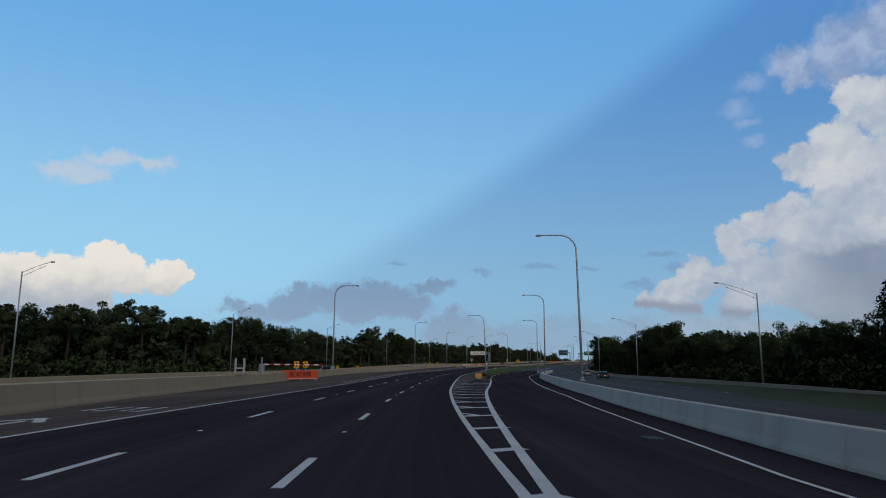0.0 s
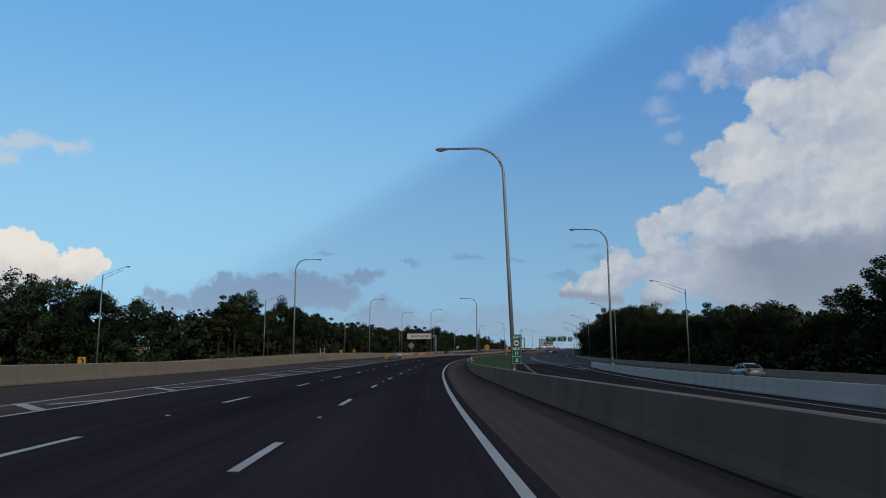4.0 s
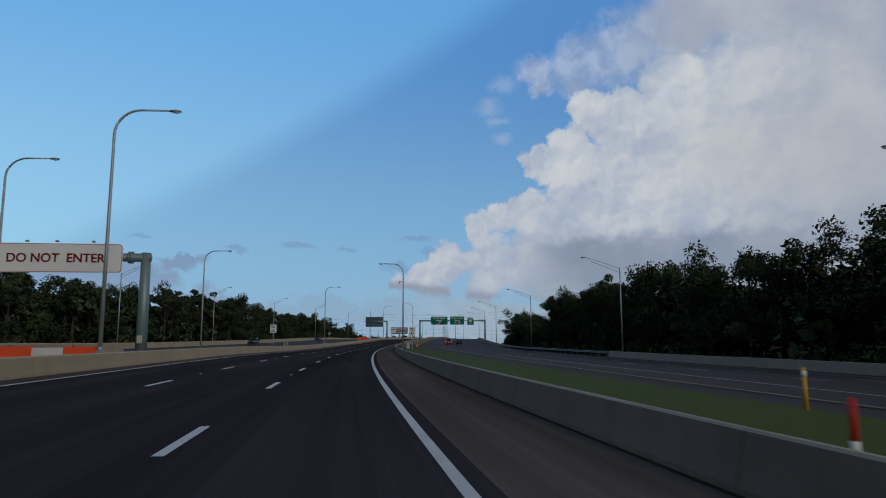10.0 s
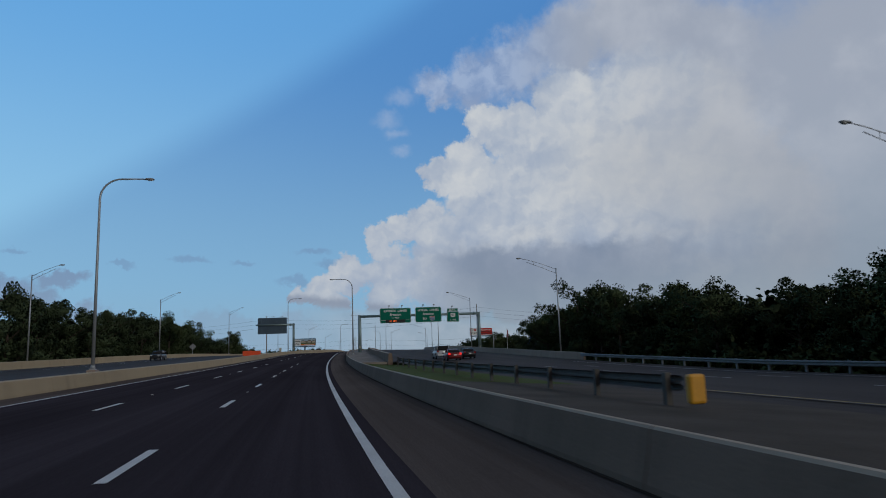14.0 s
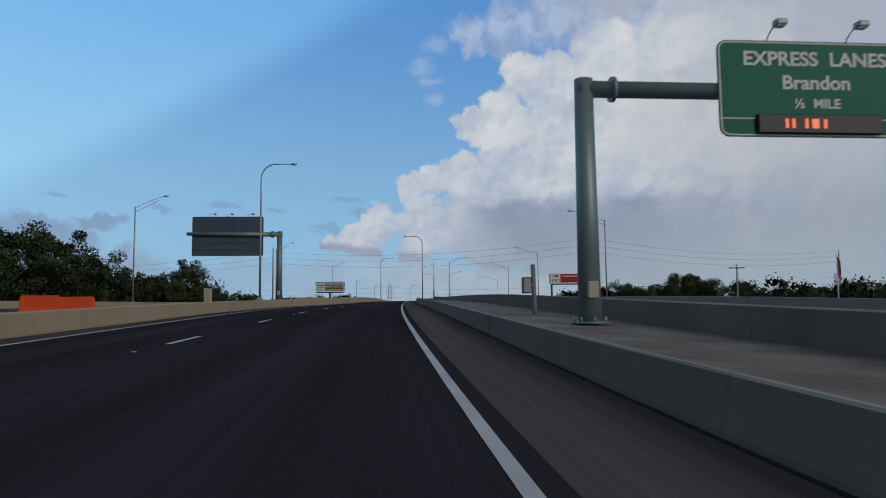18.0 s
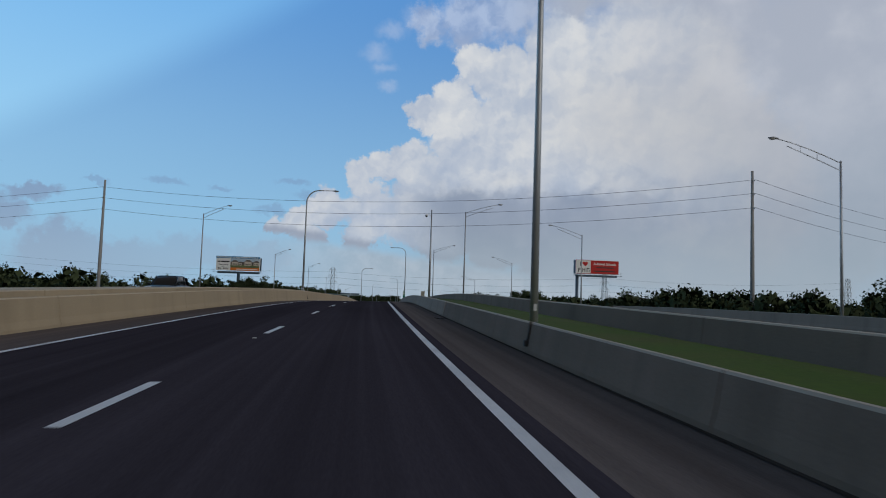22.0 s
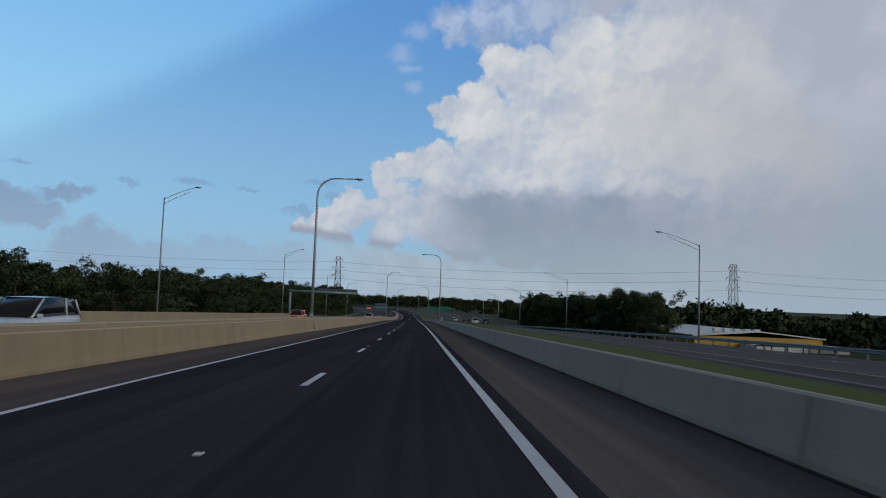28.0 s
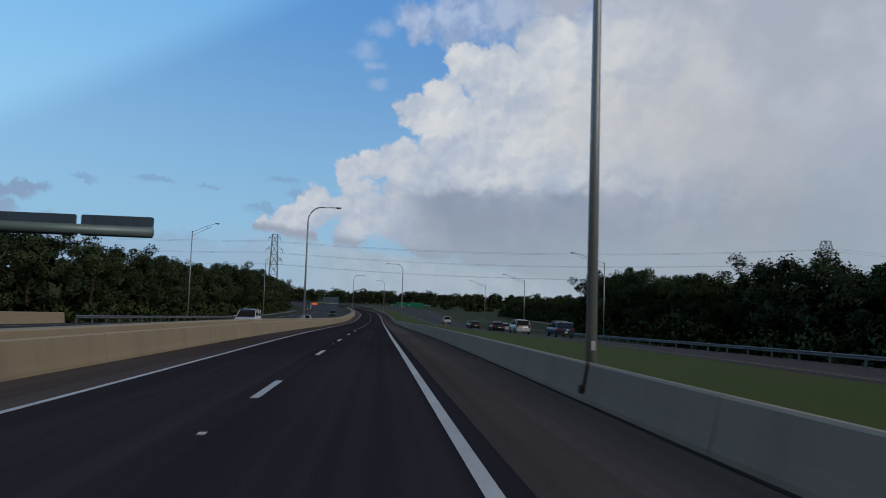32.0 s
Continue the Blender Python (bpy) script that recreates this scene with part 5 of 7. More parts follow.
for x in (-8.0, -6.0, -3.6):
    part("light_bracket", tube(bmesh.new(), [(x, 0.35, 10.5), (x - 0.25, 0.4, 10.85), (x + 0.2, 0.8, 10.9)], 0.025, 6), M_STEEL, cant)
    part("flood_lamp", soft_box((x + 0.3, 0.95, 10.87), (0.3, 0.3, 0.18), 0.04), M_HEAD, cant)

# ---- cantilever with the white wrong-way sign ----
dne = root("cantilever_sign", "wide white warning sign with red words on a grey cantilever", "overhead sign")
dne.matrix_basis = at(350.4, -13.3, 0.0, 0, False)
tapered_post(dne, 0, 0.53, 7.05, 0.36, 0.30)
part("arm", tube(bmesh.new(), [(0.3, 0, 6.75), (-9.4, 0, 6.75)], [0.28, 0.2], 16), M_POST, dne, smooth=True)
flanges(dne, (-0.85, -1.0), 6.75, 0.26)
wp = panel(dne, "sign_panel", -9.5, -1.35, 5.72, 7.57, -0.34, M_SIGNWHITE, M_SIGNRED, radius=0.25, edge=0.03, label="white sign panel with red lettering")
for word, x in (("DO", -7.72), ("NOT", -6.03), ("ENTER", -3.58)):
    letters(wp, "lettering", word, 0.78, x, 6.38, -0.352, M_DARKRED)
for x in (-9.0, -7.2, -5.4, -3.2):
    part("flood_lamp", soft_box((x, -0.2, 7.72), (0.2, 0.18, 0.12), 0.03), M_HEAD, dne)

# ---- sign bridge seen from behind near the end ----
gb = root("sign_bridge", "green-grey steel sign frame with low sign backs over the opposite lanes", "sign bridge")
gb.matrix_basis = at(1019.0, -22.0, 0.0, 0, False)
tapered_post(gb, -8.1, -0.6, 6.6, 0.33, 0.28)
part("beam", tube(bmesh.new(), [(-8.4, 0, 6.15), (7.8, 0, 6.05)], 0.3, 16), M_POST, gb, smooth=True)
for x0, x1 in ((-1.9, 3.1), (3.4, 7.7)):
    b2 = panel(gb, "sign_panel", x0, x1, 5.7, 7.0, 0.36, M_SIGNBACK, radius=0.12, thick=0.1)
    for f in (0.2, 0.5, 0.8):
        part("stiffener", soft_box((x0 + (x1 - x0) * f, 0.33, 6.35), (0.1, 0.06, 1.2), 0.008, 1), M_SIGNBACK, b2)
# far sign bridge over the local lanes, where the road bends away
gf = root("sign_bridge", "distant sign bridge with green signs and an amber display", "sign bridge")
gf.matrix_basis = Matrix.Translation((-81.5, 1404.0, -7.3)) @ Matrix.Rotation(radians(5), 4, "Z")
for x in (-12.5, 12.5):
    tapered_post(gf, x, 0.0, 7.4, 0.33, 0.28)
part("beam", tube(bmesh.new(), [(-12.8, 0, 7.2), (12.8, 0, 7.2)], 0.28, 12), M_POST, gf)
for x0, x1 in ((-9.5, -1.8), (-0.6, 8.0)):
    panel(gf, "sign_panel", x0, x1, 5.0, 8.6, -0.35, M_GREEN, M_SIGNWHITE, radius=0.3)
part("lit_panel", soft_box((-5.5, -0.42, 5.5), (3.0, 0.05, 0.6), 0.02), M_LED, gf, "amber display")
gl = root("overhead_sign", "distant grey sign back with an amber display over the opposite lanes", "overhead sign")
gl.matrix_basis = Matrix.Translation((-133.0, 1265.5, -6.0))
tapered_post(gl, -4.6, 0.0, 7.4, 0.33, 0.28)
part("beam", tube(bmesh.new(), [(-4.8, 0, 7.1), (7.4, 0, 7.1)], 0.28, 12), M_POST, gl)
panel(gl, "sign_panel", 0.4, 7.4, 5.4, 9.9, 0.3, M_SIGNBACK, radius=0.1)
part("lit_panel", soft_box((-2.9, -0.2, 6.8), (2.2, 0.1, 0.9), 0.02), M_LED, gl, "amber display")


# ---- roadside signs ----
def post_sign(name, label, group=""):
    return root(name, label, "road sign", group)


def channel_post(parent, x, z1, w=0.06):
    part("post", soft_box((x, 0.06, z1 / 2), (w, w, z1), 0.008, 1), M_STEEL, parent)


mg = post_sign("warning_sign", "yellow diamond lane ends warning sign in the grass")
mg.matrix_basis = at(308.4, 6.0, 0.30)
channel_post(mg, 0, 2.9, 0.09)
h = 0.86
dia = part("diamond", soft_box((0, 0, 0), (h * 1.414, 0.03, h * 1.414), 0.012, 2, Matrix.Translation((0, 0, 2.62)) @ Matrix.Rotation(math.pi / 4, 4, "Y")), M_SIGNYEL, mg)
bm = bmesh.new()
ring = [[bm.verts.new((a * r, -0.020, 2.62 + b * r)) for a, b in ((0, 1), (1, 0), (0, -1), (-1, 0))] for r in (h * 0.93, h * 0.90)]
for i in range(4):
    bm.faces.new((ring[0][i], ring[0][(i + 1) % 4], ring[1][(i + 1) % 4], ring[1][i]))
part("border", bm, M_BLACK, dia)
for wd, sz, z in (("LANE  ENDS", 0.17, 2.80), ("MERGE", 0.25, 2.52), ("LEFT", 0.25, 2.22)):
    letters(dia, "lettering", wd, sz, 0, z, -0.022, M_BLACK)


def speed_sign(label):
    sp = post_sign("speed_sign", label, "speed limit signs")
    channel_post(sp, 0, 3.3, 0.08)
    pl = panel(sp, "plate", -0.46, 0.46, 2.05, 3.28, 0.0, M_SIGNWHITE, M_BLACK, thick=0.02, radius=0.06, edge=0.016)
    letters(pl, "lettering", "SPEED", 0.23, 0, 2.98, -0.008, M_BLACK)
    letters(pl, "lettering", "LIMIT", 0.23, 0, 2.72, -0.008, M_BLACK)
    letters(pl, "lettering", "65", 0.5, 0, 2.18, -0.008, M_BLACK, squeeze=1.15)
    return sp


speed_sign("white speed limit sign on a steel post in the grass").matrix_basis = at(408.0, 6.3, 0.28)
speed_sign("white speed limit sign on a post behind the tan barrier").matrix_basis = at(407.7, -14.0, 0.5)


def back_diamond(label, s, u, z, size):
    d = post_sign("warning_sign", label)
    d.matrix_basis = at(s, u, z)
    channel_post(d, 0, 2.9, 0.09)
    pl = part("diamond", soft_box((0, 0.12, 0), (size, 0.03, size), 0.012, 2, Matrix.Translation((0, 0, 2.5)) @ Matrix.Rotation(math.pi / 4, 4, "Y")), M_ALU, d, "bare aluminium back")
    part("brace", soft_box((0, 0.09, 2.5), (size * 1.1, 0.03, 0.05), 0.006, 1), M_STEEL, pl)
    return d


back_diamond("grey unpainted back of a diamond sign beside the tan barrier", 304.4, -13.8, 0.55, 1.3)
back_diamond("grey unpainted back of a diamond sign beyond the opposite lanes", 609, -35.7, 0.0, 1.22)


def mile_marker(label, whole, tenth, s):
    """Tall narrow green marker strapped to a lamp pole."""
    mk = post_sign("mile_marker", label, "mile markers")
    mk.matrix_basis = at(s, float(WALL_R(s)) + 0.85, 0.46) @ Matrix.Translation((0, -0.16, 0.2)) @ Matrix.Diagonal((0.86, 1, 0.95, 1))
    pl = panel(mk, "plate", -0.29, 0.29, 0.55, 2.22, 0.0, M_GREEN, M_SIGNWHITE, thick=0.02, radius=0.05, edge=0.012)
    for zz in (0.8, 1.95):
        part("strap", soft_box((0, 0.08, zz), (0.3, 0.14, 0.05), 0.01, 1), M_STEEL, mk)
    letters(pl, "lettering", "EXP", 0.24, 0, 1.98, -0.008, M_SIGNWHITE)
    flat_shape(pl, "route_shield", [(0.17 * math.cos(a), 1.73 + 0.17 * math.sin(a)) for a in (k * math.pi / 8 for k in range(16))], -0.006, M_SIGNWHITE)
    flat_shape(pl, "number_bar", [(-0.1, 1.68), (0.1, 1.68), (0.1, 1.77), (-0.1, 1.77)], -0.010, M_BLACK)
    letters(pl, "lettering", "MILE", 0.2, 0, 1.34, -0.008, M_SIGNWHITE)
    letters(pl, "lettering", whole, 0.28, 0, 1.06, -0.008, M_SIGNWHITE)
    part("divider_line", soft_box((0, -0.008, 0.98), (0.5, 0.006, 0.02), 0.001, 1), M_SIGNWHITE, pl)
    letters(pl, "lettering", tenth, 0.28, 0, 0.68, -0.008, M_SIGNWHITE)


mile_marker("green express mile marker strapped to a lamp pole", "11", ".6", 159.6)
mile_marker("green express mile marker strapped to a lamp pole", "12", "0", 839.9)


# ---- billboards ----
def billboard(name_label, width, height, z0, column_x=0.0):
    bb = root("billboard", name_label, "billboard")
    part("column", tube(bmesh.new(), [(column_x, 0.9, -8), (column_x, 0.9, z0 + 0.2)], 0.52, 18), M_SIGNBACK, bb, smooth=True)
    part("torsion_beam", soft_box((0, 0.9, z0 - 0.05), (width * 0.96, 0.7, 0.7), 0.05), M_SIGNBACK, bb)
    part("face", soft_box((0, 0, z0 + 0.6 + height / 2), (width, 0.3, height), 0.03), M_SIGNWHITE, bb)
    part("rear_face", soft_box((0, 1.9, z0 + 0.6 + height / 2), (width, 0.3, height), 0.03), M_SIGNBACK, bb)
    part("end_panel", soft_box((-width / 2 + 0.1, 0.95, z0 + 0.6 + height / 2), (0.12, 1.6, height * 0.96), 0.02), M_SIGNBACK, bb)
    walkway = part("catwalk", soft_box((0, -0.75, z0 + 0.1), (width + 1.6, 0.6, 0.07), 0.01), M_SIGNBACK, bb)
    for x in np.linspace(-width / 2 - 0.7, width / 2 + 0.7, 9):
        part("catwalk_bracket", tube(bmesh.new(), [(x, 0.6, z0 - 0.1), (x, -1.05, z0 + 0.05)], 0.05, 6), M_SIGNBACK, walkway)
    for x in (-width / 2 - 0.8, -width / 2 - 0.2, width / 2 + 0.2, width / 2 + 0.8):
        part("handrail_post", tube(bmesh.new(), [(x, -1.03, z0 + 0.1), (x, -1.03, z0 + 1.1)], 0.025, 6), M_STEEL, walkway)
    for z in (0.6, 1.1):
        for sgn in (-1, 1):
            part("handrail", tube(bmesh.new(), [(sgn * (width / 2 + 0.2), -1.03, z0 + z), (sgn * (width / 2 + 0.8), -1.03, z0 + z)], 0.022, 6), M_STEEL, walkway)
    for x in np.linspace(-width * 0.36, width * 0.36, 4):
        part("flood_lamp", soft_box((x, -1.35, z0 + 0.02), (0.5, 0.3, 0.16), 0.04), M_HEAD, walkway)
    return bb


def sheet(parent, name, x0, x1, z0, z1, y, mat, label=""):
    return part(name, soft_box(((x0 + x1) / 2, y, (z0 + z1) / 2), (x1 - x0, 0.012, z1 - z0), 0.002, 1), mat, parent, label)


br = billboard("two-sided billboard with a white and red advertisement on a steel column", 15.0, 4.6, 11.9, -6.6)
br.matrix_basis = at(897.5, 70.0, 0.0, 4, False)
b0 = 12.5
ad = sheet(br, "advert_red", -2.3, 7.45, b0 + 0.1, b0 + 4.5, -0.16, M_SIGNRED, "red advertisement half")
letters(ad, "lettering", "A-Rated Schools", 1.12, 2.6, b0 + 3.0, -0.172, M_SIGNWHITE, squeeze=1.05)
sheet(ad, "text_bar", -0.5, 5.8, b0 + 2.0, b0 + 2.35, -0.168, M_BLACK)
sheet(ad, "text_bar", -1.2, 6.2, b0 + 0.8, b0 + 1.15, -0.168, M_BLACK)
wh = sheet(br, "advert_white", -7.4, -2.32, b0 + 0.15, b0 + 4.45, -0.16, M_SIGNWHITE, "white advertisement half with a red heart")
letters(wh, "lettering", "I", 1.9, -5.8, b0 + 2.6, -0.172, M_BLACK)
flat_shape(wh, "heart", [(-4.2 + 0.062 * 16 * math.sin(a) ** 3, b0 + 3.35 + 0.058 * (13 * math.cos(a) - 5 * math.cos(2 * a) - 2 * math.cos(3 * a) - math.cos(4 * a))) for a in (k * math.pi / 16 for k in range(32))], -0.172, M_SIGNRED)
for k in range(3):
    x = -6.6 + 1.45 * k
    sheet(wh, "letter_bar", x, x + 0.28, b0 + 0.6, b0 + 1.9, -0.168, M_BLACK)
    sheet(wh, "letter_bar", x + 0.3, x + 1.0, b0 + (1.65 if k != 1 else 1.15), b0 + (1.9 if k != 1 else 1.4), -0.168, M_BLACK)
    sheet(wh, "letter_bar", x + (0.75 if k else 0.3), x + (1.0 if k else 0.75), b0 + (0.6 if k else 1.1), b0 + (1.9 if k == 1 else 1.3), -0.168, M_BLACK)
for x0, x1, z0, z1 in ((-7.5, -2.3, b0, b0 + 0.12), (-7.5, -2.3, b0 + 4.48, b0 + 4.6), (-7.5, -7.38, b0, b0 + 4.6)):
    sheet(br, "red_edge", x0, x1, z0, z1, -0.163, M_SIGNRED)

bl = billboard("large billboard advertising new homes with a picture of houses", 15.0, 4.5, 9.1)
bl.matrix_basis = at(911.0, -51.0, 0.6, -4, False)
b0 = 9.7
M_ADORANGE = material("advert_orange", (0.72, 0.20, 0.03), 0.5, 0.1, 2, 20, 0.0)
M_ADBLUE = material("advert_blue", (0.05, 0.22, 0.42), 0.5, 0.1, 2, 20, 0.0)
M_ADSKY = material("advert_sky", (0.42, 0.56, 0.68), 0.5, 0.25, 2, 2, 0.0, tint=(0.6, 0.62, 0.62))
M_ADGREEN = material("advert_green", (0.16, 0.20, 0.08), 0.5, 0.4, 1, 3, 0.0)
M_ADHOUSE = material("advert_house", (0.62, 0.56, 0.46), 0.5, 0.2, 1, 3, 0.0)
M_ADROOF = material("advert_roof", (0.12, 0.10, 0.09), 0.5, 0.2, 1, 3, 0.0)
strip_top = sheet(bl, "blue_strip", -7.6, 7.4, b0 + 4.15, b0 + 4.85, -0.17, M_ADBLUE, "blue strip of small white words")
for k in range(16):
    sheet(strip_top, "text_bar", -7.3 + 0.9 * k, -6.55 + 0.9 * k, b0 + 4.38, b0 + 4.62, -0.18, M_SIGNWHITE)
pic = sheet(bl, "picture", -2.6, 7.3, b0 + 1.0, b0 + 4.1, -0.16, M_ADSKY, "printed picture of white houses under trees")
sheet(pic, "lawn", -2.6, 7.3, b0 + 1.0, b0 + 2.0, -0.167, M_ADGREEN)
sheet(pic, "tree_band", -2.6, 7.3, b0 + 2.0, b0 + 3.0, -0.166, M_ADROOF)
for x, w, hh in ((-2.2, 2.3, 1.2), (0.4, 0.9, 0.8), (2.2, 2.4, 1.4), (5.3, 1.9, 1.1)):
    hs = sheet(pic, "house", x, x + w, b0 + 1.75, b0 + 1.75 + hh, -0.172, M_ADHOUSE)
    flat_shape(hs, "roof", [(x - 0.15, b0 + 1.75 + hh), (x + w + 0.15, b0 + 1.75 + hh), (x + w * 0.72, b0 + 2.3 + hh), (x + w * 0.28, b0 + 2.3 + hh)], -0.181, M_ADROOF)
    for j in range(3):
        sheet(hs, "window", x + w * (0.15 + 0.28 * j), x + w * (0.29 + 0.28 * j), b0 + 1.95, b0 + 2.4, -0.180, M_BLACK)
orange = sheet(bl, "orange_strip", -2.6, 7.3, b0 + 0.05, b0 + 1.0, -0.165, M_ADORANGE, "orange strip with pale words")
sheet(orange, "text_bar", -0.6, 6.6, b0 + 0.35, b0 + 0.62, -0.175, M_SIGNWHITE)
pale = sheet(bl, "advert_white", -7.4, -2.62, b0 + 0.05, b0 + 4.1, -0.16, M_SIGNWHITE, "white half with dark words")
for x0, x1, z in ((-7.0, -6.2, 2.75), (-6.0, -3.0, 2.75)):
    sheet(pale, "name_bar", x0, x1, b0 + z, b0 + z + 0.42, -0.17, M_BLACK)
letters(pale, "lettering", "New Homes", 0.62, -5.0, b0 + 1.75, -0.172, M_BLACK)
letters(pale, "lettering", "from", 0.55, -5.0, b0 + 1.15, -0.172, M_BLACK)
letters(pale, "lettering", "00's - $600's", 0.7, -5.0, b0 + 0.4, -0.172, M_BLACK)


# ---- crash cushions ----
def crash_cushion(label):
    cc = root("crash_cushion", label, "crash cushion", "crash cushions")
    part("nose", soft_box((0, 0, 0.42), (0.95, 0.5, 0.62), 0.12, 3), M_YELLOW, cc, "bright yellow plastic nose")
    for x, z in ((-0.26, 0.28), (0.26, 0.28), (0, 0.42), (-0.26, 0.56), (0.26, 0.56)):
        part("stud", tube(bmesh.new(), [(x, -0.24, z), (x, -0.265, z)], 0.06, 10), M_BLACK, cc)
    for k in range(4):
        y = 0.75 + 1.05 * k
        for sgn in (-1, 1):
            bm = bmesh.new()
            for z in (0.22, 0.40, 0.58):
                box(bm, (sgn * (0.42 + 0.02 * k), y, z), (0.05, 1.08, 0.13))
            bmesh.ops.bevel(bm, geom=bm.edges[:], offset=0.02, segments=1, affect="EDGES")
            part("fender_panel", bm, M_STEEL, cc)
        part("diaphragm", soft_box((0, y + 0.5, 0.4), (0.8, 0.07, 0.56), 0.02), M_STEEL, cc)
        part("cartridge", soft_box((0, y, 0.4), (0.6, 0.8, 0.4), 0.06), M_BLACK, cc)
    part("backup", soft_box((0, 4.95, 0.38), (0.75, 0.4, 0.76), 0.05), M_CONC, cc)
    part("track", soft_box((0, 2.4, 0.06), (0.5, 5.2, 0.1), 0.02), M_STEEL, cc)
    return cc


c1 = crash_cushion("yellow-nosed steel crash cushion at the head of a concrete barrier")
scatter(c1, [at(98.8, 4.15, 0.0), at(270.8, -14.7, 0.0, -16)])


# ---- median furniture: marker posts, cabinets, gate posts, orange barriers ----
def marker_post(color, label, group):
    mp = root("marker_post", label, "marker post", group)
    part("post", tube(bmesh.new(), [(0, 0, 0), (0, 0, 1.0)], [0.055, 0.045], 10), color, mp, smooth=True)
    part("band", tube(bmesh.new(), [(0, 0, 0.78), (0, 0, 0.92)], 0.057, 10), M_SIGNWHITE, mp)
    return mp


scatter(marker_post(M_YELLOW, "yellow marker post in the grass by the local lanes", "yellow marker posts"), [at(s, u, z) for s, u, z in ((320, 10.9, 0.05), (1060, 8.0, 0.2))])
rail_end = root("rail_end", "yellow reflective end cap of the median guardrail", "guardrail end")
rail_end.matrix_basis = at(439.4, 7.72, 0.12)
part("cap", soft_box((0, 0, 0.5), (0.36, 0.2, 0.6), 0.06), M_YELLOW, rail_end)
scatter(marker_post(M_SIGNWHITE, "small white reflector post behind the barrier", "reflector posts"), [at(s, float(WALL_R(s)) + 0.75, 0.2) for s in (224, 975)])


rp = root("marker_post", "short red plastic post with a white foot behind the barrier", "marker post", "red marker posts")
part("post", tube(bmesh.new(), [(0, 0, 0.16), (0, 0, 0.66)], [0.046, 0.042], 10), M_SIGNRED, rp, smooth=True)
part("foot", tube(bmesh.new(), [(0, 0, 0), (0, 0, 0.17)], 0.052, 10), M_SIGNWHITE, rp, smooth=True)
scatter(rp, [at(312.0, 5.9, 0.28), at(236.6, 4.62, 0.33), at(401.6, 4.6, 0.33)])


def cabinet(label, w, d, h):
    cb = root("control_cabinet", label, "cabinet", "control cabinets")
    part("body", soft_box((0, 0, h / 2 + 0.05), (w, d, h), 0.03), M_CREAM, cb)
    dr = part("door", soft_box((-w * 0.02, -d / 2 - 0.01, h / 2 + 0.05), (w * 0.88, 0.03, h * 0.9), 0.015), M_CREAM, cb)
    part("handle", soft_box((w * 0.3, -d / 2 - 0.05, h * 0.55), (0.04, 0.05, 0.16), 0.01), M_STEEL, dr)
    part("roof", soft_box((0, 0, h + 0.08), (w + 0.1, d + 0.1, 0.07), 0.02), M_CREAM, cb)
    return cb


cab = cabinet("cream metal control cabinet behind the barrier", 0.75, 0.55, 1.45)
scatter(cab, [at(412.4, 5.75, 0.3) @ Matrix.Diagonal((0.66, 0.7, 0.66, 1)), at(764.6, 6.6, 0.45), at(312, -21.0, 0.0), at(338, -23.4, 0.0), at(318, -20.2, 0.0), at(600, -12.9, 0.53)])

ep = root("equipment_post", "short stout post with a grey equipment box on the median slab", "equipment post")
ep.matrix_basis = at(577.3, 6.45, 0.5)
part("post", tube(bmesh.new(), [(0, 0, 0), (-0.05, 0, 2.1)], 0.1, 12), M_WOODPOLE, ep, smooth=True)
bx = part("box", soft_box((-0.34, 0, 1.22), (0.36, 0.34, 0.68), 0.03), M_SIGNBACK, ep, "grey metal equipment box")
part("hinge_strip", soft_box((-0.34, -0.175, 1.22), (0.3, 0.02, 0.58), 0.008, 1), M_STEEL, bx)
part("clamp", soft_box((-0.12, 0, 1.22), (0.12, 0.26, 0.1), 0.02), M_STEEL, ep)

cam_pole = root("camera_pole", "slim steel pole with a dome camera near its top", "camera pole")
cam_pole.matrix_basis = at(763.4, 7.4, 0.3)
part("pole", tube(bmesh.new(), [(0, 0, 0), (0, 0, 6), (0, 0, 12.2)], [0.15, 0.12, 0.08], 12), M_STEEL, cam_pole, smooth=True)
part("bracket", tube(bmesh.new(), [(0, 0, 11.4), (-0.6, 0, 11.55)], 0.03, 6), M_STEEL, cam_pole)
dm = bmesh.new()
bmesh.ops.create_uvsphere(dm, u_segments=12, v_segments=8, radius=0.17, matrix=Matrix.Translation((-0.68, 0, 11.36)))
dome = part("dome", dm, M_CARGLASS, cam_pole, smooth=True)
part("dome_hood", tube(bmesh.new(), [(-0.68, 0, 11.38), (-0.68, 0, 11.6)], [0.19, 0.12], 12), M_SIGNWHITE, dome)
dome2 = root("lamp_camera", "small white dome camera clamped to a lamp pole", "camera")
dome2.matrix_basis = at(411.0, 4.95, 10.6)
part("bracket", tube(bmesh.new(), [(-0.08, 0, 0), (-0.55, 0, 0.05)], 0.03, 6), M_STEEL, dome2)
part("housing", tube(bmesh.new(), [(-0.55, 0, -0.3), (-0.55, 0, 0.1)], [0.15, 0.1], 12), M_SIGNWHITE, dome2)


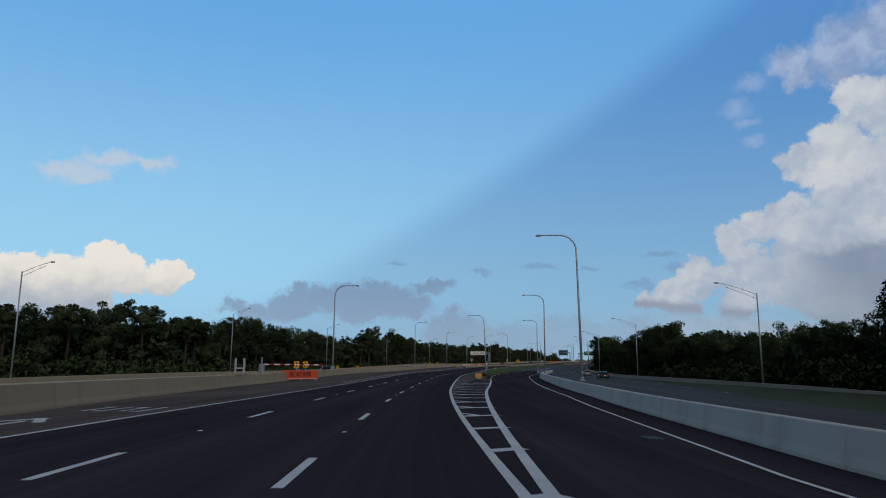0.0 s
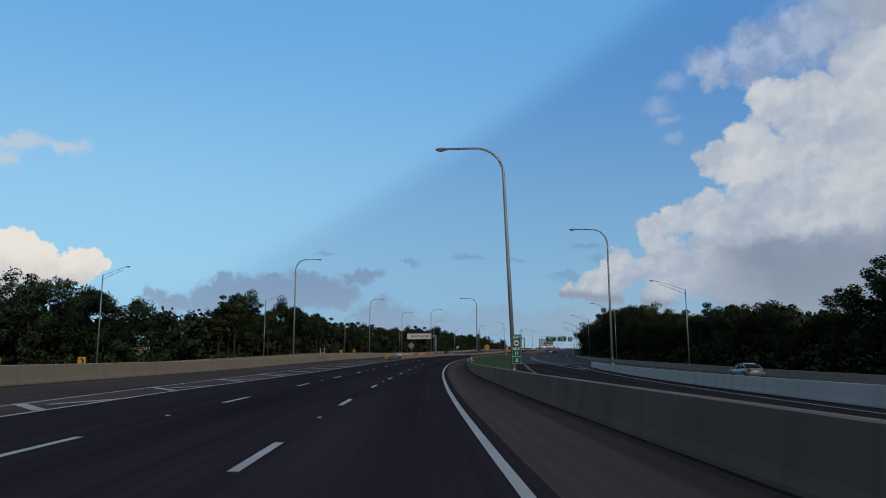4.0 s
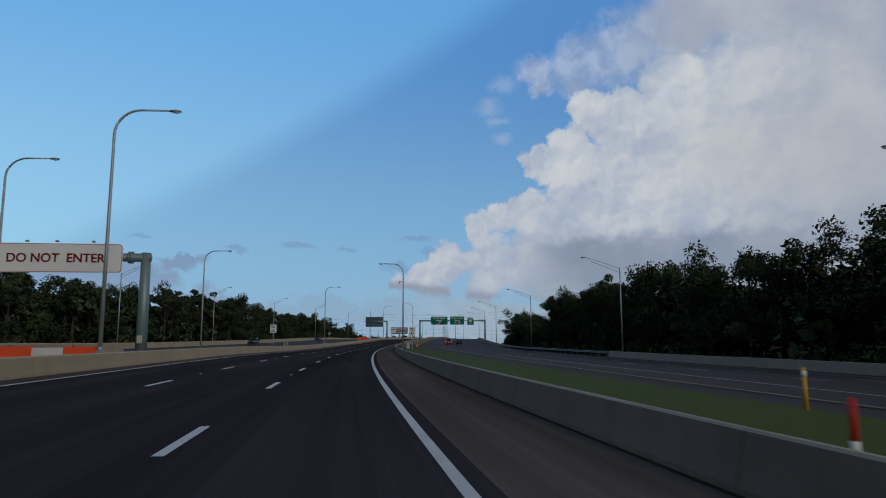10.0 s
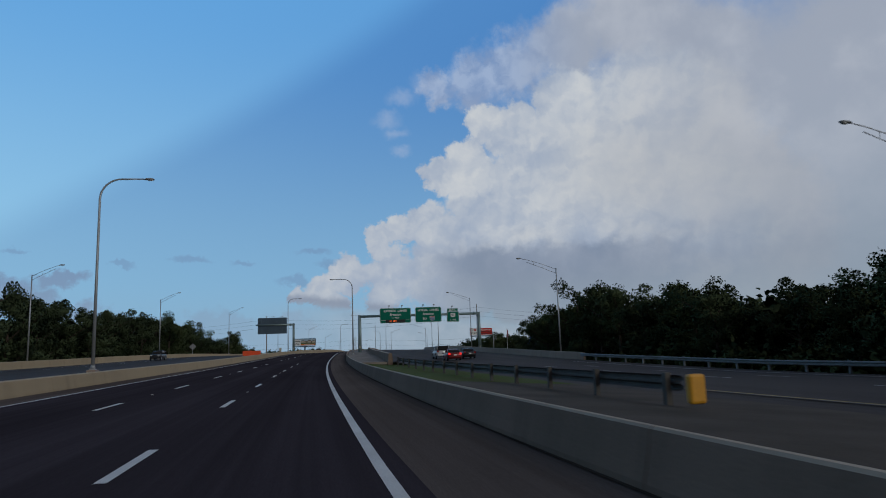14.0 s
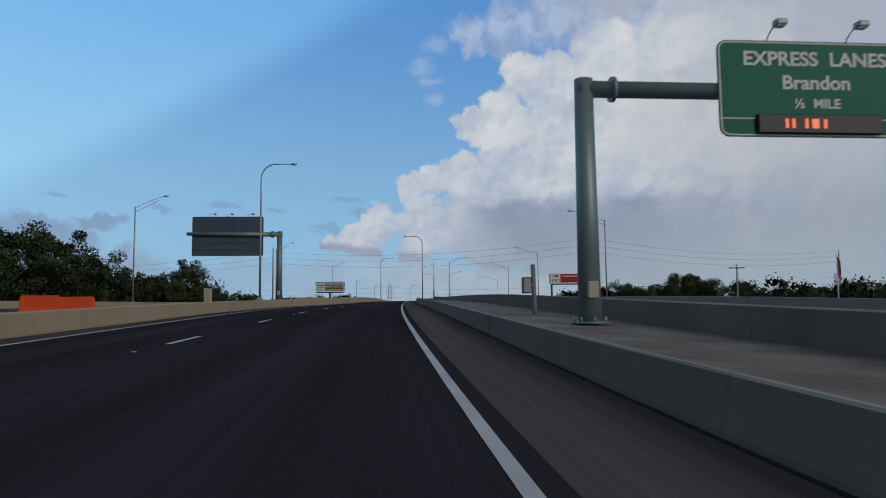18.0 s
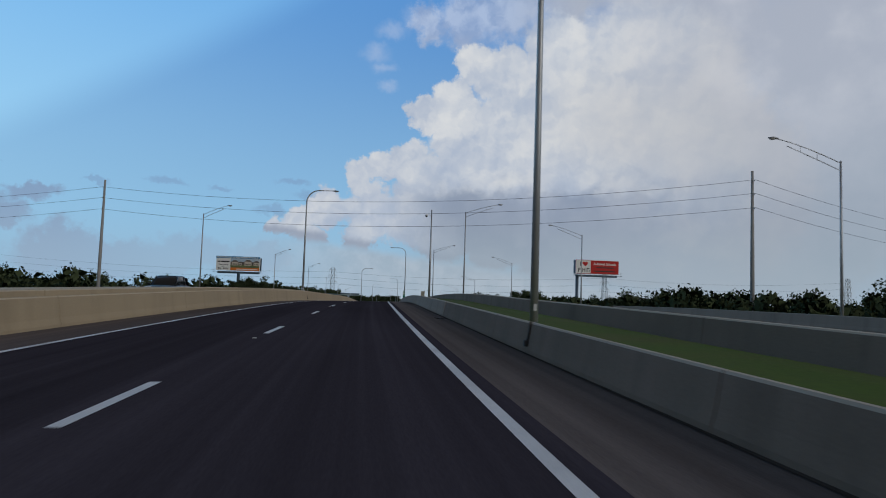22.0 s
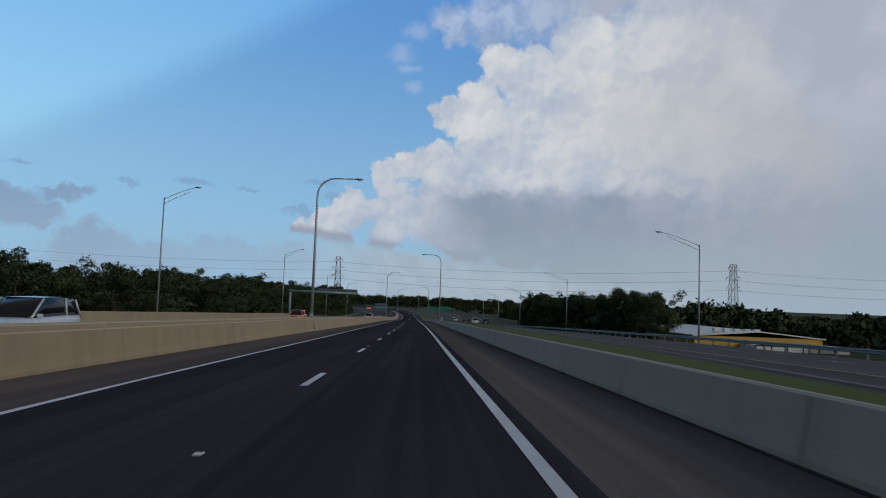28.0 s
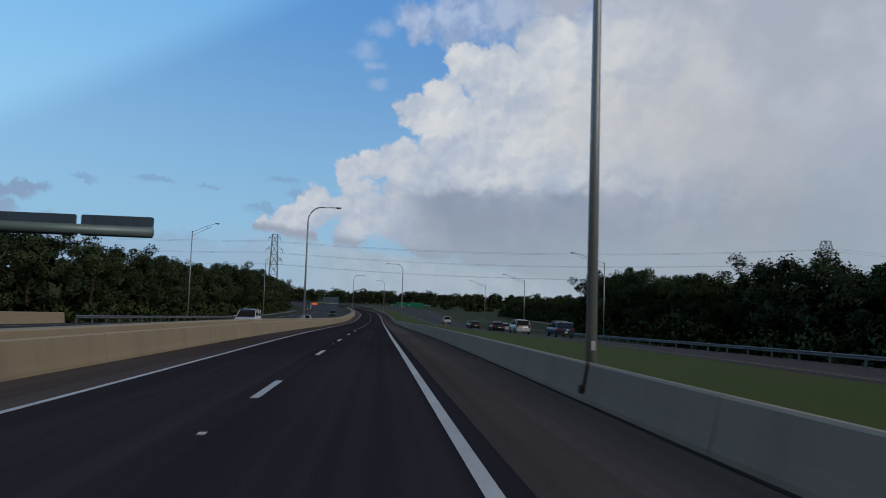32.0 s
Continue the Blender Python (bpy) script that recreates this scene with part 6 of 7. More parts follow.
def water_barrier(color, label, group):
    wb = root("water_barrier", label, "traffic barrier", group)
    bm = bmesh.new()
    prof = ((-0.28, 0), (-0.28, 0.22), (-0.12, 0.4), (-0.09, 0.95), (0.09, 0.95), (0.12, 0.4), (0.28, 0.22), (0.28, 0))
    profile_strip(bm, [[Vector((a, y, b)) for a, b in prof] for y in (-0.93, -0.9, 0.9, 0.93)], closed=True)
    bmesh.ops.recalc_face_normals(bm, faces=bm.faces[:])
    part("shell", bm, color, wb)
    for sgn in (-1, 1):
        part("hinge_lug", soft_box((0, sgn * 0.95, 0.5), (0.1, 0.08, 0.6), 0.02), color, wb)
    part("fill_cap", tube(bmesh.new(), [(0, 0.4, 0.94), (0, 0.4, 1.0)], 0.06, 10), M_BLACK, wb)
    return wb


ob_red = water_barrier(M_ORANGE, "orange plastic water-filled barrier on the road", "orange barriers")
reds = [at(588, -16.9 - 1.9 * k, 0.0, 90) @ Matrix.Diagonal((1, 1.03, 1.08, 1)) for k in range(2)]
reds += [at(346.5 + 0.3 * k, -15.4 - 1.86 * k, 0.0, 81) @ Matrix.Diagonal((1, 1, 0.86, 1)) for k in range(0, 8, 2)]
scatter(ob_red, reds)
ob_white = water_barrier(M_PALE, "white plastic water-filled barrier on the road", "white barriers")
scatter(ob_white, [at(346.5 + 0.3 * k, -15.4 - 1.86 * k, 0.0, 81) @ Matrix.Diagonal((1, 1, 0.86, 1)) for k in range(1, 8, 2)] + [at(342, -22 - 2 * k, 0, 90) for k in range(3)])

# closed entry: orange board with a gate arm and chevron plates by the turning lane
gate = root("closure_board", "long orange closure board with dark words before the barrier", "closure board")
gate.matrix_basis = at(78.0, -15.1, 0.0, 62) @ Matrix.Translation((-1.3, 0, 0)) @ Matrix.Diagonal((0.69, 1, 0.85, 1))
brd = part("board", soft_box((0, 0, 0.72), (8.4, 0.06, 1.15), 0.02), M_ORANGE, gate)
letters(brd, "lettering", "DO  NOT  ENTER", 0.62, 0, 0.62, -0.038, M_BLACK)
sheet(brd, "frame_line", -2.6, 2.6, 1.2, 1.23, -0.036, M_BLACK)
sheet(brd, "frame_line", -2.6, 2.6, 0.5, 0.53, -0.036, M_BLACK)
for k in range(14):
    sheet(brd, "white_block", -4.1 + 0.6 * k, -3.85 + 0.6 * k, 0.18, 0.28, -0.036, M_SIGNWHITE)
for x in (-3.6, 0, 3.6):
    part("stand", soft_box((x, 0.15, 0.1), (0.12, 0.7, 0.2), 0.02), M_STEEL, gate)
    part("upright", soft_box((x, 0.06, 0.7), (0.07, 0.05, 1.3), 0.01), M_STEEL, gate)


def gate_arm(label, length):
    ga = root("gate_arm", label, "gate", "gate arms")
    part("drive_box", soft_box((0, 0, 0.55), (0.45, 0.4, 1.1), 0.04), M_STEEL, ga)
    part("mast", soft_box((0, 0, 1.0), (0.12, 0.12, 1.5), 0.02), M_STEEL, ga)
    for k in range(int(length / 0.75)):
        part("arm_length", soft_box((0.6 + 0.75 * k, 0, 1.05), (0.74, 0.06, 0.13), 0.01, 1), M_SIGNRED if k % 2 else M_SIGNWHITE, ga)
    return ga


g1 = gate_arm("striped red and white gate arm on a steel drive box", 9.0)
scatter(g1, [at(67.5, -17.3, 0.75, 62), at(150, -30.0, 0.0, 40), at(262, -33.0, 0.0, 30)])


def chevron_plate(label):
    cp = root("chevron_sign", label, "chevron sign", "chevron plates")
    part("post", soft_box((0, 0.04, 0.8), (0.06, 0.06, 1.6), 0.008, 1), M_STEEL, cp)
    pl = part("plate", soft_box((0, 0, 1.5), (0.62, 0.02, 0.76), 0.008, 1), M_SIGNYEL, cp)
    for sz in (1, -1):
        flat_shape(pl, "arrow", [(-0.16, 1.5 + sz * 0.3), (0.0, 1.5 + sz * 0.3), (0.2, 1.5), (0.04, 1.5)], -0.014, M_BLACK)
    return cp


ch = chevron_plate("yellow plate with a black chevron at the closed gate")
scatter(ch, [at(78.5, -16.6, 0.2, 30), at(87.0, -17.6, 0.2, 30), at(176, -33.5, 0.6, 20), at(181, -29.5, 0.6, 20), at(290, -29.0, 0.3, 10), at(300, -28.0, 0.3, 10)])

# crossing supports on the middle barrier
hs = root("crossing_post", "pair of short steel channel posts on the barrier", "gate post", "gate posts")
for x in (-0.35, 0.35):
    part("channel", soft_box((x, 0, 0.65), (0.14, 0.2, 1.3), 0.015), M_STEEL, hs)
part("cross_piece", soft_box((0, 0, 0.5), (0.7, 0.12, 0.12), 0.015), M_STEEL, hs)
part("foot", soft_box((0, 0, 0.06), (1.1, 0.4, 0.12), 0.02), M_CONC, hs)
scatter(hs, [at(56.5, -15.9, 0.92), at(440, -17.5, 0.5) @ Matrix.Diagonal((0.85, 0.85, 0.85, 1)), at(240, -21.2, 0.9)])

# drain inlets in the shoulder
dg = root("drain_inlet", "dark stained drain inlet at the foot of the barrier", "drain", "drain inlets")
part("frame", soft_box((0, 0, 0.004), (0.5, 0.9, 0.012), 0.003, 1), M_DARKBROWN, dg)
for k in range(9):
    part("slot", soft_box((0, -0.36 + 0.09 * k, 0.008), (0.40, 0.045, 0.012), 0.002, 1), M_BLACK, dg)
scatter(dg, [at(s, float(WALL_R(s)) - 0.3, 0.004) for s in (163, 230, 281, 414, 505, 610, 700, 900)] + [at(18, 5.9, 0.0), at(930, float(WALL_L(930)) + 0.6, 0.004), at(560, float(WALL_L(560)) + 0.6, 0.004)])

# reflective studs between the dashes
st = root("road_stud", "small white reflective stud on the asphalt", "road stud", "road studs")
part("housing", soft_box((0, 0, 0.01), (0.1, 0.1, 0.018), 0.008, 1), M_PALE, st)
studs = [at(17.1 + 24.38 * k, float(LINE_1(17.1 + 24.38 * k)), 0.002) for k in range(21)] + [at(17.1 + 24.38 * k, float(LINE_2(17.1 + 24.38 * k)), 0.002) for k in range(21)]
studs += [at(540.2 + 24.66 * k, float(LINE_2(540.2 + 24.66 * k)), 0.002) for k in range(20)]
scatter(st, studs)


# ---- power lines ----
def utility_pole(label, height, arms, radius=0.3):
    up = root("utility_pole", label, "utility pole", "utility poles")
    part("pole", tube(bmesh.new(), [(0, 0, -7), (0, 0, height * 0.4), (0, 0, height)], [radius * 1.2, radius, radius * 0.6], 12), M_WOODPOLE, up, smooth=True)
    for z, reach in arms:
        part("insulator", tube(bmesh.new(), [(0, -radius * 0.5, z), (0, -reach * 0.6, z - 0.02), (0, -reach, z + 0.08)], [0.05, 0.07, 0.05], 8), M_STEEL, up)
    return up


LV = (20.4, 18.3, 16.1)
pR = utility_pole("tall concrete utility pole with line insulators", 22.0, [(z, 0.9) for z in LV])
pR.matrix_basis = at(773, 57.4, 0.0, 0, False)
pL = utility_pole("tall concrete utility pole beyond the opposite lanes", 22.0, [(z, 0.9) for z in LV])
pL.matrix_basis = at(808.5, -54.6, 0.0, 0, False)
pF = utility_pole("distant concrete utility pole by the trees", 20.0, [(z, 0.9) for z in LV])
pF.matrix_basis = at(830, 170.0, 0.0, 0, False)
pG = utility_pole("distant concrete utility pole beyond the woods", 20.0, [(z, 0.9) for z in LV])
pG.matrix_basis = at(850, -190.0, 0.0, 0, False)


def wire(a, b, sag, label="thin dark overhead wire"):
    a, b = Vector(a), Vector(b)
    pts = []
    for k in range(17):
        f = k / 16
        p = a.lerp(b, f)
        p.z -= 4 * sag * f * (1 - f)
        pts.append(p)
    bm = tube(bmesh.new(), pts, 0.028, 5)
    w = new("power_wire", finish("power_wire", bm, M_WIRE))
    return tagged(w, label, "wire", "power wires")


for z in LV:
    pts = [m.matrix_basis @ Vector((0, -0.9, z + 0.08)) for m in (pG, pL, pR, pF)]
    for a, b in zip(pts, pts[1:]):
        wire(a, b, 3.2)


def lattice_tower(label, height, base, wires=True):
    """Four-legged transmission tower of angle bars with three pairs of arms."""
    tw = root("lattice_tower", label, "transmission tower", "transmission towers")
    lv = np.linspace(0, 1, 9)

    def half(f):
        return base / 2 * (1 - f) ** 1.2 * 0.5 + base * 0.2
    for sx in (-1, 1):
        for sy in (-1, 1):
            part("leg", tube(bmesh.new(), [(sx * half(f), sy * half(f), height * f) for f in lv], 0.16, 5), M_STEEL, tw)
    for a, b in zip(lv, lv[1:]):
        for sx, sy, tx, ty in ((-1, -1, 1, -1), (1, -1, 1, 1), (1, 1, -1, 1), (-1, 1, -1, -1)):
            part("brace", tube(bmesh.new(), [(sx * half(a), sy * half(a), height * a), (tx * half(b), ty * half(b), height * b)], 0.09, 4), M_STEEL, tw)
            part("brace", tube(bmesh.new(), [(tx * half(a), ty * half(a), height * a), (sx * half(b), sy * half(b), height * b)], 0.09, 4), M_STEEL, tw)
            part("cross_bar", tube(bmesh.new(), [(sx * half(b), sy * half(b), height * b), (tx * half(b), ty * half(b), height * b)], 0.08, 4), M_STEEL, tw)
    for f in (0.68, 0.82, 0.96):
        for sx in (-1, 1):
            r = base * (0.62 if f < 0.9 else 0.45)
            bm = bmesh.new()
            tube(bm, [(sx * half(f), 0, height * f), (sx * r, 0, height * f - 0.2)], 0.12, 4)
            tube(bm, [(sx * half(f), 0, height * (f + 0.04)), (sx * r, 0, height * f - 0.2)], 0.09, 4)
            arm = part("arm", bm, M_STEEL, tw)
            part("insulator", tube(bmesh.new(), [(sx * r, 0, height * f - 0.2), (sx * r, 0, height * f - 1.8)], 0.13, 6), M_PALE, arm)
    return tw


tA = lattice_tower("tall grey lattice transmission tower behind the trees", 40.0, 6.5)
tA.matrix_basis = Matrix.Translation((-159.0, 1308.0, -6.0))
tB = lattice_tower("grey lattice transmission tower beyond the woods", 40.0, 6.5)
tB.matrix_basis = Matrix.Translation((72.0, 1216.0, -6.5))
tC = copy_thing(tB, Matrix.Translation(P(1500, -330.0, 0, False)))
tD = copy_thing(tB, Matrix.Translation(P(1250, 420.0, 0, False)))
for f in (0.68, 0.82, 0.96):
    for sx in (-1, 1):
        r = 4.0 * sx
        z = 40.0 * f - 1.9
        pa, pb = tA.matrix_basis @ Vector((0, r, z)), tB.matrix_basis @ Vector((0, r, z))
        wire(pa, pb, 4.0)
        wire(pa, tC.matrix_basis @ Vector((0, r, z)), 4.0)
        wire(pb, tD.matrix_basis @ Vector((0, r, z)), 4.0)

# ---- metal building below the road, and the far roadside bits ----
wh = root("warehouse", "low metal building with ochre walls and a pale sheet roof", "building")
wh.matrix_basis = at(1014, 70.5, -5.2, 0, False)
part("wall", soft_box((0, 0, 2.5), (27, 40, 5.0), 0.05), M_OCHRE, wh)
bm = bmesh.new()
profile_strip(bm, [[Vector((x, y, z)) for x, z in ((-13.9, 4.9), (-13.9, 5.15), (0, 6.3), (13.9, 5.15), (13.9, 4.9), (0, 6.05))] for y in (-20.4, 20.4)], closed=True)
bmesh.ops.recalc_face_normals(bm, faces=bm.faces[:])
rf = part("roof", bm, M_SHEET, wh)
for k in range(5):
    part("roof_vent", soft_box((-7.0 + 2.2 * k, -15.5, 6.15), (1.2, 1.2, 0.7), 0.05), M_SHEET, rf)
ann = part("annex", soft_box((5.5, -23.5, 1.9), (19, 6.6, 3.8), 0.04), M_SHEET, wh, "pale sheet-metal side building")
for k in range(7):
    part("frame_post", soft_box((-4.0 + 3.16 * k, -26.86, 1.9), (0.2, 0.1, 3.8), 0.01, 1), M_BLACK, ann)
part("eaves_bar", soft_box((5.5, -26.9, 3.75), (19.2, 0.16, 0.25), 0.02), M_BLACK, ann)
for k in range(6):
    part("wall_panel", soft_box((-13.56, -16.5 + 6.6 * k, 2.3), (0.08, 6.0, 4.2), 0.02), M_OCHRE, wh)

lb = root("low_building", "low tan building with a white fascia beyond the opposite lanes", "building")
lb.matrix_basis = at(309, -88, 0, 30, False) @ Matrix.Translation((0, 0, -2.0 - float(np.interp(309, LS, LZ)) + float(NATURAL(309)) + 2.0))
part("wall", soft_box((0, 0, 2.2), (16, 9, 4.4), 0.04), M_TAN, lb)
part("fascia", soft_box((0, -0.25, 4.75), (16.6, 9.4, 0.9), 0.04), M_PALE, lb, "white fascia band")
part("roof", soft_box((0, 0, 5.32), (17.2, 10, 0.24), 0.04), M_BLACK, lb, "dark flat roof edge")
part("door", soft_box((-3.5, -4.52, 1.1), (1.1, 0.08, 2.2), 0.02), M_ALU, lb)
for x in (1.0, 4.0):
    part("window", soft_box((x, -4.52, 1.9), (1.6, 0.08, 1.3), 0.02), M_CARGLASS, lb)

fig = root("inflatable_figure", "tall blue fabric-covered shape standing beyond the parapet", "roadside figure")
fig.matrix_basis = at(614, 53.0, -3.6, 0, False)
bm = bmesh.new()
for cx, cz, rx, rz in ((0, 1.6, 1.25, 1.8), (0, 3.6, 1.15, 1.5), (0.05, 5.0, 0.8, 0.9), (0.05, 5.75, 0.45, 0.4), (-0.85, 3.3, 0.5, 1.3), (0.85, 3.3, 0.45, 1.2)):
    bmesh.ops.create_uvsphere(bm, u_segments=14, v_segments=10, radius=1.0, matrix=Matrix.Translation((cx, 0, cz)) @ Matrix.Diagonal((rx, rx * 0.8, rz, 1)))
for vert in bm.verts:
    vert.co += vert.co.normalized() * 0.12 * noise.noise(vert.co * 1.3)
part("body", bm, M_BLUETARP, fig, smooth=True)
fp = root("flag_pole", "tall white flagpole with a hanging striped flag", "flagpole")
fp.matrix_basis = at(618, 47.0, -4.0, 0, False)
part("pole", tube(bmesh.new(), [(0, 0, 0), (0, 0, 9.0)], [0.07, 0.04], 8), M_SIGNWHITE, fp)
bm = bmesh.new()
profile_strip(bm, [[Vector((0.05 + 0.38 * f * (1 - 0.3 * g), 0.08 * math.sin(9 * f + 3 * g), 8.8 - 2.0 * g - 0.5 * f)) for f in (0, 0.25, 0.5, 0.75, 1)] for g in (0, 0.25, 0.5, 0.75, 1)])
part("flag", bm, M_FLAGRED, fp, "faded striped cloth flag")
lot = utility_pole("thin wooden utility pole with a cross arm beyond the parapet", 8.0, [(7.4, 0.6), (6.6, 0.6)], 0.12)
lot.matrix_basis = at(640, 47.0, -3.0, 0, False)
part("cross_arm", soft_box((0, 0, 7.5), (2.2, 0.12, 0.14), 0.01), M_BARK, lot)
scatter(lot, [at(640, 47.0, -3.0, 0, False), at(690, 62.0, -4, 0, False), at(742, 66, -4, 0, False), at(730, -66, -3, 0, False), at(880, 74, -4, 0, False)])


# ---- vegetation ----
rng = np.random.default_rng(7)


def leaf_quads(centres, radii, count, size, squash=0.8, seed=1, whole=False):
    """Many small leaf clumps scattered through round masses; returns vertex and face arrays."""
    r = np.random.default_rng(seed)
    centres, radii = np.asarray(centres, float), np.asarray(radii, float)
    idx = np.repeat(np.arange(len(centres)), count)
    n = len(idx)
    d = r.normal(size=(n, 3))
    d /= np.linalg.norm(d, axis=1)[:, None]
    rad = radii[idx] * (0.4 + 0.72 * r.random(n) ** 0.8)
    p = centres[idx] + d * rad[:, None] * np.array([1, 1, squash])
    a = r.normal(size=(n, 3))
    a /= np.linalg.norm(a, axis=1)[:, None]
    b = np.cross(a, r.normal(size=(n, 3)))
    b /= np.linalg.norm(b, axis=1)[:, None]
    sz = size * (0.55 + 0.9 * r.random(n))[:, None]
    c = np.cross(a, b) * sz * 0.25
    q = np.stack([p - a * sz, p - b * sz * 0.55 + c, p + a * sz, p + b * sz * 0.6 + c], 1)
    away = np.zeros((n, 3))
    if whole:
        away = p - centres.mean(0)
        away /= np.linalg.norm(away, axis=1)[:, None] + 1e-6
    nrm = d * np.array([0.7, 0.7, 0.9]) + 0.8 * away + 0.18 * r.normal(size=(n, 3)) + np.array([0, 0, 0.2])
    nrm /= np.linalg.norm(nrm, axis=1)[:, None]
    face = np.cross(q[:, 1] - q[:, 0], q[:, 2] - q[:, 0])
    turned = (face * nrm).sum(1) < 0
    q[turned] = q[turned][:, ::-1]
    return q.reshape(-1, 3), np.arange(n * 4).reshape(-1, 4), np.repeat(nrm, 4, 0)


def leaf_mesh(name, arrays, mat):
    vs, fs, ns, off = [], [], [], 0
    for v, f, n in arrays:
        vs.append(v)
        fs.append(f + off)
        ns.append(n)
        off += len(v)
    me = bpy.data.meshes.new(name)
    me.from_pydata(np.concatenate(vs).tolist(), [], np.concatenate(fs).tolist())
    me.materials.append(mat)
    me.shade_smooth()
    me.normals_split_custom_set(np.concatenate(ns))
    return me


def limb_paths(r, h, spread, n, z0):
    out = []
    for k in range(n):
        a = 2 * math.pi * (k + r.random() * 0.7) / n
        z = h * (z0 + (0.85 - z0) * r.random())
        e = spread * (0.55 + 0.45 * r.random())
        out.append(((0, 0, z * 0.8), (math.cos(a) * e * 0.5, math.sin(a) * e * 0.5, z), (math.cos(a) * e, math.sin(a) * e, z + 0.09 * h)))
    return out


def tree(kind, label, h, spread, seed, mat, group, leaves=170, size=0.155):
    r = np.random.default_rng(seed)
    t = root("tree", label, "tree", group)
    z0 = {"broad": 0.22, "pine": 0.52, "airy": 0.35}[kind]
    lean = r.normal(size=2) * 0.02 * h
    bm = tube(bmesh.new(), [(0, 0, -0.6), (lean[0] * 0.3, lean[1] * 0.3, h * 0.35), (lean[0], lean[1], h * 0.8), (lean[0], lean[1], h * 0.95)], [h * 0.022, h * 0.017, h * 0.008, h * 0.003], 9)
    part("trunk", bm, M_BARK, t, smooth=True)
    paths = limb_paths(r, h, spread, 9 if kind != "pine" else 12, z0)
    bm = bmesh.new()
    for pth in paths:
        tube(bm, pth, [h * 0.008, h * 0.005, h * 0.002], 5)
    part("branchwork", bm, M_BARK, t)
    cs, rs = [], []
    for pth in paths:
        for f in (0.55, 0.8, 1.0):
            q = Vector(pth[1]).lerp(Vector(pth[2]), (f - 0.5) * 2)
            cs.append((q.x + r.normal() * 0.4, q.y + r.normal() * 0.4, q.z + r.normal() * 0.4 + 0.4))
            rs.append((0.085 if kind != "pine" else 0.06) * h * (0.7 + 0.6 * r.random()))
    for k in range({"broad": 20, "pine": 9, "airy": 7}[kind]):
        a, f = r.random() * 2 * math.pi, r.random()
        e = spread * (1 - f) ** 0.6 * 0.75 * r.random() ** 0.5
        cs.append((math.cos(a) * e, math.sin(a) * e, h * (z0 + 0.1 + (0.86 - z0) * f)))
        rs.append((0.115 if kind == "broad" else 0.075) * h * (0.7 + 0.6 * r.random()))
    cs.append((lean[0], lean[1], h * 0.93))
    rs.append(0.07 * h)
    me = leaf_mesh("crown", [leaf_quads(cs, rs, leaves, size, 0.75 if kind != "pine" else 0.5, seed, True)], mat)
    ob = new("crown", me)
    ob.parent = t
    return t


TREES = [tree("broad", "dense dark green oak in the roadside woods", 12.0, 5.2, 11, M_LEAF, "roadside trees"),
         tree("broad", "dense dark green oak with an uneven crown", 12.0, 5.6, 12, M_LEAF, "roadside trees"),
         tree("broad", "leafy roadside tree with a slightly lighter crown", 12.0, 4.8, 13, M_LEAF_LIGHT, "roadside trees"),
         tree("broad", "broad dark roadside tree", 12.0, 6.0, 14, M_LEAF, "roadside trees", 170)]
PINES = [tree("pine", "tall dark pine with a bare trunk and clumped needles", 12.0, 3.0, 21, M_NEEDLE, "roadside pines", 150, 0.15),
         tree("pine", "tall pine with an open ragged crown", 12.0, 2.6, 22, M_NEEDLE, "roadside pines", 150, 0.15)]
AIRY = tree("airy", "open-crowned tree with visible branches against the sky", 12.0, 5.4, 31, M_LEAF_LIGHT, "open trees", 130, 0.17)

SKY_L = tab((-60, 10), (90, 10.5), (130, 12.5), (187, 13.5), (225, 12.6), (250, 12), (258, 9), (268, 5), (280, 6.5), (288, 15), (294, 16.3), (335, 15.5), (380, 12.6), (440, 12.6), (480, 13), (512, 14.5), (540, 13.4), (577, 11.4),
            (600, 10.6), (616, 11.4), (650, 9.2), (675, 6.2), (695, 4.2), (722, 2.2), (800, 2.2), (860, 5), (884, 6.2), (915, 6.5), (940, 6.2), (1000, 8.2), (1025, 8.8), (1126, 11), (1145, 12.5), (1213, 13.5), (1285, 11), (1400, 11))
SKY_R = tab((-60, 13), (20, 13.5), (67, 12), (85, 7.4), (108, 7), (139, 8.8), (165, 11), (190, 10.4), (202, 7), (220, 7.8), (240, 8.9), (255, 9), (282, 10.5), (314, 12.8), (330, 12.8), (340, 11.6), (360, 11.4), (400, 11.3), (440, 10.8),
            (450, 11.0), (457, 10), (463, 8.5), (470, 6), (490, 6.5), (524, 9), (535, 8.3), (570, 6), (577, 4), (600, 2.6), (850, 1.5), (870, 3), (890, 5), (905, 7), (943, 5), (967, 7.6), (1000, 7.6), (1054, 8.4), (1098, 10.6), (1137, 11), (1160, 8), (1400, 8))
LEFT_U = tab((-60, -61), (300, -57), (400, -53), (600, -47), (720, -42), (900, -39), (1400, -38))
RIGHT_U = tab((-60, 46.5), (90, 46), (300, 42.5), (460, 38.5), (520, 40), (600, 44), (900, 44), (1000, 41.5), (1118, 42.5), (1136, 54.5), (1400, 56))


def ground_height(s, u):
    nat, lo, hi = float(NATURAL(s)), float(WALL_OUT(s)) - 1.5, float(WALL_LOCAL(s)) + 1.5
    edge = lo if u < 0 else hi
    d = abs(u - edge)
    return max(nat, float(np.interp(s, LS, LZ)) - 0.35 + float(crown(s, edge)) - max(0, d - 1) * 0.42)


placed, used = 0, set()


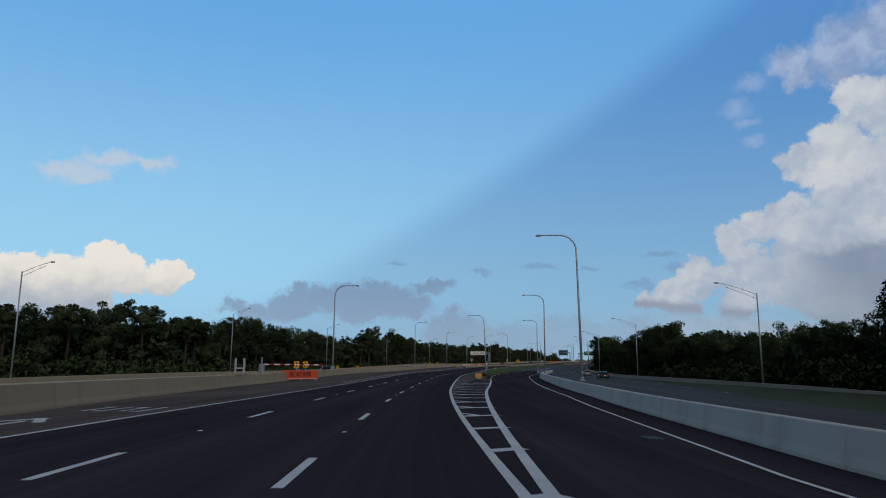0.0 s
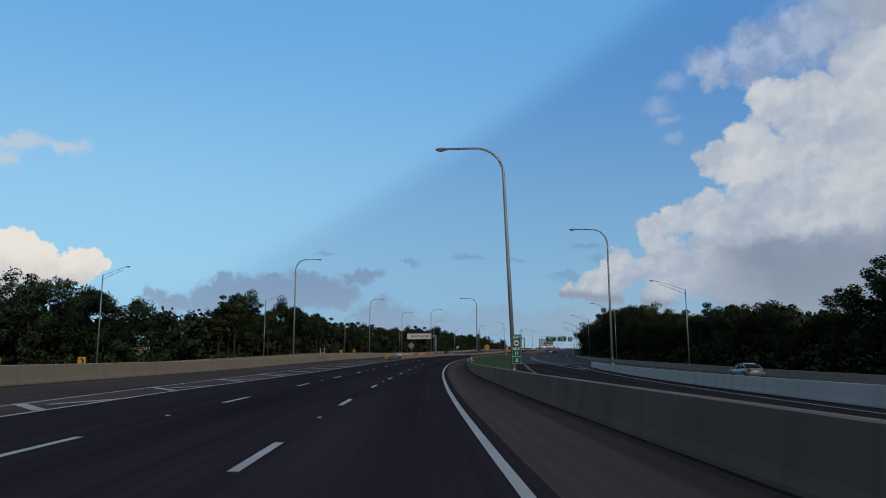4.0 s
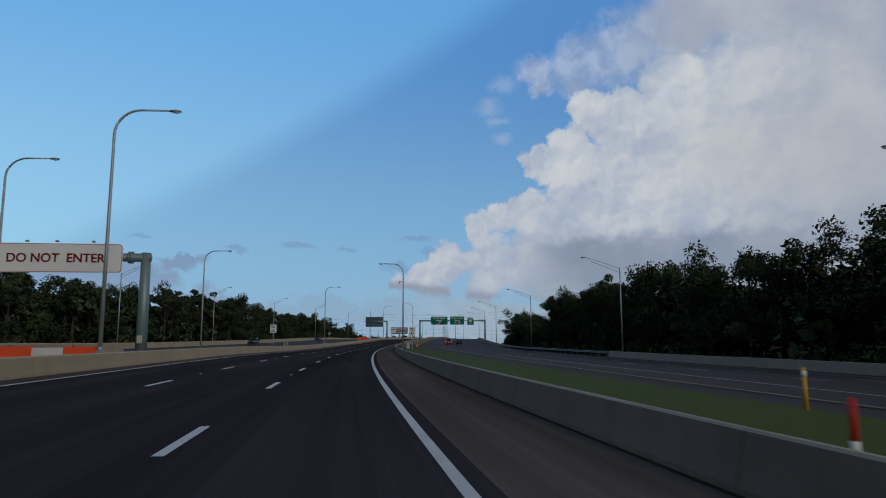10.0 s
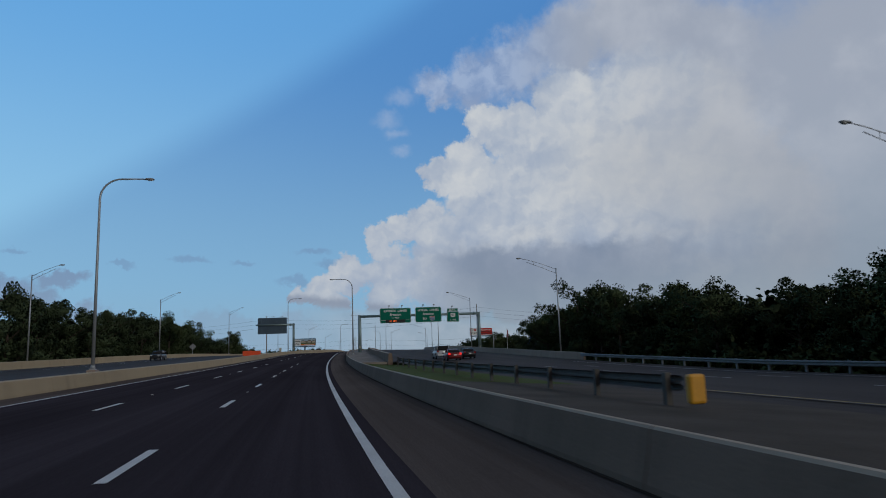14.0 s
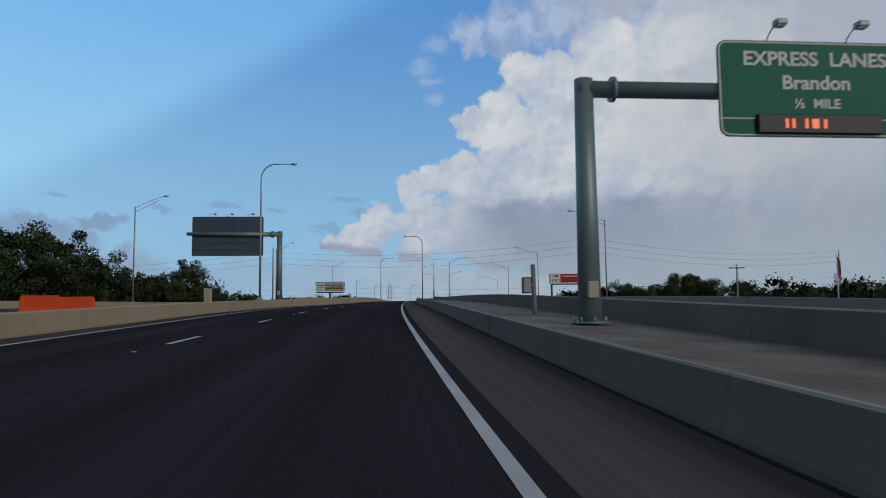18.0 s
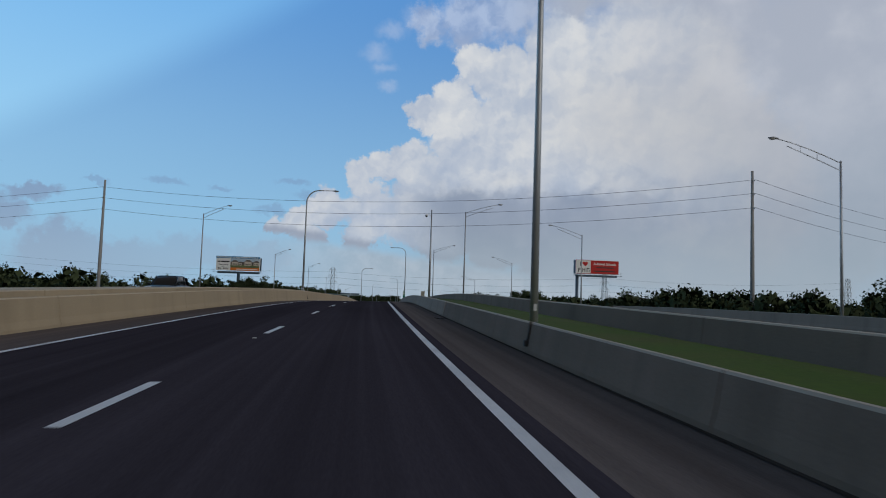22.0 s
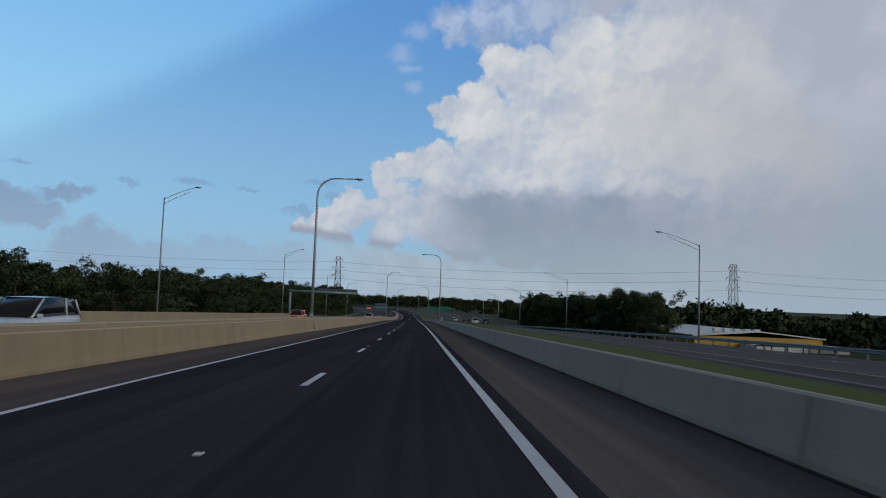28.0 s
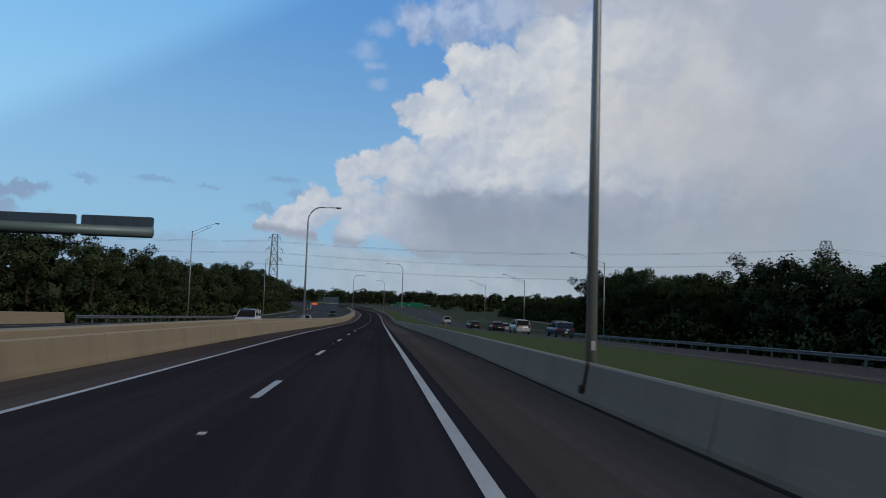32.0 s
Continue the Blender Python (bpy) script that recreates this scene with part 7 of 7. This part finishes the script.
def plant(proto, s, u, top, turn):
    """Sets a copy of a tree so that its top reaches the given height over the road."""
    g = ground_height(s, u)
    h = max(2.5, top + float(np.interp(s, LS, LZ)) - g)
    p = P(s, u, 0, False)
    k = h / 12.0 / 0.97
    w = min(k, 0.55 + 0.45 * k) if k > 1 else max(k, 0.7 * k + 0.2)
    m = Matrix.Translation((p.x, p.y, g)) @ Matrix.Rotation(turn, 4, "Z")
    if proto.name in used:
        ob = copy_thing(proto, m)
    else:
        used.add(proto.name)
        ob = proto
        ob.matrix_basis = m
    ob.scale = (w, w, k)


for side, sky_t, u_t, s0, s1, step in ((-1, SKY_L, LEFT_U, 20, 735, 7.6), (-1, SKY_L, LEFT_U, 872, 1330, 7.6), (1, SKY_R, RIGHT_U, 10, 580, 6.8), (1, SKY_R, RIGHT_U, 884, 906, 7.0), (1, SKY_R, RIGHT_U, 981, 1260, 7.0)):
    s = s0
    while s < s1:
        top = float(sky_t(s)) * (0.86 + 0.2 * rng.random())
        u = float(u_t(s)) + side * rng.random() * 3.5
        pine = side < 0 and (280 < s < 520 and rng.random() < 0.6 or s < 260 and rng.random() < 0.35)
        proto = PINES[int(rng.integers(2))] if pine else TREES[int(rng.integers(4))]
        if not (side < 0 and 259 < s < 284):
            plant(proto, s, u, top, rng.random() * 6.28)
        s += step * (0.75 + 0.5 * rng.random())
plant(TREES[2], 313, -81.0, 6.0, 0.7)
plant(AIRY, 598, 56.0, 7.0, 0.4)
plant(AIRY, 600, 62.0, 9.8, 2.0)
plant(AIRY, 531, 39.5, 9.2, 4.0)
plant(PINES[0], 289, -55.5, 15.0, 1.0)
plant(AIRY, 688, -43.0, 8.8, 3.0)
plant(AIRY, 698, -44.0, 8.2, 5.0)
for s, u, top in ((680, 56, 4.6), (684, 60, 4.2), (677, 52.5, 3.4), (676, 64, 3.0), (690, 49, 2.4), (722, 56, 3.6), (728, 51, 2.7), (716, 61, 3.0), (732, 74, 2.6), (760, 80, 3.0), (800, 66, 2.2), (826, 62, 2.0), (846, 58, 2.8)):
    plant(TREES[int(rng.integers(4))], s, u, top, rng.random() * 6)


def thicket(name, label, spots, mat, count, size):
    """Uncountable woods: many low-detail trees and bushes in one mesh. spots: (s, u, top, width)."""
    cs, rs = [], []
    for s, u, top, width in spots:
        g = ground_height(s, u) if abs(u) < 120 else float(NATURAL(s))
        h = max(1.2, top + float(np.interp(s, LS, LZ)) - g)
        p = P(s, u, 0, False)
        for k in range(5):
            f = (k + 0.6 * rng.random()) / 5
            j = 0.75 - 0.4 * f
            cs.append((p.x + width * rng.normal() * j, p.y + width * rng.normal() * j, g + h * (0.12 + 0.74 * f)))
            rs.append(min(width, h * 0.36) * (0.6 + 0.5 * rng.random()))
    inner = leaf_quads(cs, np.asarray(rs) * 0.74, 44, 0.30 * float(np.mean(rs)), 0.8, 6)
    me = leaf_mesh(name, [inner, leaf_quads(cs, rs, count, size, 0.8, 5)], mat)
    return tagged(new(name, me), label, "woods", kind="stuff")


spots = []
for side, sky_t, u_t, s0, s1 in ((-1, SKY_L, LEFT_U, 10, 706), (-1, SKY_L, LEFT_U, 868, 1340), (1, SKY_R, RIGHT_U, 0, 566), (1, SKY_R, RIGHT_U, 872, 1270)):
    for s in np.arange(s0, s1, 4.2):
        if side < 0 and 256 < s < 286 or side > 0 and 904 < s < 968:
            continue
        t = float(sky_t(s))
        spots.append((s, float(u_t(s)) + side * (4 + 3 * rng.random()), t * (0.72 + 0.2 * rng.random()), 3.2))
        spots.append((s + 2, float(u_t(s)) + side * (9 + 5 * rng.random()), t * (0.7 + 0.25 * rng.random()), 3.6))
        if side > 0 and 966 < s < 1040:
            del spots[-2:]
            if s < 990:
                continue
            spots.append((s, float(u_t(s)) + 3.0, t * 0.8, 3.0))
            continue
        spots.append((s + 1, float(u_t(s)) + side * (18 + 9 * rng.random()), t * (0.68 + 0.25 * rng.random()), 4.2))
for k in range(46):
    spots.append((1040 + 45 * rng.random(), 62 + 45 * rng.random(), 6.0 + 3.0 * rng.random(), 3.6))
thicket("woods", "deep dark green woods behind the roadside trees", spots, M_LEAF, 56, 0.50)
spots = []
for side, u_t, s0, s1 in ((-1, LEFT_U, 10, 715), (1, RIGHT_U, 0, 575), (-1, LEFT_U, 850, 1340), (1, RIGHT_U, 880, 1260)):
    for s in np.arange(s0, s1, 2.1):
        if side < 0 and 256 < s < 286 or side > 0 and 900 < s < 990:
            continue
        base = ground_height(s, float(u_t(s))) - float(np.interp(s, LS, LZ))
        spots.append((s, float(u_t(s)) - side * (0.5 + 1.8 * rng.random()), base + 1.6 + 2.6 * rng.random(), 1.7))
thicket("undergrowth", "low tangled bushes along the edge of the woods", spots, M_LEAF_LIGHT, 50, 0.24)
spots = []
for s in np.arange(560, 1380, 4.0):
    for u, top in ((-92, 2.2), (-150, 2.8), (98, 1.6), (150, 2.6), (240, 4.0), (-260, 4.5)):
        if u < 0 and s > 1000 and abs(u) < 140 or u > 0 and s < 705 and u < 200:
            continue
        spots.append((s + rng.random() * 6, u + 22 * rng.normal(), (top + (4.8 if u < 0 else 3.2)) * (0.8 + 0.3 * rng.random()), 4.6))
for k in range(320):
    a = rng.random()
    s = 1380 + 420 * a + 30 * rng.normal()
    spots.append((s, -150 + 430 * rng.random(), 8.5 + 3.0 * rng.random(), 5.5))
for k in range(160):
    spots.append((250 + 90 * rng.random(), -150 - 60 * rng.random(), 3.2 + 1.6 * rng.random(), 5.0))
for s in np.arange(770, 880, 1.8):
    spots.append((s + 3 * rng.random(), 60 + 8 * rng.normal(), (3.9 if s < 815 else 3.0) * (0.8 + 0.35 * rng.random()), 3.4))
spots = [q for q in spots if not (abs(q[1]) < (46 if q[0] < 880 else 58) and q[0] < 1500 or 884 < q[0] < 1030 and 0 < q[1] < 86)]
close = [q for q in spots if q[0] < 1120 and abs(q[1]) < 190]
spots = [q for q in spots if q not in close]
thicket("woods_edge", "low dense dark green woods beyond the roads", close, M_FAR, 150, 0.32)
thicket("far_woods", "distant low woods along the horizon", spots, M_FAR, 80, 0.62)

# grass tufts of the median
bs = []
for s0, s1, n in ((128, 492, 42000), (655, 1010, 36000)):
    s = s0 + (s1 - s0) * rng.random(n)
    s = s[(s < 419) | (s > 454)]
    n = len(s)
    f = rng.random(n) ** 1.1
    a = WALL_R(s) + 0.36
    b = np.where((s > 500) & (s < 846), WALL_2(s) - 0.15, LOCAL_L(s) + 0.1)
    u = a + (b - a) * f
    flat = (s > 500) & (s < 846)
    z = np.where(flat, np.where(f < 0.9, 0.45, 0.1), GROUND_Z(s) * (1 - f) + 0.02 * f) + crown(s, u) + np.interp(s, LS, LZ)
    hh = np.interp(s, LS, LH)
    x, y = np.interp(s, LS, LX) + u * np.cos(hh), np.interp(s, LS, LY) + u * np.sin(hh)
    bs.append(np.stack([x, y, z], 1))
p = np.concatenate(bs)
n = len(p)
ang = rng.random(n) * 6.283
w, h = 0.02 + 0.03 * rng.random(n), 0.002 + 0.002 * rng.random(n)
side = np.stack([np.cos(ang), np.sin(ang), 0 * ang], 1)
tilt = np.stack([-np.sin(ang), np.cos(ang), 0 * ang], 1) * (rng.choice([-1.0, 1.0], n) * (0.05 + 0.08 * rng.random(n)))[:, None]
tri = np.stack([p - side * w[:, None], p + side * w[:, None], p + tilt + np.stack([0 * h, 0 * h, h], 1)], 1)
down = np.cross(tri[:, 1] - tri[:, 0], tri[:, 2] - tri[:, 0])[:, 2] < 0
tri[down] = tri[down][:, ::-1]
tri = tri.reshape(-1, 3)
me = bpy.data.meshes.new("grass_tufts")
me.from_pydata(tri.tolist(), [], np.arange(n * 3).reshape(-1, 3).tolist())
me.materials.append(M_BLADE)
me.shade_smooth()
me.normals_split_custom_set(np.tile(np.array([0.0, 0.0, 1.0]), (n * 3, 1)))
tagged(new("grass_tufts", me), "short uneven grass blades covering the median", "grass", kind="stuff")


# ---- vehicles ----
def wheel(parent, x, y, r):
    bm = bmesh.new()
    tube(bm, [(x - 0.11, y, r), (x - 0.09, y, r), (x + 0.09, y, r), (x + 0.11, y, r)], [r * 0.9, r, r, r * 0.9], 20)
    w = part("wheel", bm, M_RUBBER, parent)
    part("rim", tube(bmesh.new(), [(x - 0.115, y, r), (x + 0.115, y, r)], r * 0.62, 14), M_RIM, w)


def vehicle(name, label, paint, style, tail):
    """A car facing +y. style: sedan, suv or pickup."""
    car = root(name, label, "car" if style == "sedan" else style if style != "suv" else "car", "vehicles")
    if style == "sedan":
        L, W, belt, roof, r = 4.7, 0.9, 0.92, 1.44, 0.32
        body = ((-2.35, 0.72, 0.35, 0.78), (-2.2, 0.84, 0.26, 0.94), (-1.3, W, 0.22, 0.98), (0, W, 0.2, belt), (1.0, W, 0.2, 0.9), (1.9, 0.86, 0.22, 0.8), (2.25, 0.74, 0.26, 0.66), (2.35, 0.6, 0.34, 0.56))
        cab = ((-1.75, 0.72, 0.93, 0.98), (-1.0, 0.7, 0.93, 1.36), (-0.4, 0.68, 0.93, roof), (0.3, 0.68, 0.92, roof - 0.02), (1.15, 0.72, 0.88, 0.93))
    elif style == "suv":
        L, W, belt, roof, r = 4.9, 0.97, 1.12, 1.82, 0.38
        body = ((-2.42, 0.84, 0.45, 1.08), (-2.3, 0.94, 0.36, 1.14), (-1.3, W, 0.32, 1.15), (0, W, 0.3, belt), (1.1, W, 0.3, 1.1), (2.0, 0.92, 0.32, 1.02), (2.35, 0.82, 0.36, 0.9), (2.45, 0.7, 0.42, 0.75))
        cab = ((-2.36, 0.80, 1.12, 1.30), (-2.15, 0.78, 1.12, roof - 0.06), (-1.4, 0.77, 1.12, roof), (0.2, 0.77, 1.1, roof - 0.02), (1.15, 0.82, 1.08, 1.14))
    else:
        L, W, belt, roof, r = 5.3, 0.96, 1.08, 1.80, 0.38
        body = ((-2.65, 0.92, 0.5, 1.12), (-2.55, 0.95, 0.42, 1.16), (-1.0, W, 0.4, 1.16), (-0.3, W, 0.36, belt), (1.2, W, 0.36, 1.08), (2.1, 0.93, 0.38, 1.02), (2.5, 0.84, 0.42, 0.92), (2.6, 0.74, 0.48, 0.78))
        cab = ((-1.15, 0.80, 1.1, 1.2), (-0.95, 0.78, 1.1, roof - 0.04), (-0.3, 0.77, 1.08, roof), (0.45, 0.77, 1.08, roof - 0.02), (1.3, 0.82, 1.06, 1.12))
    bm = bmesh.new()
    rows = []
    for y, w, zl, zb in body:
        rows.append([Vector((sx * w * k, y, z)) for sx, k, z in ((-1, 0.9, zl), (-1, 1.0, zl + 0.14), (-1, 1.0, zb - 0.16), (-1, 0.93, zb - 0.02), (-1, 0.5, zb + 0.01), (1, 0.5, zb + 0.01), (1, 0.93, zb - 0.02), (1, 1.0, zb - 0.16), (1, 1.0, zl + 0.14), (1, 0.9, zl))])
    profile_strip(bm, rows, closed=True)
    bmesh.ops.recalc_face_normals(bm, faces=bm.faces[:])
    part("body", bm, paint, car, smooth=True)
    bm = bmesh.new()
    profile_strip(bm, [[Vector((sx * w * k, y, z)) for sx, k, z in ((-1, 1.08, zl), (-1, 0.96, zr - 0.1 * (zr - zl)), (-1, 0.8, zr), (1, 0.8, zr), (1, 0.96, zr - 0.1 * (zr - zl)), (1, 1.08, zl))] for y, w, zl, zr in cab], closed=True)
    bmesh.ops.recalc_face_normals(bm, faces=bm.faces[:])
    part("glasshouse", bm, M_CARGLASS, car, "dark window glass", smooth=True)
    bm = bmesh.new()
    profile_strip(bm, [[Vector((x, y, zr + 0.012)) for x in (-w * 0.84, -w * 0.4, w * 0.4, w * 0.84)] for y, w, zl, zr in cab if zr > zl + 0.25])
    part("roof", bm, paint, car)
    for sx in (-1, 1):
        for i in (0, len(cab) - 2, 2):
            (y0, w0, a0, b0), (y1, w1, a1, b1) = cab[i], cab[i + 1]
            q = [(sx * w0 * 1.09, y0, a0 + 0.02), (sx * w1 * 0.98, y1, b1 - 0.03)] if i == 0 else [(sx * w1 * 1.09, y1, a1 + 0.02), (sx * w0 * 0.98, y0, b0 - 0.03)] if i == len(cab) - 2 else [(sx * w0 * 1.09, y0, a0), (sx * w0 * 0.98, y0, b0 - 0.03)]
            part("pillar", tube(bmesh.new(), q, 0.04, 6), paint, car)
        part("mirror", soft_box((sx * (W + 0.1), 0.95, belt + 0.06), (0.2, 0.12, 0.14), 0.04), paint, car)
        part("head_lamp", soft_box((sx * W * 0.68, L / 2 - 0.14, belt - 0.22), (0.36, 0.2, 0.16), 0.05), M_GLASS, car)
        part("tail_lamp", soft_box((sx * W * 0.78, -L / 2 + 0.06, belt - 0.1), (0.26, 0.16, 0.24), 0.04), tail, car)
        for y in (-L * 0.3, L * 0.31):
            wheel(car, sx * (W - 0.1), y, r)
            part("wheel_arch", tube(bmesh.new(), [(sx * (W - 0.02), y + (r + 0.06) * math.cos(a), r + (r + 0.06) * math.sin(a)) for a in (k * math.pi / 8 for k in range(9))], 0.035, 5), M_BLACK, car)
    part("rear_bumper", soft_box((0, -L / 2 + 0.02, 0.5), (W * 1.7, 0.16, 0.24), 0.05), M_BLACK if style == "pickup" else paint, car)
    part("front_bumper", soft_box((0, L / 2 - 0.04, 0.46), (W * 1.5, 0.16, 0.2), 0.05), M_BLACK, car)
    part("grille", soft_box((0, L / 2 - 0.02, belt - 0.28), (W * 0.8, 0.08, 0.16), 0.02), M_BLACK, car)
    part("plate_bar", soft_box((0, -L / 2 - 0.065, 0.68), (0.32, 0.02, 0.16), 0.006, 1), M_SIGNWHITE, car)
    if style == "pickup":
        part("bed_cover", soft_box((0, -1.9, 1.42), (1.66, 1.4, 0.62), 0.1, 3), paint, car)
    return car


M_TAIL = material("tail_lamp", (0.30, 0.015, 0.012), 0.25, 0.1, 0.3, 30, 0.0)


def paint(name, col, metal=0.2):
    return material(name, col, 0.28, 0.05, 1.5, 30, 0.0, metal=metal)


CW, CK, CS, CB, CR, CO = (paint(n, c) for n, c in (("paint_white", (0.66, 0.67, 0.68)), ("paint_black", (0.018, 0.019, 0.021)), ("paint_silver", (0.33, 0.35, 0.37)), ("paint_blue", (0.03, 0.05, 0.09)),
                                                   ("paint_red", (0.22, 0.02, 0.02)), ("paint_orange", (0.72, 0.14, 0.025))))

cars = [vehicle("car", "dark grey sedan on the local lanes", CK, "sedan", M_TAIL), vehicle("car", "silver sedan on the local lanes", CS, "sedan", M_TAIL), vehicle("car", "white sport utility car on the local lanes", CW, "suv", M_TAIL),
        vehicle("car", "red car with lit tail lamps on the local lanes", CR, "sedan", M_BRAKE), vehicle("pickup_truck", "dark pickup truck with a covered bed on the local lanes", CB, "pickup", M_TAIL)]
scatter(cars[0], [at(s, u) for s, u in ((137, 27.8), (522, 20.0), (1078, 17.4), (1104, 17.6))])
scatter(cars[1], [at(s, u) for s, u in ((190, 30.4), (1092, 21.0), (1130, 20.5))])
scatter(cars[2], [at(s, u) for s, u in ((525, 16.8), (1064, 18.0), (1160, 18))])
scatter(cars[3], [at(514, 16.6)])
scatter(cars[4], [at(1050, 19.6)])
opposite = [vehicle("car", "white hatchback coming along the opposite lanes", CW, "sedan", M_TAIL), vehicle("car", "white sport utility car coming along the opposite lanes", CW, "suv", M_TAIL),
            vehicle("car", "dark car coming along the opposite lanes", CK, "suv", M_TAIL), vehicle("pickup_truck", "orange pickup truck with a covered bed in the opposite lanes", CO, "pickup", M_TAIL)]
scatter(opposite[0], [at(s, u, 0, 180) for s, u in ((785, -14.5), (106, -22.9), (151, -27.0), (1100, -13))])
scatter(opposite[1], [at(s, u, 0, 180) for s, u in ((879.6, -14.5), (121, -22.2), (1045, -13.0))])
scatter(opposite[2], [at(s, u, 0, 180) for s, u in ((723.5, -14.6), (562, -31.0), (474, -31.5), (117, -26.0), (1190, -14))])
scatter(opposite[3], [at(961.4, -18.6, 0, 180)])
